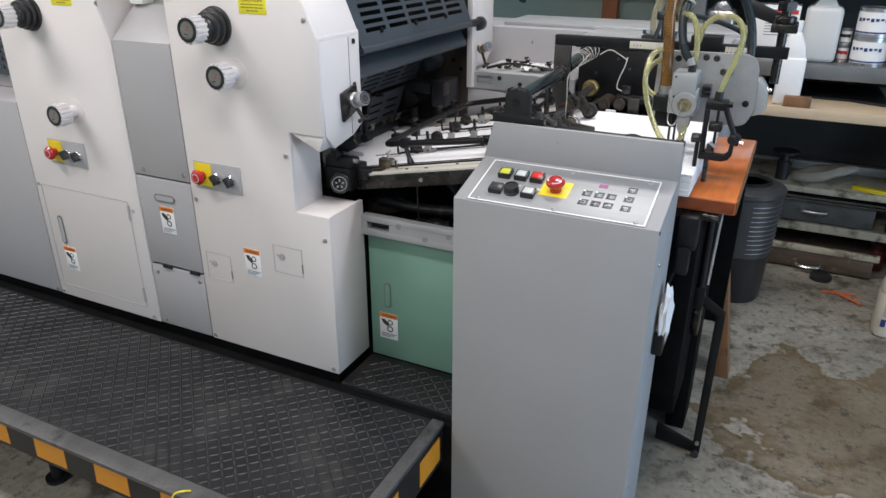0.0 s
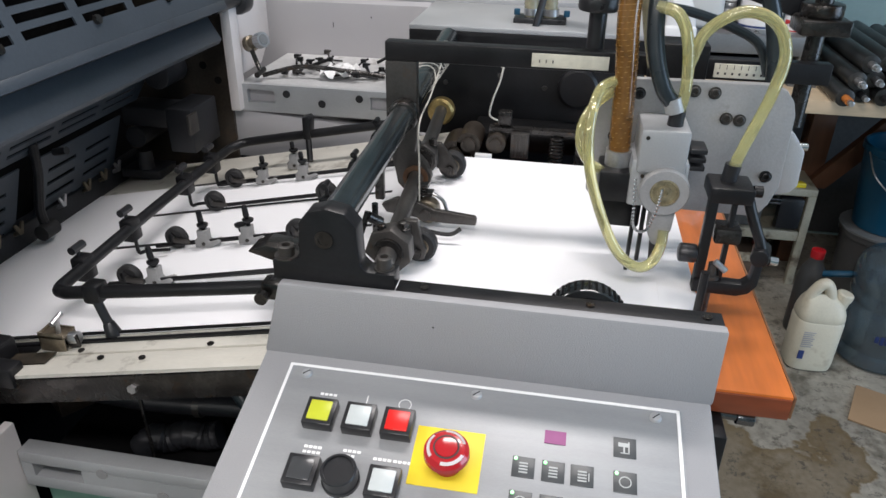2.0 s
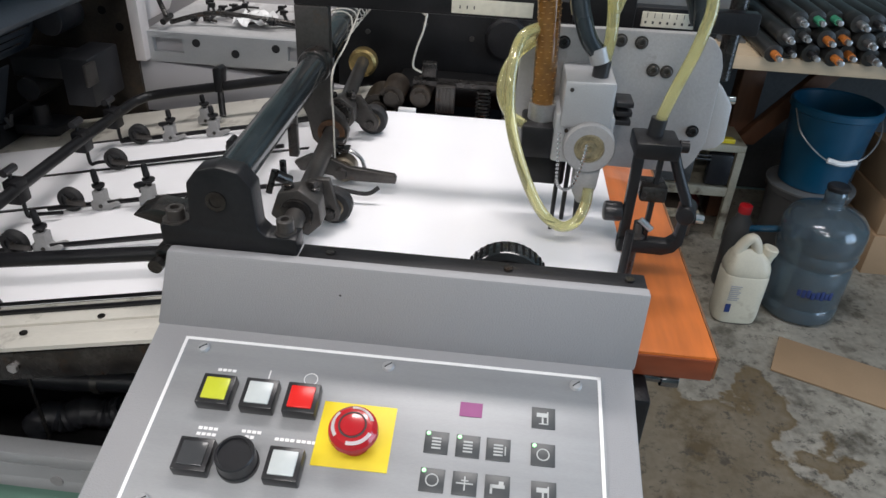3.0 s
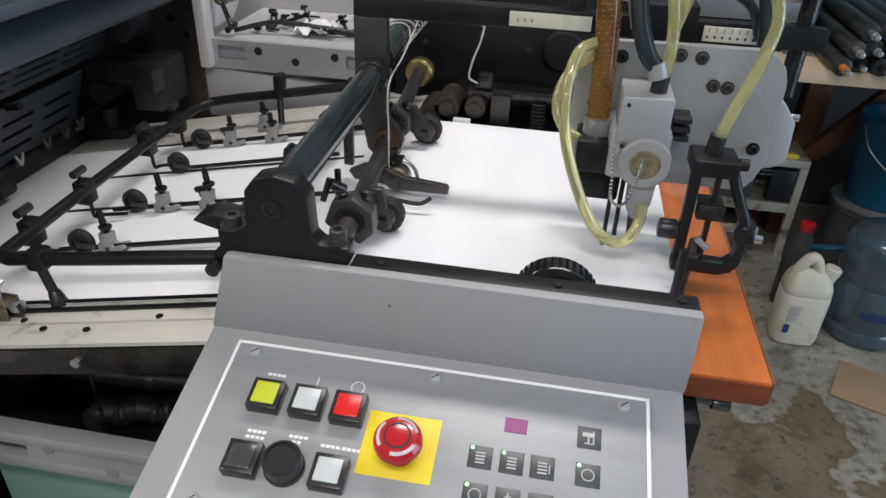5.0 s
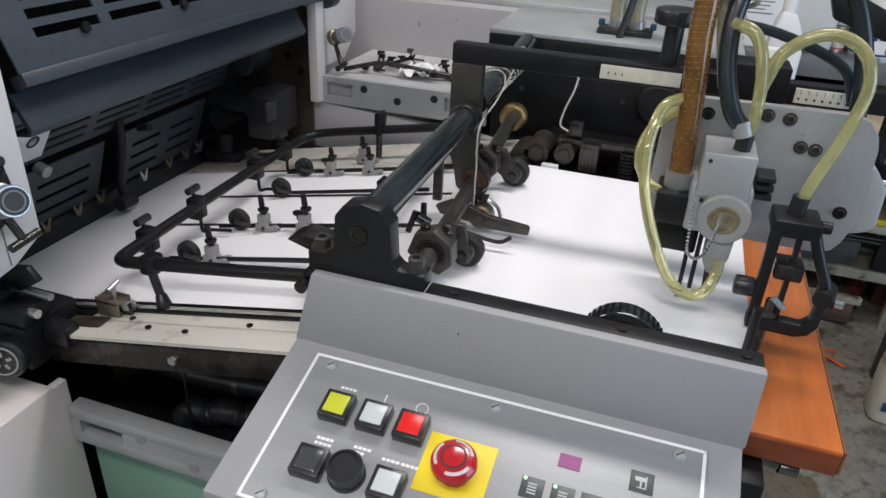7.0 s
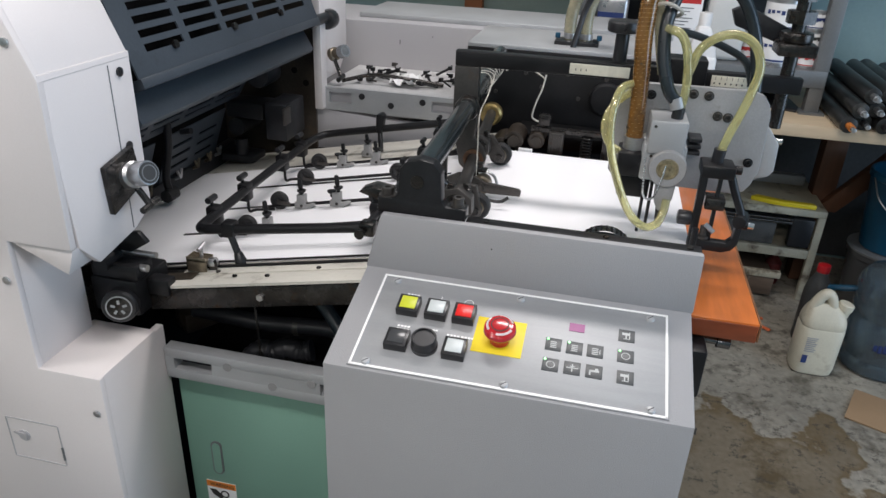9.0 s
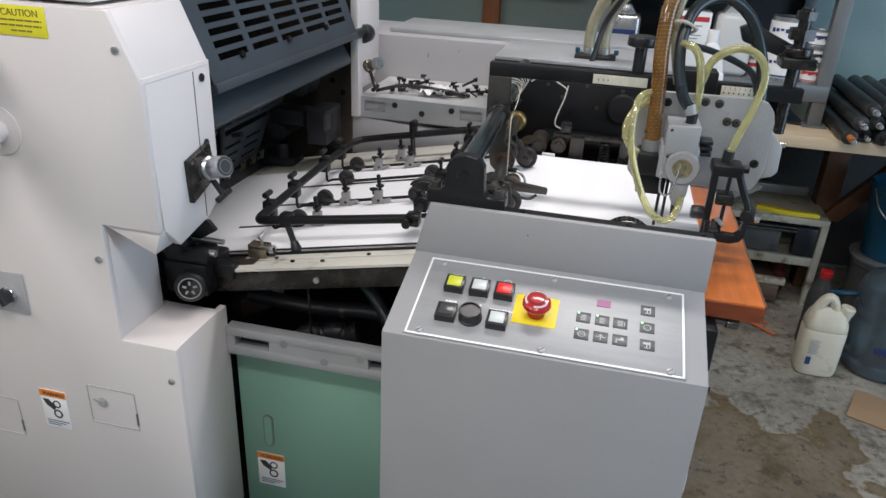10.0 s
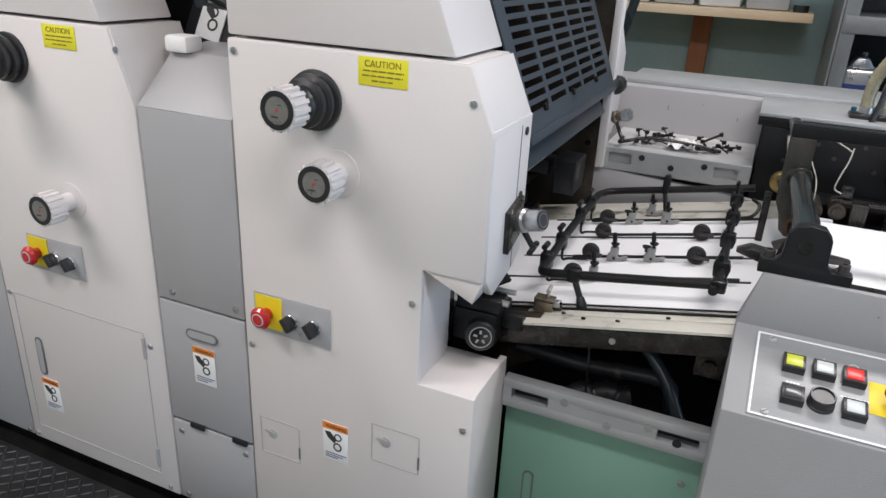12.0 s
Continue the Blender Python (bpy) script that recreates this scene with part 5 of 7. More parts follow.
# ---- paper ----
def paper_sheet():
    bm = B()
    nx, ny = 54, 20
    vs = []
    for i in range(nx + 1):
        x = -1.165 + (1.165 - 0.042) * i / nx
        for j in range(ny + 1):
            y = 1.722 + (2.262 - 1.722) * j / ny
            z = min(zb(x) + 0.0018, 1.036) if x < -0.43 else 1.036
            z += 0.0004 * noise.noise(Vector((x * 9, y * 5, 1))) + (0.004 * max(0, (y - 2.15) / 0.11) if x > -0.43 else 0)
            vs.append(bm.verts.new((x, y, z)))
    for i in range(nx):
        for j in range(ny):
            a = i * (ny + 1) + j
            bm.faces.new((vs[a], vs[a + ny + 1], vs[a + ny + 2], vs[a + 1]))
    bmesh.ops.recalc_face_normals(bm, faces=bm.faces[:])
    bmesh.ops.solidify(bm, geom=bm.faces[:], thickness=0.0006)
    bmesh.ops.recalc_face_normals(bm, faces=bm.faces[:])
    return bm


ob = solid("paper_sheet", paper_sheet(), PAPER, "white paper sheets overlapping on the feed board", "paper")
ob.data.polygons.foreach_set("use_smooth", [False] * len(ob.data.polygons))
pile = thing("paper_pile", "stack of white paper on an orange pile board", "paper stack", (-0.25, 2.0, 0.985))
random.seed(7)
z = 0.986
while z < 1.030:
    dx, dy, h = random.uniform(-0.002, 0.002), random.uniform(-0.002, 0.002), random.uniform(0.003, 0.006)
    h = min(h, 1.0335 - z)
    part("paper_layer", box(-0.44 + dx, -0.043 + dx, 1.722 + dy, 2.262 + dy, z, z + h - 0.0002), PAPER, pile)
    z += h
# two sheets with lifted edges and feeder marks on the back of the pile
solid("top_sheet", box(-0.245, -0.046, 1.726, 2.240, 1.0371, 1.0375), PAPER, "single white sheet lying on the pile", "paper")
solid("top_sheet", box(-0.090, -0.0445, 1.724, 2.200, 1.0376, 1.0380), PAPER, "single white sheet lying on the pile", "paper")
solid("pile_marker", box(-0.38, -0.35, 2.262, 2.275, 1.0, 1.045, 0.001), LABELW, "small white paper tab at the pile edge", "paper tab")
pb = thing("pile_board", "varnished orange wooden pile board under the paper", "board", (-0.1, 2.0, 0.96))
part("board", box(-0.52, 0.060, 1.738, 2.335, 0.950, 0.984, 0.003), ORANGE_WOOD, pb)
part("front_edge", box(-0.52, 0.058, 1.7345, 1.7378, 0.953, 0.981, 0.001), mat("red_brown_edge", (0.20, 0.045, 0.015), 0.35, var=0.35, scale=7, fine=60, streak=(0.3, 1, 1)), pb, "darker red-brown sawn edge")
part("edge_strip", box(0.0605, 0.063, 1.74, 2.333, 0.952, 0.982), PLANK, pb)
part("cross_bearer", box(-0.50, 0.03, 1.80, 1.86, 0.905, 0.950, 0.003), IRON, pb)
part("cross_bearer", box(-0.50, 0.03, 2.2, 2.26, 0.905, 0.950, 0.003), IRON, pb)
CRANK = mat("dark_bright_steel", (0.16, 0.16, 0.165), 0.2, 0.9, var=0.1, scale=30)
lk = thing("lift_lever", "black steel pile lift lever and chain gear", "machine lever", (0.0, 1.85, 0.2))
bm = rod(B(), (-0.05, 1.75, 0.942), (0.010, 1.75, 0.938), 0.006)
rod(bm, (0.007, 1.75, 0.938), (0.027, 1.75, 0.937), 0.0095, n=24, bev=0.001)
part("crank_end", bm, CRANK, lk, "knurled steel crank end")
bm = box(-0.055, -0.01, 1.70, 1.76, 0.86, 0.945, 0.006)
bx(bm, -0.05, -0.02, 1.69, 1.73, 0.80, 0.87, 0.004)
part("bracket", bm, BLACK, lk)
bm = rod(B(), (-0.008, 2.08, 0.93), (-0.009, 2.08, 0.57), 0.011)
bx(bm, -0.024, 0.006, 2.066, 2.094, 0.53, 0.60, 0.004)
prism(bm, [(-0.022, 0.585), (-0.004, 0.578), (0.066, 0.534), (0.070, 0.512), (0.056, 0.510), (-0.022, 0.556)], "y", 2.072, 2.088, 0.002)
prism(bm, [(0.046, 0.530), (0.072, 0.530), (0.068, 0.010), (0.044, 0.010)], "y", 2.076, 2.092, 0.002)
prism(bm, [(-0.075, 0.075), (-0.075, 0.016), (0.052, 0.001), (0.064, 0.008), (0.060, 0.030)], "y", 2.093, 2.107, 0.002)
part("arm", bm, BLACK, lk)
part("arm_bolt", rod(B(), (0.057, 2.068, 0.055), (0.057, 2.076, 0.055), 0.006, n=12), STEEL, lk)
# near-black case and uprights, coloured as the dark depth under the pile
part("dark_gear_block", box(-0.10, -0.022, 1.98, 2.30, 0.20, 0.80, 0.01), VOID, lk)
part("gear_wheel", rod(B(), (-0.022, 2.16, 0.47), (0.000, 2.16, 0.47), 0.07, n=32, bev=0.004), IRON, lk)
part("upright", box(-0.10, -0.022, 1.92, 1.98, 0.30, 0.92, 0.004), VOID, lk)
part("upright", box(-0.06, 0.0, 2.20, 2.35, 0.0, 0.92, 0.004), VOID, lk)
part("pivot_pin", rod(B(), (0.055, 2.064, 0.013), (0.055, 2.110, 0.013), 0.012), PLATE, lk)
part("chain_rod", rod(B(), (0.016, 2.10, 0.92), (0.006, 2.10, 0.60), 0.006, n=12), STEEL, lk, "bright lift rod")
solid("wooden_plank", prism(B(), [(0.058, 0.0), (0.106, 0.0), (-0.018, 0.84), (-0.066, 0.84)], "y", 2.585, 2.665, 0.003), PLANK, "brown timber plank leaning against the pump box", "plank")

# ---- feeder head ----
bk = thing("shaft_bracket", "black steel bracket and round cross shaft over the paper", "machine bracket", (-0.45, 1.66, 1.14))
bm = prism(B(), [(-0.505, 1.1318), (-0.378, 1.1318), (-0.378, 1.150), (-0.406, 1.150), (-0.413, 1.157), (-0.415, 1.198), (-0.426, 1.212), (-0.446, 1.216), (-0.464, 1.211), (-0.474, 1.198), (-0.476, 1.160), (-0.484, 1.154), (-0.505, 1.154)], "y", 1.638, 1.662, 0.002)
part("plate", bm, BLACK, bk, "black rounded bracket plate")
part("pivot", lathe(B(), [(0.0095, 0), (0.0095, 0.002), (0.006, 0.002), (0.006, 0.0008)], facing((-0.448, 1.638, 1.183), (-0.448, 1.0, 1.183)), 24), IRON, bk)
part("bolt", lathe(B(), [(0.0125, 0), (0.0125, 0.002), (0.0085, 0.002), (0.0085, 0.012), (0.0075, 0.013), (0.0045, 0.013), (0.0045, 0.009)], Matrix.Translation((-0.493, 1.649, 1.154)), 20), PLATE, bk, "socket head bolt on a washer")
part("bolt", lathe(B(), [(0.010, 0), (0.010, 0.002), (0.008, 0.002), (0.008, 0.013), (0.007, 0.014), (0.0042, 0.014), (0.0042, 0.010)], Matrix.Translation((-0.391, 1.650, 1.150)), 20), PLATE, bk, "socket head bolt")
part("pointer", prism(B(), [(-0.540, 1.150), (-0.505, 1.140), (-0.490, 1.140), (-0.490, 1.156), (-0.520, 1.160)], "y", 1.655, 1.685, 0.002), IRON, bk)
bm = rod(B(), (-0.448, 1.662, 1.188), (-0.454, 2.03, 1.192), 0.0175, n=28)
sf = part("cross_shaft", bm, SHAFT, bk, "glossy black round shaft")
part("shaft_collar", rod(B(), (-0.4535, 2.000, 1.192), (-0.454, 2.025, 1.192), 0.0225, n=28, bev=0.004), IRON, sf)
part("far_shaft", rod(B(), (-0.454, 2.06, 1.20), (-0.462, 2.44, 1.215), 0.0175, n=24), SHAFT, sf)
bm = rod(B(), (-0.415, 1.690, 1.095), (-0.468, 2.44, 1.085), 0.0115, n=20)
ls = part("lower_shaft", bm, PLATE, bk, "oily lower shaft")
part("brass_collar", lathe(B(), [(0.026, 0), (0.026, 0.018), (0.021, 0.022), (0.015, 0.022)], facing((-0.465, 2.40, 1.083), (-0.465, 2.0, 1.085)), 28), BRASS, ls, "brass collar")
for y, wx, wy, sz in ((1.795, -0.401, 1.874, 1.0), (2.105, -0.406, 2.168, 0.85)):
    sx = -0.415 - 0.053 * (y - 1.69) / 0.75
    h = 1.093
    bm = prism(B(), [(sx - 0.030 * sz, h - 0.004), (sx - 0.020 * sz, h + 0.024 * sz), (sx + 0.004, h + 0.030 * sz), (sx + 0.026 * sz, h + 0.014 * sz), (sx + 0.028 * sz, h - 0.012 * sz), (sx + 0.012, h - 0.028 * sz), (sx - 0.012, h - 0.020 * sz)], "y", y - 0.010, y + 0.016, 0.002)
    arm = part("wheel_arm", bm, PLATE, bk, "oily steel clamp and wheel arm")
    part("clamp_boss", lathe(B(), [(0.019, 0), (0.019, 0.006), (0.0125, 0.008)], facing((sx, y - 0.010, h), (sx, 0, h)), 24), IRON, arm)
    for dx, dy in ((-0.010, 0.0), (0.014, 0.012)):
        p = Vector((sx + dx, y + dy, h + 0.022 * sz))
        part("nut", lathe(B(), [(0.0085, 0), (0.0085, 0.002), (0.0065, 0.003), (0.0065, 0.010), (0.004, 0.011)], Matrix.Translation(p), 6), IRON, arm)
    bm = B()
    yl = wy - 0.018
    prism(bm, [(sx + 0.004, h + 0.012), (sx + 0.022, h + 0.012), (wx + 0.008, 1.059 + 0.013), (wx + 0.013, 1.059 + 0.004), (wx + 0.010, 1.059 - 0.009), (wx, 1.059 - 0.012), (wx - 0.010, 1.059 - 0.006), (sx - 0.004, h - 0.018)], "y", yl - 0.005, yl + 0.005, 0.0015)
    bx(bm, sx - 0.006, sx + 0.014, y + 0.012, yl + 0.004, h - 0.014, h + 0.010, 0.003)
    part("link", bm, PLATE, arm)
    r = 0.0235
    bm = lathe(B(), [(r * 0.58, -0.009), (r - 0.003, -0.009), (r, -0.006), (r, 0.006), (r - 0.003, 0.009), (r * 0.58, 0.009)], Matrix.Translation((wx, wy, 1.0605)) @ pose(0, 0, 0, 90), 36, True)
    wh = part("pile_wheel", bm, RUBBER, arm, "small black rubber wheel")
    bm = rod(B(), (wx, wy - 0.010, 1.0605), (wx, wy + 0.006, 1.0605), r * 0.58, n=24, bev=0.001)
    part("wheel_hub", bm, LAY, arm, "worn steel wheel hub")
    part("wheel_bolt", rod(B(), (wx, wy - 0.030, 1.0605), (wx, wy + 0.012, 1.0605), 0.0075, n=6), IRON, arm)
# sprung feeler with a flat tip
bm = prism(B(), [(-0.478, 1.070), (-0.455, 1.082), (-0.425, 1.078), (-0.400, 1.068), (-0.340, 1.062), (-0.337, 1.058), (-0.338, 1.049), (-0.395, 1.048), (-0.440, 1.056), (-0.470, 1.058)], "y", 1.966, 1.976, 0.0015)
fa = part("feeler_arm", bm, PLATE, bk, "steel feeler arm with a flat tip")
part("feeler_roller", lathe(B(), [(0.009, -0.012), (0.017, -0.010), (0.018, -0.006), (0.018, 0.010), (0.015, 0.013), (0.008, 0.013)], Matrix.Translation((-0.412, 1.985, 1.060)) @ pose(0, 0, 0, 90), 28), LAY, fa, "worn steel roller")
part("feeler_nut", rod(B(), (-0.412, 1.958, 1.060), (-0.412, 1.967, 1.060), 0.008, n=6), PLATE, fa)
bm = box(-0.445, -0.405, 1.978, 1.998, 1.083, 1.088, 0.001)
rod(bm, (-0.425, 1.988, 1.068), (-0.425, 1.988, 1.096), 0.0045, n=12)
bx(bm, -0.440, -0.412, 1.980, 1.996, 1.096, 1.099, 0.0008)
part("spring_plate", bm, IRON, fa)
part("leaf", tube(B(), [(-0.425, 1.988, 1.086), (-0.405, 1.988, 1.084), (-0.390, 1.988, 1.074), (-0.384, 1.988, 1.058)], 0.0026, n=8), STEEL, fa, "bright bent leaf")
bm = rod(B(), (-0.462, 1.840, 1.112), (-0.448, 1.850, 1.100), 0.007, n=12)
rod(bm, (-0.470, 1.835, 1.090), (-0.462, 1.840, 1.118), 0.004, n=10)
rod(bm, (-0.455, 1.850, 1.080), (-0.455, 1.850, 1.126), 0.004, n=10)
part("adjusting_screw", bm, IRON, bk)
part("thin_finger", tube(B(), [(-0.44, 1.93, 1.06), (-0.40, 1.93, 1.052), (-0.37, 1.93, 1.050), (-0.355, 1.935, 1.058)], 0.003, n=8), BLACK, bk)
part("string", tube(B(), [(-0.445, 2.30, 1.215), (-0.43, 2.1, 1.20), (-0.425, 1.985, 1.19), (-0.424, 1.98, 1.13), (-0.423, 1.975, 1.075)], 0.0013, n=6), STRING, bk, "white tie string")
bm = B()
for k in range(7):
    y = 2.16 + 0.03 * k
    c = Vector((-0.456, y, 1.206))
    tube(bm, [c + Vector((0.021 * math.cos(a), 0.012 * math.sin(a * 2 + k), 0.021 * math.sin(a))) for a in [i * 0.62 for i in range(11)]], 0.0011, n=6, smooth=2)
part("string_wrap", bm, STRING, bk, "string wound round the shaft")

ar = thing("feeder_arch", "dark steel arch frame over the paper pile", "machine frame", (-0.2, 2.04, 1.03))
bm = prism(B(), [(-0.484, 1.264), (-0.438, 1.264), (-0.438, 1.150), (-0.441, 1.130), (-0.424, 1.112), (-0.416, 1.092), (-0.420, 1.074), (-0.436, 1.064), (-0.456, 1.066), (-0.468, 1.078), (-0.474, 1.110), (-0.484, 1.135)], "y", 2.030, 2.046, 0.002)
po = part("post", bm, PLATE, ar, "dark flat upright with a cast foot")
part("rusty_ring", lathe(B(), [(0.0125, 0), (0.0195, 0), (0.0195, 0.003), (0.0125, 0.005)], facing((-0.440, 2.030, 1.090), (-0.440, 0, 1.090)), 28, True), mat("rusty_steel", (0.085, 0.040, 0.018), 0.6, 0.3, var=0.4, scale=60, fine=200), po, "rusty ring on the shaft")
part("side_strut", box(-0.506, -0.492, 2.034, 2.046, 1.045, 1.150, 0.002), IRON, ar)
part("top_bar", box(-0.484, 0.105, 2.030, 2.052, 1.264, 1.291, 0.002), BLACK, ar, "black top bar")
PALE = mat("yellowed_scale", (0.62, 0.60, 0.50), 0.5, var=0.08, scale=40, dirt=(0.40, 0.37, 0.27), dirt_at=0.62, dirt_scale=60)
rl = part("ruler", box(-0.278, -0.175, 2.0275, 2.030, 1.268, 1.286, 0.0004), PALE, ar, "yellowed scale strip")
rl2 = part("ruler", box(-0.04, 0.03, 2.0275, 2.030, 1.268, 1.286, 0.0004), PALE, ar)
bm = B()
for k in range(3):
    bx(bm, -0.268 + 0.009 * k, -0.2665 + 0.009 * k, 2.0270, 2.0275, 1.274, 1.278)
part("scale_marks", bm, INK, rl)
bm = B()
for k in range(7):
    bx(bm, -0.034 + 0.009 * k, -0.0333 + 0.009 * k, 2.0270, 2.0275, 1.279, 1.285)
    bx(bm, -0.036 + 0.009 * k, -0.0335 + 0.009 * k, 2.0270, 2.0275, 1.272, 1.275)
part("scale_marks", bm, INK, rl2)
part("slider", box(-0.125, -0.05, 2.018, 2.07, 1.262, 1.31, 0.003), BLACK, ar)
bm = rod(B(), (-0.195, 2.06, 1.29), (-0.195, 2.06, 1.34), 0.012)
rod(bm, (-0.195, 2.06, 1.34), (-0.195, 2.06, 1.36), 0.028, n=24, bev=0.004)
part("post_knob", bm, PLASTIC, ar, "black round knob")
bm = rod(B(), (0.083, 2.06, 1.20), (0.083, 2.06, 1.43), 0.011)
rod(bm, (0.083, 2.06, 1.345), (0.083, 2.06, 1.362), 0.026, n=24, bev=0.003)
rod(bm, (0.083, 2.06, 1.375), (0.083, 2.06, 1.395), 0.024, n=6)
rod(bm, (0.083, 2.06, 1.41), (0.083, 2.06, 1.425), 0.018, n=6)
bx(bm, 0.055, 0.115, 2.03, 2.09, 1.325, 1.345, 0.003)
part("adjusting_screw", bm, IRON, ar, "dark threaded adjusting screw")
part("side_arm", prism(B(), [(0.10, 1.325), (0.115, 1.345), (0.0, 1.395), (-0.02, 1.385), (-0.01, 1.36)], "y", 2.09, 2.11, 0.002), DARKGREY, ar)

fx = thing("pump_box", "black feeder box with a pale grey lid", "machine box", (-0.2, 2.6, 0.9))
part("body", box(-0.532, -0.08, 2.475, 2.70, 0.50, 1.214, 0.003), VOID, fx)
part("lid", box(-0.545, -0.07, 2.462, 2.735, 1.222, 1.232, 0.002), ALLOY, fx, "pale grey metal lid")
part("front_rim", box(-0.545, -0.07, 2.462, 2.478, 1.200, 1.2215, 0.001), BLACK, fx)
fp = part("front_plate", box(-0.53, -0.085, 2.464, 2.474, 0.95, 1.199, 0.002), mat("sooty_black_plate", (0.008, 0.008, 0.009), 0.45, spec=0.3, var=0.3, scale=14, bump=0.1), fx, "flat black front plate")
for x, z in ((-0.40, 1.17), (-0.30, 1.175), (-0.36, 1.14), (-0.27, 1.12), (-0.21, 1.17), (-0.47, 1.12)):
    part("plate_bolt", rod(B(), (x, 2.464, z), (x, 2.461, z), 0.005, n=12), PLATE, fp)
bm = lathe(B(), [(0.040, 0), (0.040, 0.012), (0.034, 0.016), (0.012, 0.016)], facing((-0.205, 2.464, 1.125), (-0.205, 2.0, 1.125)), 32)
part("bearing_cap", bm, BLACK, fx, "round steel bearing cap")
bm = box(-0.40, -0.20, 2.36, 2.464, 1.02, 1.055, 0.004)
part("gear_ledge", bm, VOID, fx)
for k in range(9):
    part("spring_coil", lathe(B(), [(0.012, 0), (0.014, 0.002), (0.012, 0.004), (0.010, 0.002)], pose(-0.235, 2.30, 1.02 + 0.0065 * k), 14, True), IRON, fx)
for x, z, r in ((-0.395, 1.055, 0.022), (-0.345, 1.06, 0.018), (-0.42, 1.03, 0.03)):
    bm = rod(B(), (x, 2.285, z), (x, 2.36, z), r, n=24)
    rod(bm, (x, 2.278, z), (x, 2.286, z), r * 0.6, n=18)
    part("roller_end", bm, FRAMEB, fx)
bm = box(-0.318, -0.285, 2.285, 2.30, 1.035, 1.082, 0.002)
for k in range(5):
    bx(bm, -0.316 + 0.0062 * k, -0.313 + 0.0062 * k, 2.283, 2.286, 1.038, 1.079)
part("ribbed_tab", bm, PLATE, fx)
bm = box(-0.36, -0.19, 2.30, 2.32, 1.078, 1.086)
bx(bm, -0.345, -0.32, 2.305, 2.325, 1.09, 1.115, 0.002)
bx(bm, -0.20, -0.18, 2.29, 2.36, 0.99, 1.085)
part("linkage", bm, IRON, fx)
part("wire", tube(B(), [(-0.345, 2.30, 1.10), (-0.36, 2.30, 1.11), (-0.355, 2.30, 1.14), (-0.345, 2.31, 1.17), (-0.34, 2.32, 1.20)], 0.0018, n=6), STRING, fx, "pale cable")
part("wire", tube(B(), [(-0.34, 2.32, 1.19), (-0.36, 2.33, 1.20), (-0.40, 2.34, 1.215), (-0.43, 2.33, 1.20)], 0.0017, n=6), STRING, fx, "pale cable")

# suction head
sh = thing("suction_head", "grey suction head with a valve block over the pile", "suction head", (-0.07, 1.95, 1.12))
bm = prism(B(), [(-0.190, 1.128), (-0.178, 1.112), (-0.150, 1.110), (0.020, 1.108), (0.036, 1.114), (0.044, 1.126), (0.052, 1.150), (0.050, 1.245), (0.045, 1.262), (0.034, 1.276), (0.016, 1.282), (-0.158, 1.280), (-0.186, 1.272)], "y", 1.950, 1.962, 0.0025)
pl = part("face_plate", bm, CAST, sh, "dull grey rounded face plate")
for x, z in ((-0.165, 1.262), (-0.162, 1.205), (-0.138, 1.262), (-0.073, 1.269), (-0.049, 1.268), (-0.030, 1.237), (-0.014, 1.236), (0.032, 1.165), (-0.165, 1.13)):
    part("socket_bolt", lathe(B(), [(0.0078, 0), (0.0078, 0.0012), (0.0056, 0.0014), (0.0056, 0.004), (0.0048, 0.0046), (0.003, 0.0046), (0.003, 0.0015)], facing((x, 1.950, z), (x, 1.0, z)), 18), PLATE if x > -0.08 and z > 1.23 else BLACK, pl)
bm = prism(B(), [(0.045, 1.132), (0.070, 1.140), (0.078, 1.150), (0.076, 1.196), (0.058, 1.220), (0.045, 1.222)], "y", 1.9625, 2.03, 0.003)
sbx = part("side_box", bm, ALLOY, sh, "light grey side housing")
part("box_pin", rod(B(), (0.074, 1.985, 1.196), (0.084, 1.985, 1.196), 0.005, n=12), CHROME, sbx)
bm = box(-0.136, -0.079, 1.876, 1.950, 1.185, 1.240, 0.004)
bx(bm, -0.142, -0.073, 1.882, 1.950, 1.138, 1.200, 0.006)
vb = part("valve_block", bm, ALLOY, sh, "grey cast valve block")
for zc in (1.236, 1.188):
    part("valve_screw", rod(B(), (-0.128, 1.876, zc - 0.006), (-0.128, 1.8745, zc - 0.006), 0.0024, n=10), IRON, vb)
c = Vector((-0.100, 1.880, 1.165))
w = Vector((0, -1, 0))
part("valve_boss", lathe(B(), [(0.030, 0), (0.030, 0.010), (0.028, 0.013), (0.0175, 0.013), (0.0175, 0.010)], facing(c, c + w), 36), CAST, vb)
part("valve_core", lathe(B(), [(0.0172, 0.008), (0.0172, 0.0122), (0.0150, 0.0128), (0.0142, 0.0108), (0.0090, 0.0108), (0.0084, 0.0135), (0.0035, 0.0142), (0.0030, 0.0125)], facing(c, c + w), 28), mat("dirty_valve_brass", (0.26, 0.225, 0.14), 0.42, 0.45, var=0.4, scale=60, fine=300), vb, "worn steel valve core")
bm = B()
pts = [(-0.104, 1.862, 1.171), (-0.107, 1.858, 1.150), (-0.114, 1.858, 1.122), (-0.124, 1.858, 1.116), (-0.132, 1.859, 1.125), (-0.134, 1.862, 1.150), (-0.136, 1.868, 1.180)]
for q in curve(pts, 6):
    t = B()
    bmesh.ops.create_icosphere(t, subdivisions=1, radius=0.0022)
    merge(bm, t, Matrix.Translation(q))
part("bead_chain", bm, CHROME, vb, "small ball chain")
for k in range(3):
    part("fin", box(-0.070, -0.050, 1.915, 1.95, 1.178 + 0.011 * k, 1.184 + 0.011 * k, 0.001), PLASTIC, vb)
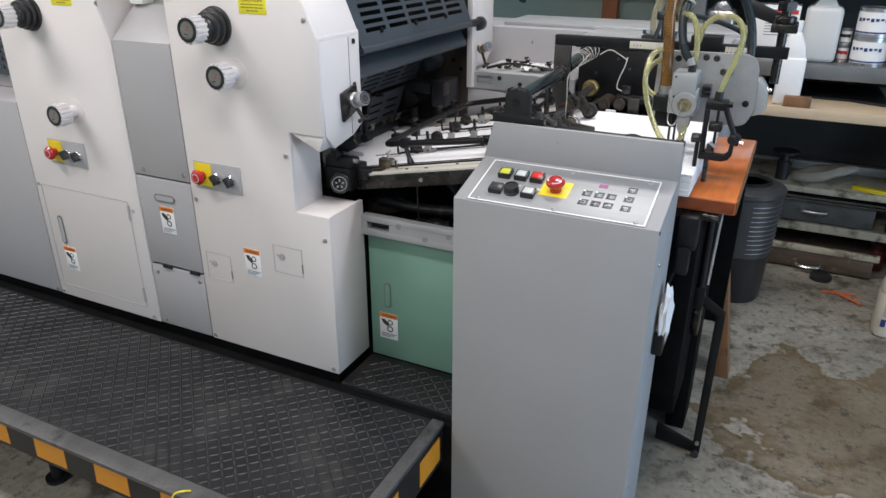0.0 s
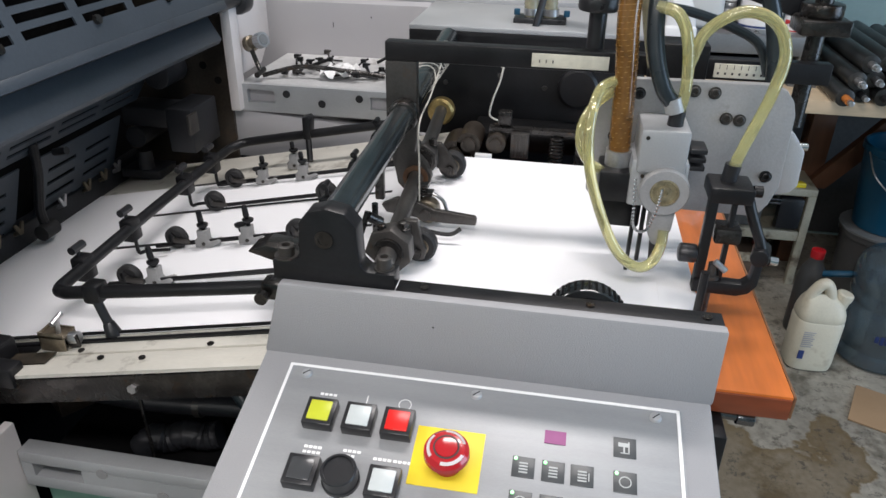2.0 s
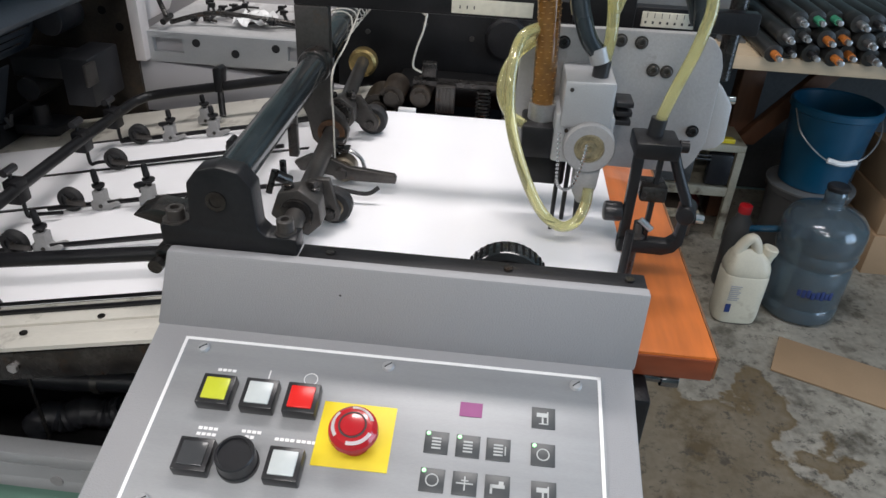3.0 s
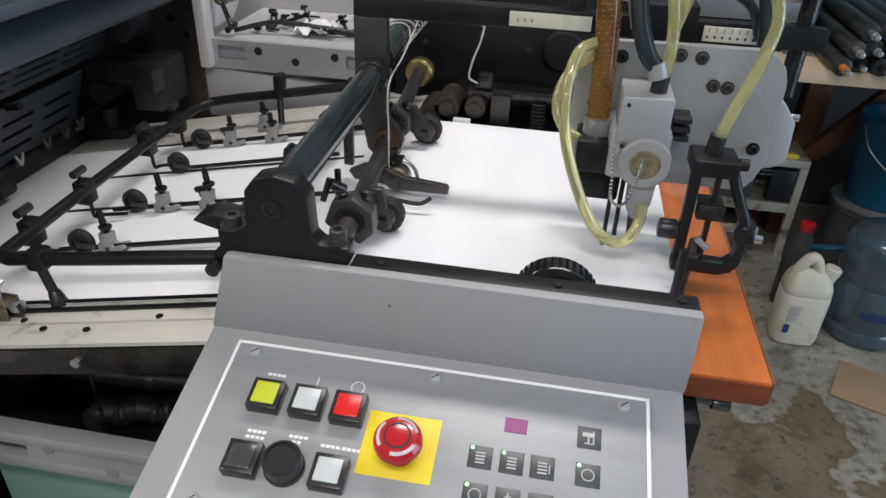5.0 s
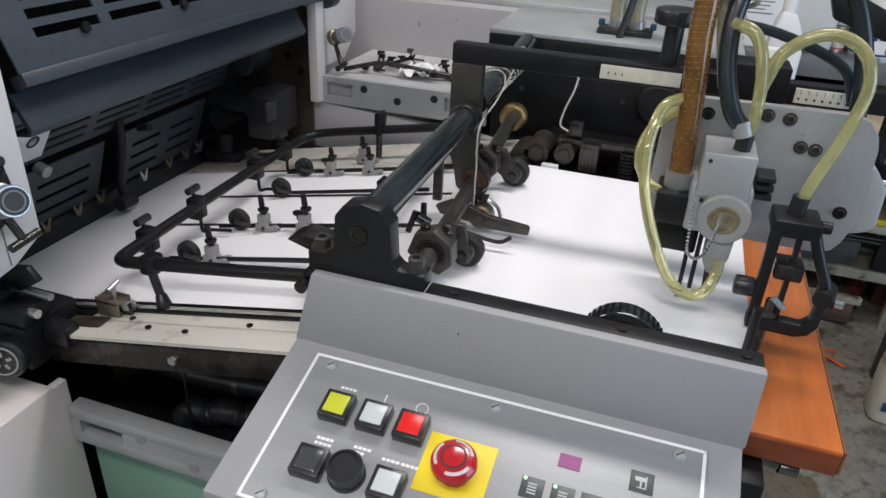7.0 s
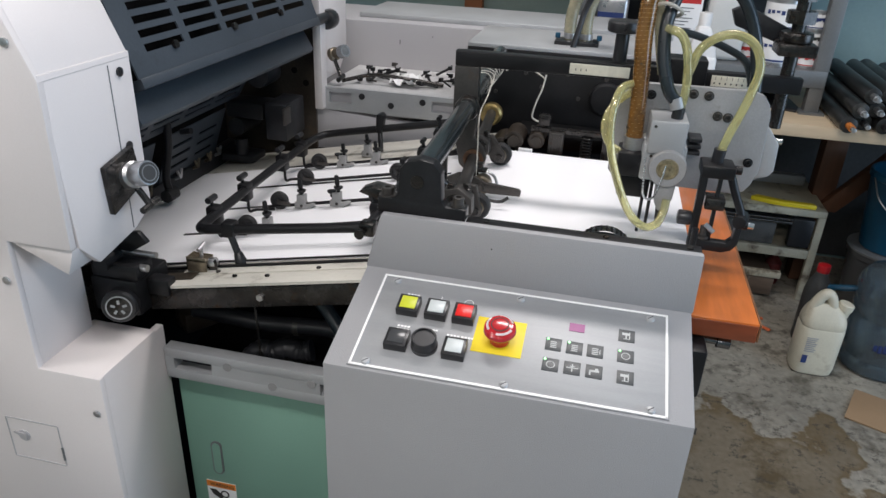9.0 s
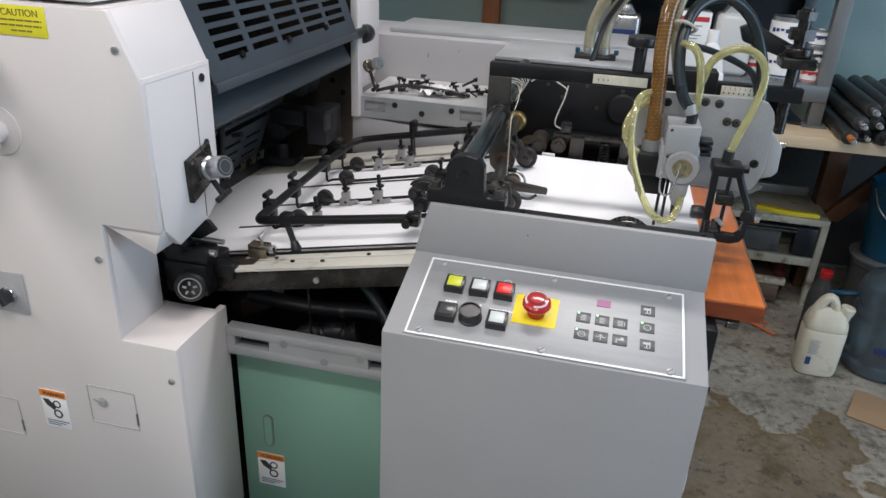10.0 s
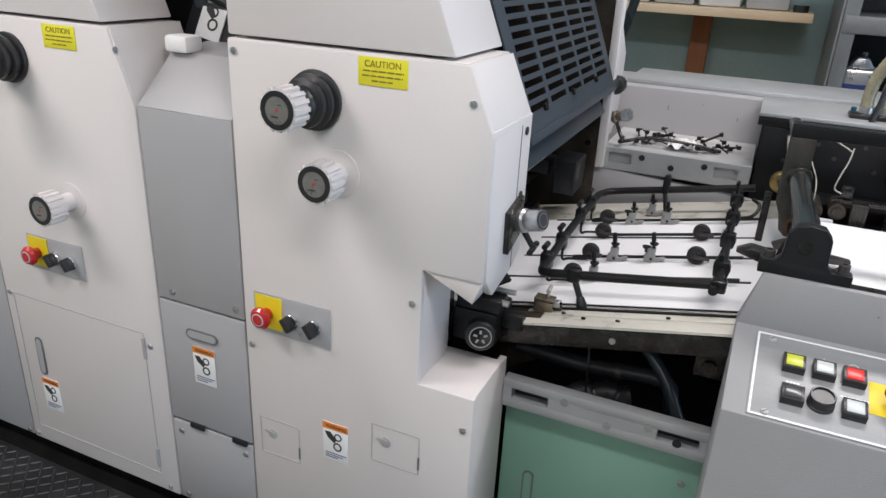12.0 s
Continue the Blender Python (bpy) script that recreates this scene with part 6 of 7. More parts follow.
bm = box(-0.178, -0.140, 1.885, 1.945, 1.140, 1.180, 0.004)
bx(bm, -0.172, -0.120, 1.90, 1.94, 1.10, 1.14, 0.004)
part("hose_block", bm, BLACK, sh)
bm = rod(B(), (-0.156, 1.915, 1.178), (-0.156, 1.915, 1.200), 0.016, n=20)
part("hose_clip", bm, STEEL, sh)
bm = prism(B(), [(-0.112, 1.142), (-0.082, 1.142), (-0.084, 1.112), (-0.090, 1.104), (-0.090, 1.092), (-0.104, 1.092), (-0.112, 1.108)], "y", 1.872, 1.896, 0.003)
sk = part("sucker_foot", bm, CAST, sh, "grey sucker foot")
bm = box(-0.132, -0.127, 1.884, 1.892, 1.046, 1.142, 0.001)
bx(bm, -0.120, -0.115, 1.886, 1.894, 1.060, 1.142, 0.001)
part("foot_blade", bm, BLACK, sk, "thin black blade")
part("foot_tip", rod(B(), (-0.098, 1.884, 1.062), (-0.098, 1.884, 1.094), 0.006, 0.008, n=14), RUBBER, sk)
# separator bracket
bm = box(-0.050, 0.000, 1.855, 1.905, 1.162, 1.182, 0.003)
rod(bm, (0.000, 1.870, 1.176), (0.010, 1.870, 1.176), 0.007, n=16)
sp = part("separator_block", bm, BLACK, sh, "black bracket block")
part("slide_rod", box(-0.050, -0.038, 1.856, 1.868, 1.046, 1.168, 0.002), BLACK, sp)
part("slide_rod", box(-0.022, -0.016, 1.858, 1.866, 1.055, 1.168, 0.001), BLACK, sp)
bm = prism(B(), [(-0.050, 1.060), (-0.050, 1.042), (0.004, 1.041), (0.018, 1.046), (0.026, 1.058), (0.027, 1.092), (0.018, 1.092), (0.016, 1.066), (0.008, 1.058)], "y", 1.853, 1.870, 0.002)
part("cross_foot", bm, BLACK, sp)
part("slide_block", box(-0.036, -0.006, 1.850, 1.882, 1.112, 1.132, 0.003), IRON, sp)
bm = lathe(B(), [(0.010, 0), (0.010, 0.004), (0.006, 0.006), (0.006, 0.020)], Matrix.Translation((-0.028, 1.862, 1.060)), 16)
part("foot_nut", bm, PLATE, sp)
part("drop_rod", rod(B(), (-0.030, 1.862, 0.985), (-0.030, 1.862, 1.045), 0.006), IRON, sp)
part("grip_nut", rod(B(), (-0.072, 1.865, 1.090), (-0.050, 1.865, 1.090), 0.012, n=18, bev=0.003), PLASTIC, sp)
part("loop_handle", tube(B(), [(-0.004, 1.870, 1.168), (0.002, 1.868, 1.152), (0.012, 1.867, 1.130), (0.022, 1.866, 1.108), (0.026, 1.864, 1.085)], 0.0066, n=14), BLACK, sp, "black curved handle arm")
bm = rod(B(), (0.020, 1.852, 1.096), (0.030, 1.884, 1.096), 0.011, n=18, bev=0.002)
rod(bm, (0.026, 1.868, 1.088), (0.036, 1.868, 1.088), 0.008, n=18)
part("clamp_pin", bm, BLACK, sp)
bp = rod(B(), (0.036, 1.868, 1.088), (0.046, 1.868, 1.087), 0.0055, n=12)
part("bright_pin", bp, CHROME, sp)
bm = rod(B(), (-0.028, 1.858, 1.085), (-0.014, 1.856, 1.074), 0.004)
part("link_pin", bm, STEEL, sp)
part("guide_pin", rod(B(), (-0.050, 1.80, 0.985), (-0.050, 1.80, 1.10), 0.005, n=10), BLACK, sp)
# hoses
part("amber_hose", tube(B(), [(-0.156, 1.915, 1.195), (-0.160, 1.915, 1.29), (-0.166, 1.915, 1.37), (-0.160, 1.93, 1.44), (-0.13, 1.97, 1.52), (-0.10, 2.0, 1.60)], 0.0133, n=16, smooth=12), AMBER, sh, "amber ribbed suction hose")
AMB = [(-0.156, 1.915, 1.195), (-0.160, 1.915, 1.29), (-0.166, 1.915, 1.37), (-0.160, 1.93, 1.44), (-0.13, 1.97, 1.52), (-0.10, 2.0, 1.60)]
line = curve(AMB, 120)
coil = []
run = 0.0
for a, b in zip(line, line[1:]):
    d = (b - a).normalized()
    u = Vector((1, 0, 0)) - d * d.x
    u.normalize()
    v = d.cross(u)
    ang = 2 * math.pi * run / 0.0062
    coil.append(a + (u * math.cos(ang) + v * math.sin(ang)) * 0.0134)
    run += (b - a).length
part("hose_coil", tube(B(), coil, 0.0004, n=5, smooth=0), mat("pale_amber_coil", (0.33, 0.19, 0.055), 0.35, var=0.1), sh, "pale spiral wire in the hose")
part("khaki_hose", tube(B(), [(-0.128, 1.93, 1.30), (-0.142, 1.935, 1.36), (-0.148, 1.94, 1.42), (-0.12, 1.97, 1.50), (-0.085, 2.0, 1.60)], 0.008, n=12), KHAKI, sh)
part("black_hose", tube(B(), [(-0.100, 1.90, 1.262), (-0.118, 1.90, 1.285), (-0.132, 1.91, 1.33), (-0.134, 1.925, 1.385), (-0.115, 1.95, 1.43), (-0.070, 1.98, 1.445), (-0.022, 2.0, 1.415), (0.008, 2.0, 1.36), (0.022, 1.99, 1.30), (0.025, 1.975, 1.245)], 0.0100, n=14), BHOSE, sh, "thick blue-black air hose")
part("hose_ferrule", rod(B(), (-0.099, 1.90, 1.256), (-0.105, 1.90, 1.272), 0.0112, n=18), ALLOY, sh)
part("clear_hose", tube(B(), [(-0.097, 1.90, 1.240), (-0.092, 1.90, 1.285), (-0.098, 1.90, 1.335), (-0.112, 1.905, 1.365), (-0.135, 1.915, 1.372)], 0.0068, n=12), HOSE, sh, "yellowed clear hose")
part("clear_hose", tube(B(), [(-0.026, 1.885, 1.190), (-0.018, 1.885, 1.225), (0.000, 1.89, 1.285), (0.006, 1.895, 1.33), (-0.010, 1.90, 1.362), (-0.045, 1.90, 1.372), (-0.080, 1.90, 1.350), (-0.092, 1.905, 1.310)], 0.0068, n=12), HOSE, sh, "yellowed clear hose")
part("hose_end", rod(B(), (-0.027, 1.885, 1.180), (-0.025, 1.885, 1.202), 0.0095, n=14), PLASTIC, sh)
part("hose_end", rod(B(), (-0.097, 1.90, 1.235), (-0.096, 1.90, 1.258), 0.0095, n=14), PLASTIC, sh)
part("clear_hose", tube(B(), [(-0.162, 1.925, 1.285), (-0.188, 1.89, 1.280), (-0.197, 1.865, 1.245), (-0.192, 1.852, 1.195), (-0.172, 1.85, 1.137), (-0.147, 1.85, 1.090), (-0.122, 1.85, 1.071), (-0.103, 1.856, 1.076), (-0.094, 1.866, 1.096), (-0.093, 1.872, 1.114)], 0.0066, n=12), HOSE, sh, "yellowed clear hose hanging in a loop")
part("clear_hose", tube(B(), [(-0.165, 1.94, 1.27), (-0.196, 1.925, 1.245), (-0.206, 1.91, 1.215), (-0.196, 1.90, 1.19), (-0.175, 1.90, 1.175)], 0.006, n=12), HOSE, sh, "yellowed clear hose")
part("grey_cable", tube(B(), [(-0.12, 1.99, 1.36), (-0.08, 2.0, 1.352), (-0.03, 2.01, 1.335), (0.005, 2.01, 1.315), (0.02, 2.0, 1.28)], 0.006, n=10), BHOSE, sh)
part("tie_string", tube(B(), [(-0.165, 1.93, 1.400), (-0.14, 1.91, 1.408), (-0.115, 1.925, 1.395), (-0.13, 1.94, 1.385), (-0.16, 1.94, 1.392)], 0.003, n=6), STRING, sh, "pale tie string round the hoses")
# hoses standing on the pump box
ph = thing("pump_hoses", "two dusty ribbed hoses clamped on the pump box", "hose", (-0.29, 2.55, 1.23))
for dx in (0.0, 0.038):
    part("ribbed_hose", tube(B(), [(-0.31 + dx, 2.55, 1.235), (-0.312 + dx, 2.55, 1.29), (-0.302 + dx, 2.55, 1.34), (-0.27 + dx, 2.53, 1.40), (-0.20 + dx, 2.48, 1.47), (-0.10 + dx, 2.40, 1.56)], 0.014, n=14, smooth=12, ribs=0.08), KHAKI, ph)
    part("hose_clamp", rod(B(), (-0.31 + dx, 2.55, 1.245), (-0.31 + dx, 2.55, 1.258), 0.0165, n=18), STEEL, ph)
    part("clamp_ear", box(-0.345 + dx * 2.6, -0.333 + dx * 2.6, 2.53, 2.54, 1.246, 1.258, 0.002), BLUEPL, ph)
part("flange", box(-0.345, -0.24, 2.52, 2.58, 1.232, 1.242, 0.002), PLASTIC, ph)
part("grey_hose", tube(B(), [(-0.30, 2.50, 1.225), (-0.29, 2.51, 1.27), (-0.275, 2.52, 1.33), (-0.23, 2.50, 1.41)], 0.007, n=10), DARKGREY, ph)
# black disc on the console ridge
dk = thing("edge_disc", "black round disc behind the console ridge", "disc", (-0.184, 1.69, 1.1))
DC = Vector((-0.184, 1.700, 1.0765))
DM = facing(DC, DC + Vector((0, 1, 0)))
part("rim", lathe(B(), [(0.0415, 0), (0.0425, 0.002), (0.0425, 0.022), (0.0415, 0.024), (0.0335, 0.024), (0.0325, 0.020), (0.0325, 0.004), (0.0335, 0)], DM, 56, True), SHAFT, dk, "glossy black rim")
for k in range(36):
    part("rim_rib", box(-0.0012, 0.0012, 0.0422, 0.0434, 0.003, 0.021, 0, DM @ pose(0, 0, 0, 0, 0, 10 * k)), VOID, dk)
part("face", rod(B(), DC + Vector((0, 0.008, 0)), DC + Vector((0, 0.016, 0)), 0.0328, n=40), RUBBER, dk)
part("hub", rod(B(), DC + Vector((0, 0.002, 0)), DC + Vector((0, 0.009, 0)), 0.012, n=24, bev=0.002), IRON, dk)

# ---- tread platform ----
PZ = 0.362
pf = thing("tread_platform", "black diamond-plate step platform with a hazard edge", "platform", (-1.6, 1.2, 0.0))
PX1, PY0 = -0.545, 0.945
part("deck", box(-3.2, PX1, PY0, 1.452, PZ - 0.012, PZ - 0.002), TREAD, pf)


def tread_lugs(x0, x1, y0, y1, top):
    """Raised diamond lugs over a plate, as one mesh."""
    verts, faces = [], []
    pitch = 0.0215
    for i in range(int((x1 - x0) / pitch)):
        for j in range(int((y1 - y0) / pitch)):
            cx, cy = x1 - 0.010 - i * pitch, y0 + 0.010 + j * pitch
            a = radians(45 if (i + j) % 2 else -45)
            c, s = math.cos(a), math.sin(a)
            b = len(verts)
            for u, v, h in ((-0.0138, 0, 0), (-0.007, 0.0026, 0), (0.007, 0.0026, 0), (0.0138, 0, 0), (0.007, -0.0026, 0), (-0.007, -0.0026, 0), (-0.009, 0, 0.0020), (0.009, 0, 0.0020)):
                verts.append((cx + u * c - v * s, cy + u * s + v * c, top + h))
            faces += [(b, b + 5, b + 6), (b, b + 6, b + 1), (b + 1, b + 6, b + 7, b + 2), (b + 2, b + 7, b + 3), (b + 3, b + 7, b + 4), (b + 4, b + 7, b + 6, b + 5)]
    me = bpy.data.meshes.new("tread_pattern")
    me.from_pydata(verts, [], faces)
    me.materials.append(LUG)
    return me


ob = new("tread_pattern", tread_lugs(-3.2, PX1 - 0.035, PY0 + 0.048, 1.448, PZ - 0.002))
ob.parent, ob.matrix_parent_inverse = pf, pf.matrix_basis.inverted()
tagged(ob, "raised diamond lugs", kind="stuff")
part("front_border", box(-3.2, PX1, PY0 - 0.004, PY0 + 0.045, PZ - 0.010, PZ + 0.002, 0.001), EDGE, pf, "scuffed steel border")
part("end_border", box(PX1 - 0.030, PX1 + 0.003, PY0 - 0.004, 1.452, PZ - 0.010, PZ + 0.003, 0.001), EDGE, pf)
part("front_skirt", box(-3.2, PX1, PY0, PY0 + 0.004, PZ - 0.085, PZ - 0.010), BLACK, pf)
part("end_skirt", box(PX1 - 0.004, PX1, PY0, 1.452, PZ - 0.125, PZ - 0.010), BLACK, pf)
x = -3.035
while x < PX1 - 0.10:
    part("hazard_block", prism(B(), [(x, PZ - 0.074), (x + 0.115, PZ - 0.074), (x + 0.118, PZ - 0.012), (x + 0.004, PZ - 0.014)], "y", PY0 - 0.0012, PY0), HAZARD, pf)
    x += 0.222
for y in (1.095, 1.318):
    part("hazard_block", prism(B(), [(y, PZ - 0.112), (y + 0.115, PZ - 0.108), (y + 0.113, PZ - 0.034), (y + 0.002, PZ - 0.036)], "x", PX1, PX1 + 0.0012), HAZARD, pf)
for x in (-2.9, -1.70, -0.62):
    for y in (PY0 + 0.16, 1.40):
        bm = rod(B(), (x, y, 0.0), (x, y, 0.012), 0.035, n=20)
        rod(bm, (x, y, 0.012), (x, y, PZ - 0.012), 0.016, n=14)
        part("leg", bm, BLACK, pf)
solid("yellow_wire", tube(B(), [(-0.985, 0.935, 0.358), (-0.975, 0.938, 0.372), (-0.962, 0.948, 0.376), (-0.955, 0.965, 0.366)], 0.0022, n=8), YELLOW, "bit of yellow wire on the platform edge", "wire")
bt = thing("base_tray", "dark oily ledge between the press and the platform", "machine base", (-0.7, 1.55, 0.35))
part("ledge", box(-0.882, -0.30, 1.48, 1.654, 0.352, 0.370, 0.002), TREAD, bt)
ob = new("tread_pattern", tread_lugs(-0.878, -0.32, 1.484, 1.65, 0.370))
ob.parent, ob.matrix_parent_inverse = bt, bt.matrix_basis.inverted()
tagged(ob, "raised diamond lugs", kind="stuff")
# near-black fillers: the shade in the gap is put into their colour
part("gap_shade_plate", box(-3.1, -0.30, 1.455, 1.50, 0.20, 0.352), VOID, bt)
part("under_shade_block", box(-3.1, -0.20, 1.50, 1.68, 0.0, 0.352), VOID, bt)

# ---- bench, rack and wall shelf ----
BF, BZ = 3.43, 0.872
be = thing("work_bench", "long pine-topped workbench along the teal wall", "workbench", (0.6, 3.8, 0))
part("bench_top", box(-1.2, 2.6, BF, 4.31, BZ - 0.045, BZ, 0.003), PINE, be, "pale pine bench top")
# added board: its dark grey also carries the shade under the bench
part("shade_board", box(-1.2, 2.6, 4.301, 4.309, 0.02, BZ - 0.05), mat("under_bench_shade", (0.050, 0.052, 0.054), 0.6, var=0.25, scale=4, fine=60, bump=0.1), be, "added dark board holding the shade under the bench")
for x in (-1.0, 0.755, 2.4):
    part("leg", box(x, x + 0.09, 4.0, 4.09, 0, BZ - 0.045, 0.003), TIMBER, be, "dark brown timber leg")
    part("brace", prism(B(), [(x + 0.015, 0.37), (x + 0.10, 0.37), (x + 0.475, BZ - 0.047), (x + 0.375, BZ - 0.047)], "y", 3.955, 3.998, 0.002), TIMBER, be)
part("rear_strip", box(-1.2, 0.775, 4.25, 4.30, 0.385, 0.42), LABELW, be, "bright white strip along the wall")

# near-black that stands for the unlit depth of the rack
DARKBACK = mat("rack_depth_shade", (0.030, 0.032, 0.034), 0.55, var=0.2, scale=5)
rk = thing("steel_rack", "grey steel shelf rack standing on the bench", "shelf rack", (0.14, 3.95, BZ))
for x in (-0.335, 0.525):
    for y in (3.60, 4.12):
        part("post", box(x, x + 0.05, y, y + 0.05, BZ, 1.95, 0.002), RACK, rk)
        part("foot", box(x - 0.02, x + 0.07, y - 0.02, y + 0.06, BZ, BZ + 0.008), RACK, rk)
for z in (1.030, 1.42, 1.80):
    part("shelf", box(-0.33, 0.572, 3.595, 4.17, z - 0.062, z, 0.003), RACK, rk, "grey steel shelf")
part("side_panel", box(-0.345, -0.337, 3.60, 4.17, 1.03, 1.95), RACK, rk)
SZ = 1.030


def jug(x, y, z, w, d, h, body, label_col, cap, name, label):
    e = thing(name, label, "jug", (x, y, z), "jugs and cans on the rack")
    bm = box(x - w / 2, x + w / 2, y - d / 2, y + d / 2, z, z + h * 0.78, min(w, d) * 0.16, None, 3)
    prism(bm, [(x - w * 0.42, z + h * 0.72), (x + w * 0.42, z + h * 0.72), (x + w * 0.15, z + h * 0.92), (x - w * 0.15, z + h * 0.92)], "y", y - d * 0.3, y + d * 0.3, 0.006)
    b = part("body", bm, body, e)
    part("cap", rod(B(), (x, y, z + h * 0.91), (x, y, z + h), w * 0.13, n=20, bev=0.003), cap, e)
    if label_col:
        lb = part("label", box(x - w * 0.38, x + w * 0.38, y - d / 2 - 0.0015, y - d / 2, z + h * 0.15, z + h * 0.55), LABELW, e, "white paper label")
        part("label_band", box(x - w * 0.38, x + w * 0.38, y - d / 2 - 0.003, y - d / 2 - 0.0015, z + h * 0.47, z + h * 0.55), label_col, lb)
        bm = B()
        for k in range(5):
            bx(bm, x - w * 0.32, x + w * (0.1 + 0.05 * (k % 3)), y - d / 2 - 0.003, y - d / 2 - 0.0015, z + h * (0.20 + 0.05 * k), z + h * (0.215 + 0.05 * k))
        part("label_print", bm, GREY, lb)
    return e


def tin(x, y, z, r, h, band, name="paint_tin", label="small tin with a printed paper label"):
    e = thing(name, label, "tin", (x, y, z), "tins on the rack")
    part("can", lathe(B(), [(r, 0), (r, h * 0.04), (r * 0.98, h * 0.05), (r * 0.98, h * 0.94), (r, h * 0.95), (r, h), (r * 0.9, h), (r * 0.88, h * 0.97)], Matrix.Translation((x, y, z)), 28), TIN, e)
    part("wrapper", lathe(B(), [(r * 0.985, h * 0.12), (r * 0.99, h * 0.12), (r * 0.99, h * 0.86), (r * 0.985, h * 0.86)], Matrix.Translation((x, y, z)), 28), LABELW, e, "white paper wrapper")
    part("band", lathe(B(), [(r * 0.99, h * 0.14), (r * 0.996, h * 0.14), (r * 0.996, h * 0.20), (r * 0.99, h * 0.20)], Matrix.Translation((x, y, z)), 28), band, e, "coloured print band")
    bm = B()
    for k in range(7):
        a = radians(-150 + 15 * k)
        q = Vector((x + r * math.cos(a), y + r * math.sin(a), z + h * 0.6))
        bx(bm, -0.006, 0.006, -0.0012, 0.0012, -0.008 + 0.003 * (k % 3), 0.006, 0, Matrix.Translation(q) @ pose(0, 0, 0, 0, 0, -150 + 15 * k + 90))
    part("print_bars", bm, band, e)


jug(-0.225, 3.74, SZ, 0.13, 0.12, 0.26, TIN, BLUEINK, PLASTIC, "solvent_can", "square metal solvent can with a blue and white label")


def carton():
    """A white carton with a red head and bars of small print."""
    x0, x1, y = -0.085, 0.105, 3.66
    e = thing("printed_carton", "white carton with a red and black printed band", "carton", (0.01, 3.72, SZ), "jugs and cans on the rack")
    part("body", box(x0, x1, y, y + 0.13, SZ, SZ + 0.232, 0.003), LABELW, e)
    part("red_band", box(x0 + 0.055, x1 - 0.008, y - 0.0015, y, SZ + 0.196, SZ + 0.214), REDINK, e)
    part("black_mark", box(x0 + 0.022, x0 + 0.050, y - 0.0015, y, SZ + 0.196, SZ + 0.220), INK, e)
    bm = B()
    for k in range(7):
        bx(bm, x0 + 0.055, x1 - 0.03 - 0.012 * (k % 3), y - 0.0015, y, SZ + 0.178 - 0.012 * k, SZ + 0.181 - 0.012 * k)
    part("print_bars", bm, RACK, e)


carton()
jug(0.200, 3.72, SZ, 0.145, 0.14, 0.30, WHITEPL, None, WHITEPL, "solvent_jug", "translucent white plastic jug")
tin(0.302, 3.74, SZ, 0.022, 0.07, REDINK)
tin(0.302, 3.74, SZ + 0.071, 0.022, 0.07, INK)
tin(0.398, 3.69, SZ, 0.070, 0.118, BLUEINK, "paint_tin", "large tin with a white printed label")
tin(0.398, 3.69, SZ + 0.119, 0.070, 0.118, BLUEINK, "paint_tin", "large tin with a white printed label")
tin(0.412, 3.85, SZ, 0.060, 0.16, INK)
tin(0.507, 3.67, SZ, 0.036, 0.066, REDINK)
tin(0.507, 3.67, SZ + 0.067, 0.036, 0.066, INK)
tin(0.507, 3.67, SZ + 0.134, 0.036, 0.066, BLUEINK)
e = thing("tall_bottle", "tall white plastic bottle standing on the bench", "bottle", (0.115, 3.50, BZ))
bm = box(0.060, 0.165, 3.46, 3.55, BZ, BZ + 0.20, 0.012, None, 3)
prism(bm, [(0.062, BZ + 0.185), (0.163, BZ + 0.185), (0.150, BZ + 0.25), (0.125, BZ + 0.30), (0.085, BZ + 0.30), (0.070, BZ + 0.25)], "y", 3.468, 3.542, 0.008)
part("body", bm, LABELW, e)
part("neck", rod(B(), (0.105, 3.505, BZ + 0.298), (0.105, 3.505, BZ + 0.345), 0.022, n=20, bev=0.004), LABELW, e)
solid("wood_offcut", box(0.105, 0.212, 3.432, 3.462, BZ, BZ + 0.045, 0.002), PLANK, "short brown wood offcut on the bench edge", "wood block")
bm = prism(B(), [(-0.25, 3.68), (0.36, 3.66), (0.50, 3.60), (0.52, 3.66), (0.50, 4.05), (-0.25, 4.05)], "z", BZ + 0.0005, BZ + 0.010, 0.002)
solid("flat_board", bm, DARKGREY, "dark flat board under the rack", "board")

ws = thing("wall_shelf", "pine wall shelf on brown timber brackets", "wall shelf", (-0.9, 4.0, 1.38))
part("shelf_board", box(-2.8, -0.42, 3.90, 4.315, 1.365, 1.402, 0.003), PINE, ws, "pale pine shelf board")
for x in (-0.915, -2.2):
    part("bracket_post", box(x, x + 0.085, 4.26, 4.319, 0.90, 1.364, 0.003), BROWN_WOOD, ws, "red-brown bracket post")
for k in range(7):
    x = -0.60 - 0.19 * k
    e = thing("storage_jar", "clear plastic storage tub on the pine shelf", "tub", (x, 4.05, 1.402), "tubs on the wall shelf")
    part("tub", box(x - 0.085, x + 0.085, 3.96, 4.14, 1.403, 1.53, 0.012), WHITEPL if k % 2 else ALLOY, e)
    part("lid", box(x - 0.09, x + 0.09, 3.955, 4.145, 1.53, 1.545, 0.004), LABELW, e)
solid("round_pot", rod(B(), (-0.47, 3.98, 1.402), (-0.47, 3.98, 1.43), 0.03, n=20), PLASTIC, "small round dark pot on the pine shelf", "pot")
solid("hanging_cable", tube(B(), [(-1.0, 3.4, 2.8), (-1.01, 3.4, 2.2), (-1.03, 3.42, 1.6), (-1.06, 3.45, 1.42), (-1.11, 3.48, 1.25)], 0.018), BHOSE, "dark hanging cable behind the press", "cable")

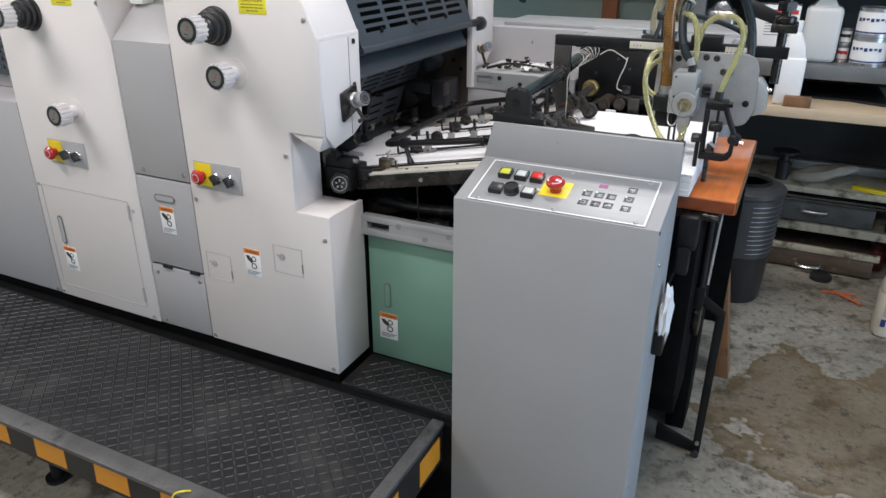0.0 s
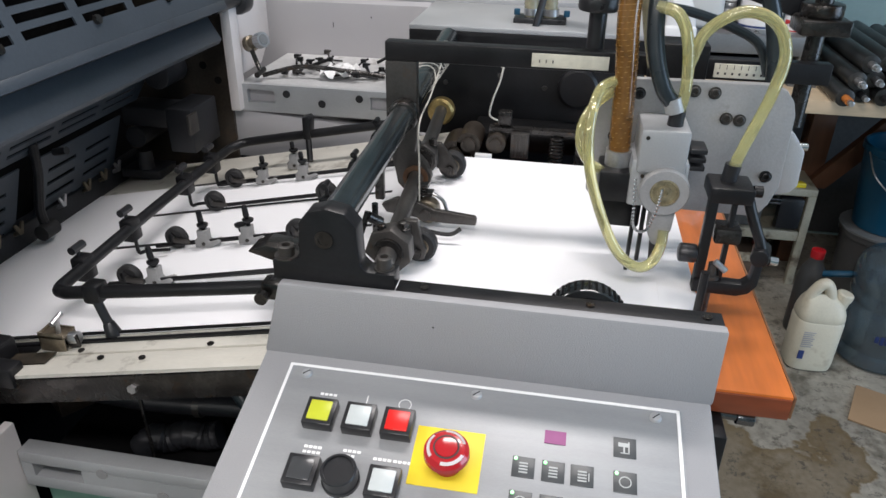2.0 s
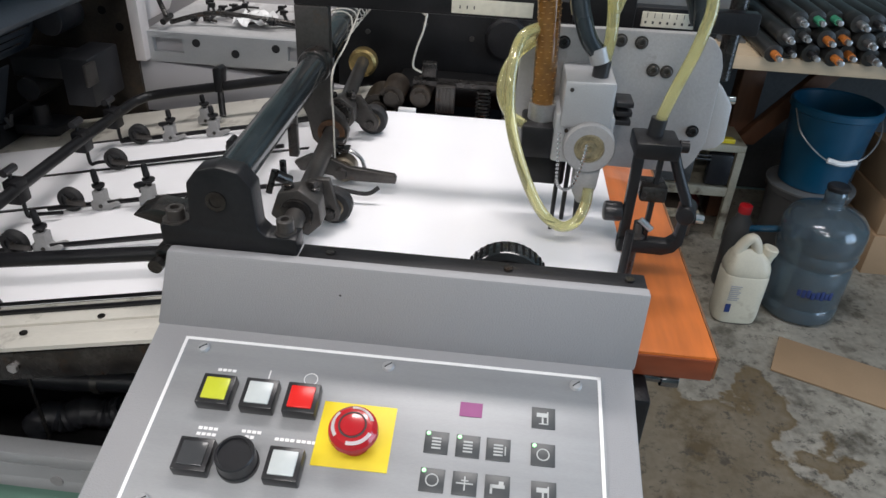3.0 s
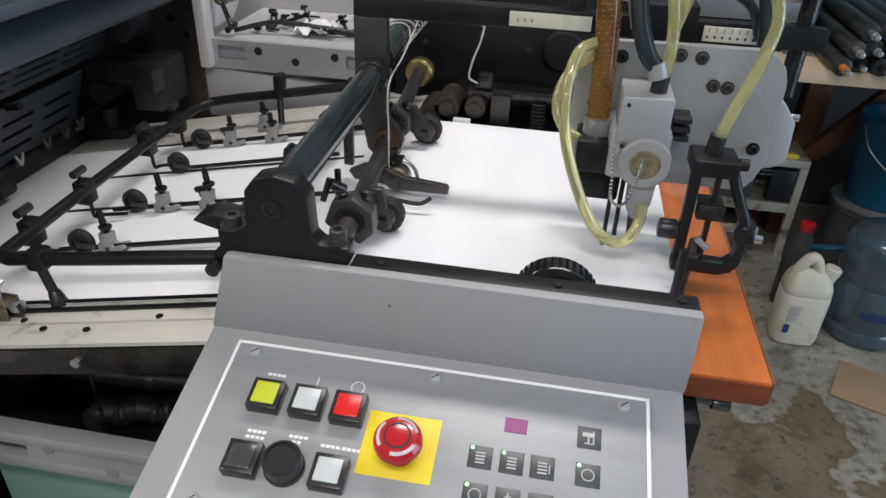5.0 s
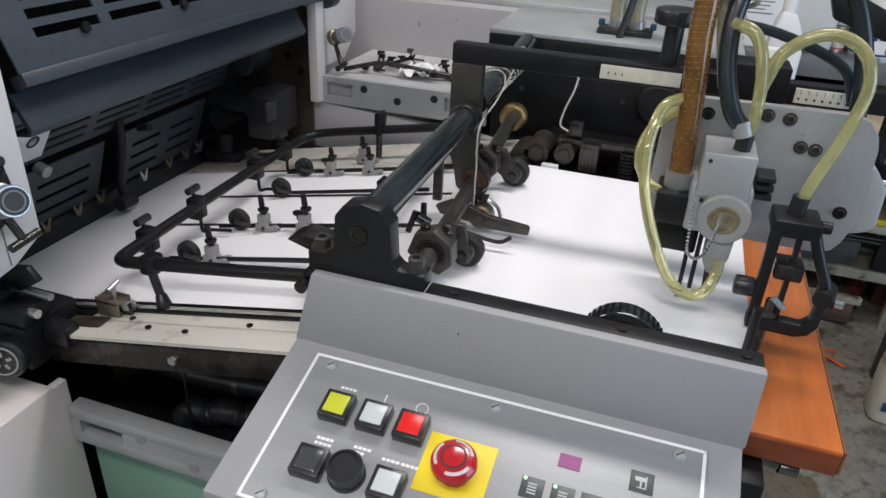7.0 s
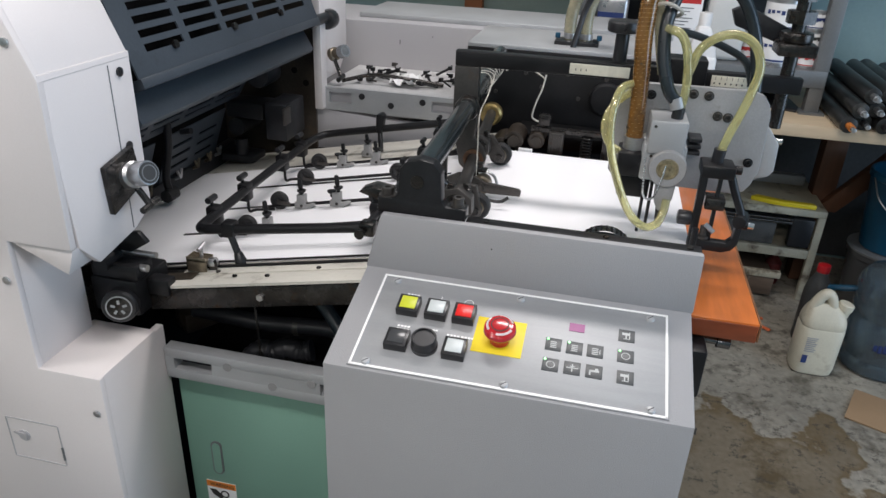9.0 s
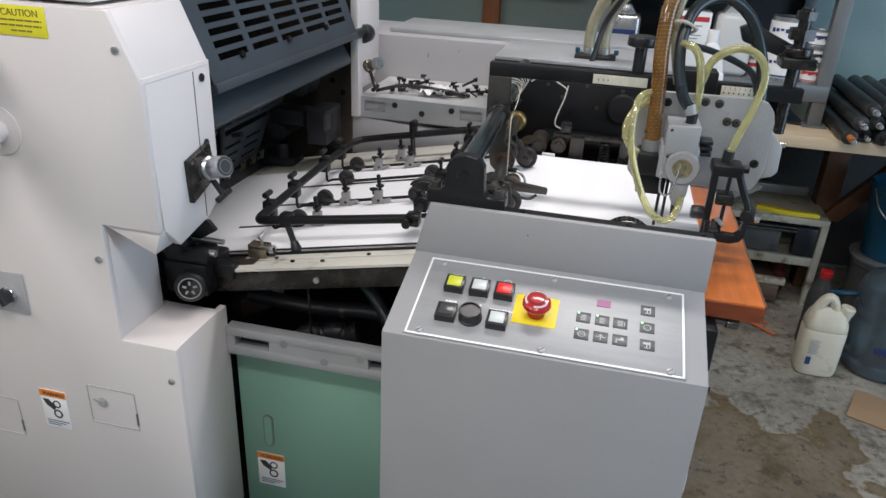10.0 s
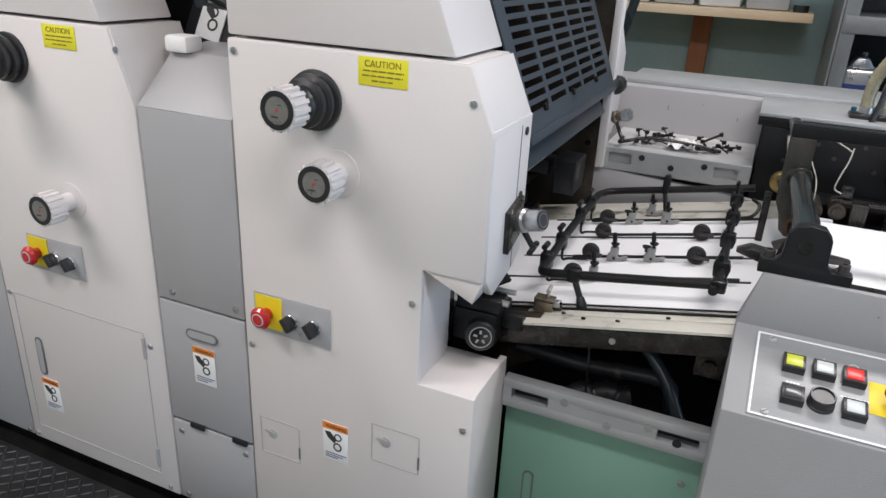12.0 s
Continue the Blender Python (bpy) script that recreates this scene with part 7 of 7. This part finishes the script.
# added panel: the darkness behind the jugs is its colour
part("shade_panel", box(-0.33, 0.53, 4.180, 4.192, BZ + 0.002, 1.95), DARKBACK, rk, "added dark panel as shade behind the jugs")

# rollers stacked on the bench
def ink_roller(x, z, r, yaw, core, y0=3.40):
    e = thing("ink_roller", "dark rubber ink roller with a metal core lying on the bench", "roller", (x, y0, z), "ink rollers")
    d = Vector((math.sin(radians(yaw)), math.cos(radians(yaw)), 0))
    p = Vector((x, y0, z))
    part("rubber", rod(B(), p + d * 0.055, p + d * 0.62, r, n=24, bev=0.003), ROLLER, e)
    bm = rod(B(), p + d * 0.012, p + d * 0.057, r * 0.42, n=18)
    part("core", bm, core, e, "turned steel core" if core is STEEL else "rusty orange core end")
    part("core_tip", rod(B(), p - d * 0.012, p + d * 0.013, r * 0.30, n=14, bev=0.001), STEEL, e)
    return e


RUST = mat("orange_core", (0.50, 0.16, 0.03), 0.5, var=0.15)
GREENC = mat("green_core", (0.05, 0.28, 0.16), 0.5, var=0.15)
rr = 0.0275
for k in range(9):
    ink_roller(0.618 + k * 0.060, BZ + rr, rr, 1 + (k * 5) % 3 * 0.6, (RUST, PLASTIC, PLASTIC, RUST, RUST, STEEL, RUST, STEEL, RUST)[k], 3.315 + 0.03 * ((k * 2) % 3))
for k in range(8):
    ink_roller(0.650 + k * 0.060, BZ + rr * 2.7, rr, 1 + (k * 4) % 3 * 0.6, (STEEL, STEEL, RUST, RUST, STEEL, STEEL, GREENC, STEEL)[k], 3.345 + 0.035 * (k % 2))
for k in range(7):
    ink_roller(0.684 + k * 0.060, BZ + rr * 4.4, rr, 1 + (k * 7) % 4 * 0.5, (STEEL, GREENC, GREENC, STEEL, PLASTIC, STEEL, STEEL)[k], 3.37 + 0.025 * (k % 3))

# low cart under the bench
ct = thing("drawer_cart", "low cream metal cart with drawers under the bench", "cart", (0.2, 4.0, 0))
CX0, CX1, CY0, CY1 = -0.55, 0.775, 3.79, 4.22
part("top", box(CX0, CX1, CY0, CY1, 0.395, 0.425, 0.003), CARTP, ct, "worn cream cart top")
for x in (CX0, CX1 - 0.03):
    for y in (CY0, CY1 - 0.03):
        part("post", box(x, x + 0.03, y, y + 0.03, 0.0, 0.395, 0.002), CARTP, ct)
part("middle_rail", box(CX0 + 0.03, CX1 - 0.03, CY0 + 0.002, CY0 + 0.03, 0.200, 0.240, 0.002), CARTP, ct)
part("middle_shelf", box(CX0 + 0.03, CX1 - 0.03, CY0 + 0.03, CY1 - 0.03, 0.205, 0.232), CARTP, ct)
part("low_rail", box(CX0 + 0.03, CX1 - 0.12, CY0 - 0.02, CY0 + 0.005, 0.10, 0.13, 0.002), CARTP, ct)
dr = part("drawer", box(CX0 + 0.04, CX1 - 0.18, CY0 + 0.02, CY1 - 0.05, 0.245, 0.350, 0.003), mat("drawer_grey", (0.075, 0.075, 0.074), 0.5, var=0.2, scale=10, dirt=(0.03, 0.03, 0.03), dirt_at=0.55, dirt_scale=9), ct, "dark grey drawer")
part("drawer_handle", tube(B(), [(0.28, CY0 + 0.02, 0.31), (0.29, CY0 - 0.008, 0.305), (0.38, CY0 - 0.008, 0.305), (0.39, CY0 + 0.02, 0.31)], 0.007, n=8), STEEL, dr)
for z in (0.375, 0.36):
    part("slide_rail", rod(B(), (CX0 + 0.05, CY0 - 0.004, z), (CX1 - 0.12, CY0 - 0.004, z), 0.006, n=10), CRANK, ct)
part("rail_end", box(CX1 - 0.13, CX1 - 0.04, CY0 - 0.012, CY0 + 0.03, 0.255, 0.385, 0.008), DARKGREY, ct, "black end fitting")
d2 = part("low_drawer", box(CX0 + 0.04, CX1 - 0.14, CY0 - 0.015, CY1 - 0.05, 0.012, 0.098, 0.003), mat("dull_drawer_wood", (0.085, 0.058, 0.040), 0.6, var=0.3, scale=9, fine=60, dirt=(0.30, 0.27, 0.23), dirt_at=0.60, dirt_scale=11, streak=(0.3, 1, 1)), ct, "dark worn wooden low drawer")
part("drawer_handle", tube(B(), [(0.30, CY0 - 0.015, 0.05), (0.315, CY0 - 0.05, 0.035), (0.40, CY0 - 0.05, 0.035), (0.415, CY0 - 0.015, 0.05)], 0.008, n=8), CHROME, d2, "bright bow handle")
bm = B()
bmesh.ops.create_icosphere(bm, subdivisions=3, radius=1)
for v in bm.verts:
    nz = noise.noise(v.co * 1.7 + Vector((3, 1, 2)))
    v.co = Vector((0.335 + v.co.x * 0.14 * (1 + 0.25 * nz), 3.90 + v.co.y * 0.07, max(0.4255, 0.470 + v.co.z * 0.034 * (1 + 0.8 * nz) * (1.2 - 0.5 * v.co.x) + 0.045 * v.co.x)))
solid("grey_rag", bm, CLOTH, "crumpled grey rag on the cream cart", "rag")
bm = prism(B(), [(0.47, 3.84), (0.50, 3.87), (0.60, 3.835), (0.72, 3.83), (0.73, 3.80), (0.60, 3.80), (0.55, 3.81)], "z", 0.426, 0.446, 0.004)
solid("yellow_scraper", bm, YELLOW, "yellow plastic hand tool on the cart", "tool")
solid("steel_bar", box(0.20, 0.74, 4.10, 4.14, 0.426, 0.47, 0.003), ALLOY, "long pale metal bar lying on the cart", "bar")
bm = lathe(B(), [(0.03, 0), (0.03, 0.09), (0.022, 0.10), (0.022, 0.13), (0.06, 0.135), (0.06, 0.145)], Matrix.Translation((0.16, 3.88, 0.426)), 20)
solid("oil_can", bm, DARKGREY, "dark metal can on the cart", "can")
solid("red_bottle", lathe(B(), [(0.035, 0), (0.037, 0.01), (0.037, 0.10), (0.015, 0.13), (0.015, 0.16)], Matrix.Translation((0.66, 3.95, 0.0)), 20), mat("dull_red_plastic", (0.12, 0.02, 0.02), 0.5), "small dull red bottle beneath the cart", "bottle")

# bin beside the pile
bn = thing("waste_bin", "smoky grey ribbed waste bin with a black base", "bin", (0.035, 3.35, 0))
BC = Matrix.Translation((0.035, 3.36, 0))
part("base", lathe(B(), [(0.118, 0), (0.124, 0.012), (0.136, 0.215), (0.139, 0.228)], BC, 40), PLASTIC, bn, "black plastic base")
up = part("upper", lathe(B(), [(0.138, 0.229), (0.150, 0.50), (0.157, 0.51), (0.157, 0.528), (0.142, 0.54), (0.10, 0.548)], BC, 40), BIN, bn, "smoky ribbed upper part")
for k in range(11):
    z = 0.255 + k * 0.022
    r = 0.139 + 0.012 * (z - 0.229) / 0.271
    part("wire", tube(B(), [(0.035 + (r + 0.001) * math.cos(a), 3.36 + (r + 0.001) * math.sin(a), z) for a in [radians(-75 + 9 * i) for i in range(9)]], 0.0014, n=6, smooth=1), STEEL, up)
part("lid_ring", lathe(B(), [(0.092, 0.548), (0.094, 0.558), (0.076, 0.558), (0.074, 0.548)], BC, 36), PLASTIC, bn)

# jugs, bucket and boxes by the wall
jg = thing("handle_jug", "cream plastic jug with a moulded handle on the floor", "jug", (0.685, 3.27, 0))
JC = Vector((0.684, 3.240, 0))


def jug_ring(t, cx, a, b, z, n=32):
    out = []
    for k in range(n):
        q = 2 * math.pi * k / n
        c, d = math.cos(q), math.sin(q)
        out.append(t.verts.new((JC.x + cx + a * abs(c) ** 0.55 * (1 if c > 0 else -1), JC.y + b * abs(d) ** 0.55 * (1 if d > 0 else -1), z)))
    return out


t = B()
vr = [jug_ring(t, *r) for r in ((0, 0.062, 0.046, 0.0), (0, 0.072, 0.055, 0.008), (0, 0.076, 0.058, 0.03), (0, 0.077, 0.059, 0.190), (0, 0.073, 0.056, 0.197), (0, 0.076, 0.058, 0.204),
                               (0, 0.074, 0.054, 0.225), (-0.002, 0.067, 0.046, 0.248), (-0.006, 0.056, 0.036, 0.266), (-0.010, 0.042, 0.026, 0.280), (-0.014, 0.026, 0.018, 0.288))]
for a, b in zip(vr, vr[1:]):
    for k in range(32):
        t.faces.new((a[k], a[(k + 1) % 32], b[(k + 1) % 32], b[k]))
t.faces.new(vr[0][::-1])
t.faces.new(vr[-1])
part("body", merge(B(), t), CREAMPL, jg)
part("grip", tube(B(), [JC + Vector(q) for q in ((-0.054, -0.008, 0.235), (-0.044, -0.008, 0.280), (-0.026, -0.008, 0.314), (-0.008, -0.008, 0.322), (0.008, -0.008, 0.300), (0.018, -0.008, 0.262), (0.022, -0.008, 0.235))], 0.0190, n=16), CREAMPL, jg, "moulded arched handle")
part("spout", lathe(B(), [(0.024, 0), (0.024, 0.024), (0.027, 0.026), (0.027, 0.046), (0.023, 0.050)], Matrix.Translation(JC + Vector((0.052, 0, 0.243))) @ pose(0, 0, 0, 0, 12, 0), 24), CREAMPL, jg)
bm = B()
for k in range(8):
    bx(bm, JC.x - 0.052, JC.x - 0.014 - 0.004 * (k % 3), JC.y - 0.0605, JC.y - 0.0585, 0.160 - k * 0.008, 0.163 - k * 0.008)
part("faded_print", bm, GREY, jg)
part("blue_mark", box(JC.x - 0.052, JC.x - 0.034, JC.y - 0.0605, JC.y - 0.0585, 0.055, 0.088), BLUEINK, jg)

wj = thing("water_bottle", "large empty blue water cooler bottle on the floor", "water bottle", (0.935, 3.33, 0))
prof = [(0.108, 0), (0.124, 0.010), (0.130, 0.03), (0.130, 0.055), (0.124, 0.066), (0.130, 0.078), (0.131, 0.21), (0.125, 0.226), (0.131, 0.240), (0.136, 0.262), (0.131, 0.280), (0.138, 0.298), (0.138, 0.345), (0.131, 0.372), (0.112, 0.395), (0.072, 0.413), (0.040, 0.424), (0.034, 0.432), (0.033, 0.452), (0.036, 0.458), (0.036, 0.470), (0.031, 0.480)]
inner = [(r - 0.003, z + 0.003 if z < 0.02 else z) for r, z in prof]
part("bottle", lathe(B(), prof + inner[::-1], Matrix.Translation((0.935, 3.33, 0)), 44), BOTTLE, wj)
part("cap", lathe(B(), [(0.0345, 0.481), (0.036, 0.484), (0.036, 0.495), (0.030, 0.499)], Matrix.Translation((0.935, 3.33, 0)), 28), DARKGREY, wj, "dark snap cap")
bm = B()
for k in range(8):
    a = radians(-118 + 6.5 * k)
    q = Vector((0.935 + 0.1325 * math.cos(a), 3.33 + 0.1325 * math.sin(a), 0.140))
    bx(bm, -0.0062, 0.0062, -0.001, 0.001, -0.012 - 0.003 * (k % 2), 0.012 + 0.004 * (k % 3), 0.001, Matrix.Translation(q) @ pose(0, 0, 0, 0, 0, -118 + 6.5 * k + 90))
part("print_bars", bm, BLUEINK, wj, "dark blue printed band")
dj = thing("red_cap_jug", "dark jug with a red cap and blue handle", "jug", (0.71, 3.45, 0))
part("body", lathe(B(), [(0.044, 0), (0.048, 0.01), (0.048, 0.22), (0.040, 0.26), (0.024, 0.29), (0.024, 0.305)], Matrix.Translation((0.71, 3.46, 0)), 28), BIN, dj)
part("cap", rod(B(), (0.71, 3.46, 0.30), (0.71, 3.46, 0.335), 0.024, n=20, bev=0.004), RED, dj, "red screw cap")
part("handle", tube(B(), [(0.725, 3.44, 0.25), (0.77, 3.42, 0.265), (0.82, 3.41, 0.275)], 0.012, n=10), BLUEPL, dj, "blue handle")
pl2 = thing("dark_pail", "dark plastic pail with a grey rim beneath a bucket", "pail", (1.03, 3.74, 0))
PC = Matrix.Translation((1.03, 3.74, 0))
part("pail", lathe(B(), [(0.13, 0), (0.135, 0.01), (0.15, 0.285), (0.158, 0.29), (0.158, 0.318), (0.15, 0.322)], PC, 36), BIN, pl2)
part("rim", lathe(B(), [(0.160, 0.312), (0.163, 0.314), (0.163, 0.322), (0.155, 0.324)], PC, 36), RACK, pl2, "grey pail rim")
bu = thing("blue_bucket", "blue plastic bucket with a wire handle on a pail", "bucket", (1.03, 3.74, 0.325))
part("bucket", lathe(B(), [(0.118, 0.325), (0.122, 0.330), (0.152, 0.615), (0.160, 0.62), (0.160, 0.642), (0.154, 0.647), (0.147, 0.642), (0.117, 0.345), (0.05, 0.340)], PC, 44), BLUEPL, bu)
bm = tube(B(), [(0.873, 3.70, 0.625), (0.885, 3.62, 0.56), (0.96, 3.57, 0.495), (1.03, 3.56, 0.48), (1.11, 3.58, 0.50), (1.17, 3.64, 0.56), (1.187, 3.72, 0.625)], 0.0028, n=8)
part("wire_handle", bm, STEEL, bu)
part("grip", tube(B(), [(0.98, 3.563, 0.487), (1.03, 3.555, 0.480), (1.08, 3.563, 0.487)], 0.010, n=10), LABELW, bu, "white handle grip")
for k, (z0, z1) in enumerate(((0, 0.17), (0.172, 0.30), (0.302, 0.47))):
    solid("cardboard_box", box(1.28 + 0.01 * k, 1.62, 3.62 + 0.012 * k, 3.95, z0, z1, 0.003), CARD, "closed brown cardboard box in a stack", "box", "", "stacked boxes")
bm = box(-0.24, 0.24, -0.10, 0.10, 0.001, 0.007, 0.001, pose(1.0, 2.945, 0, 0, 0, -24))
solid("cardboard_sheet", bm, CARD, "flat piece of brown cardboard on the floor", "cardboard")
for a, x, y in ((8, 0.50, 3.56), (-42, 0.53, 3.52)):
    solid("plastic_strip", box(-0.075, 0.075, -0.009, 0.009, 0.001, 0.004, 0.0005, pose(x, y, 0.0005 if a > 0 else 0.004, 0, 0, a)), STRAW, "orange plastic strip lying on the floor", "plastic strip", "", "orange strips")
solid("round_puck", rod(B(), (0.42, 3.70, 0), (0.42, 3.70, 0.02), 0.05, n=24), PLASTIC, "small round dark puck on the floor", "puck")
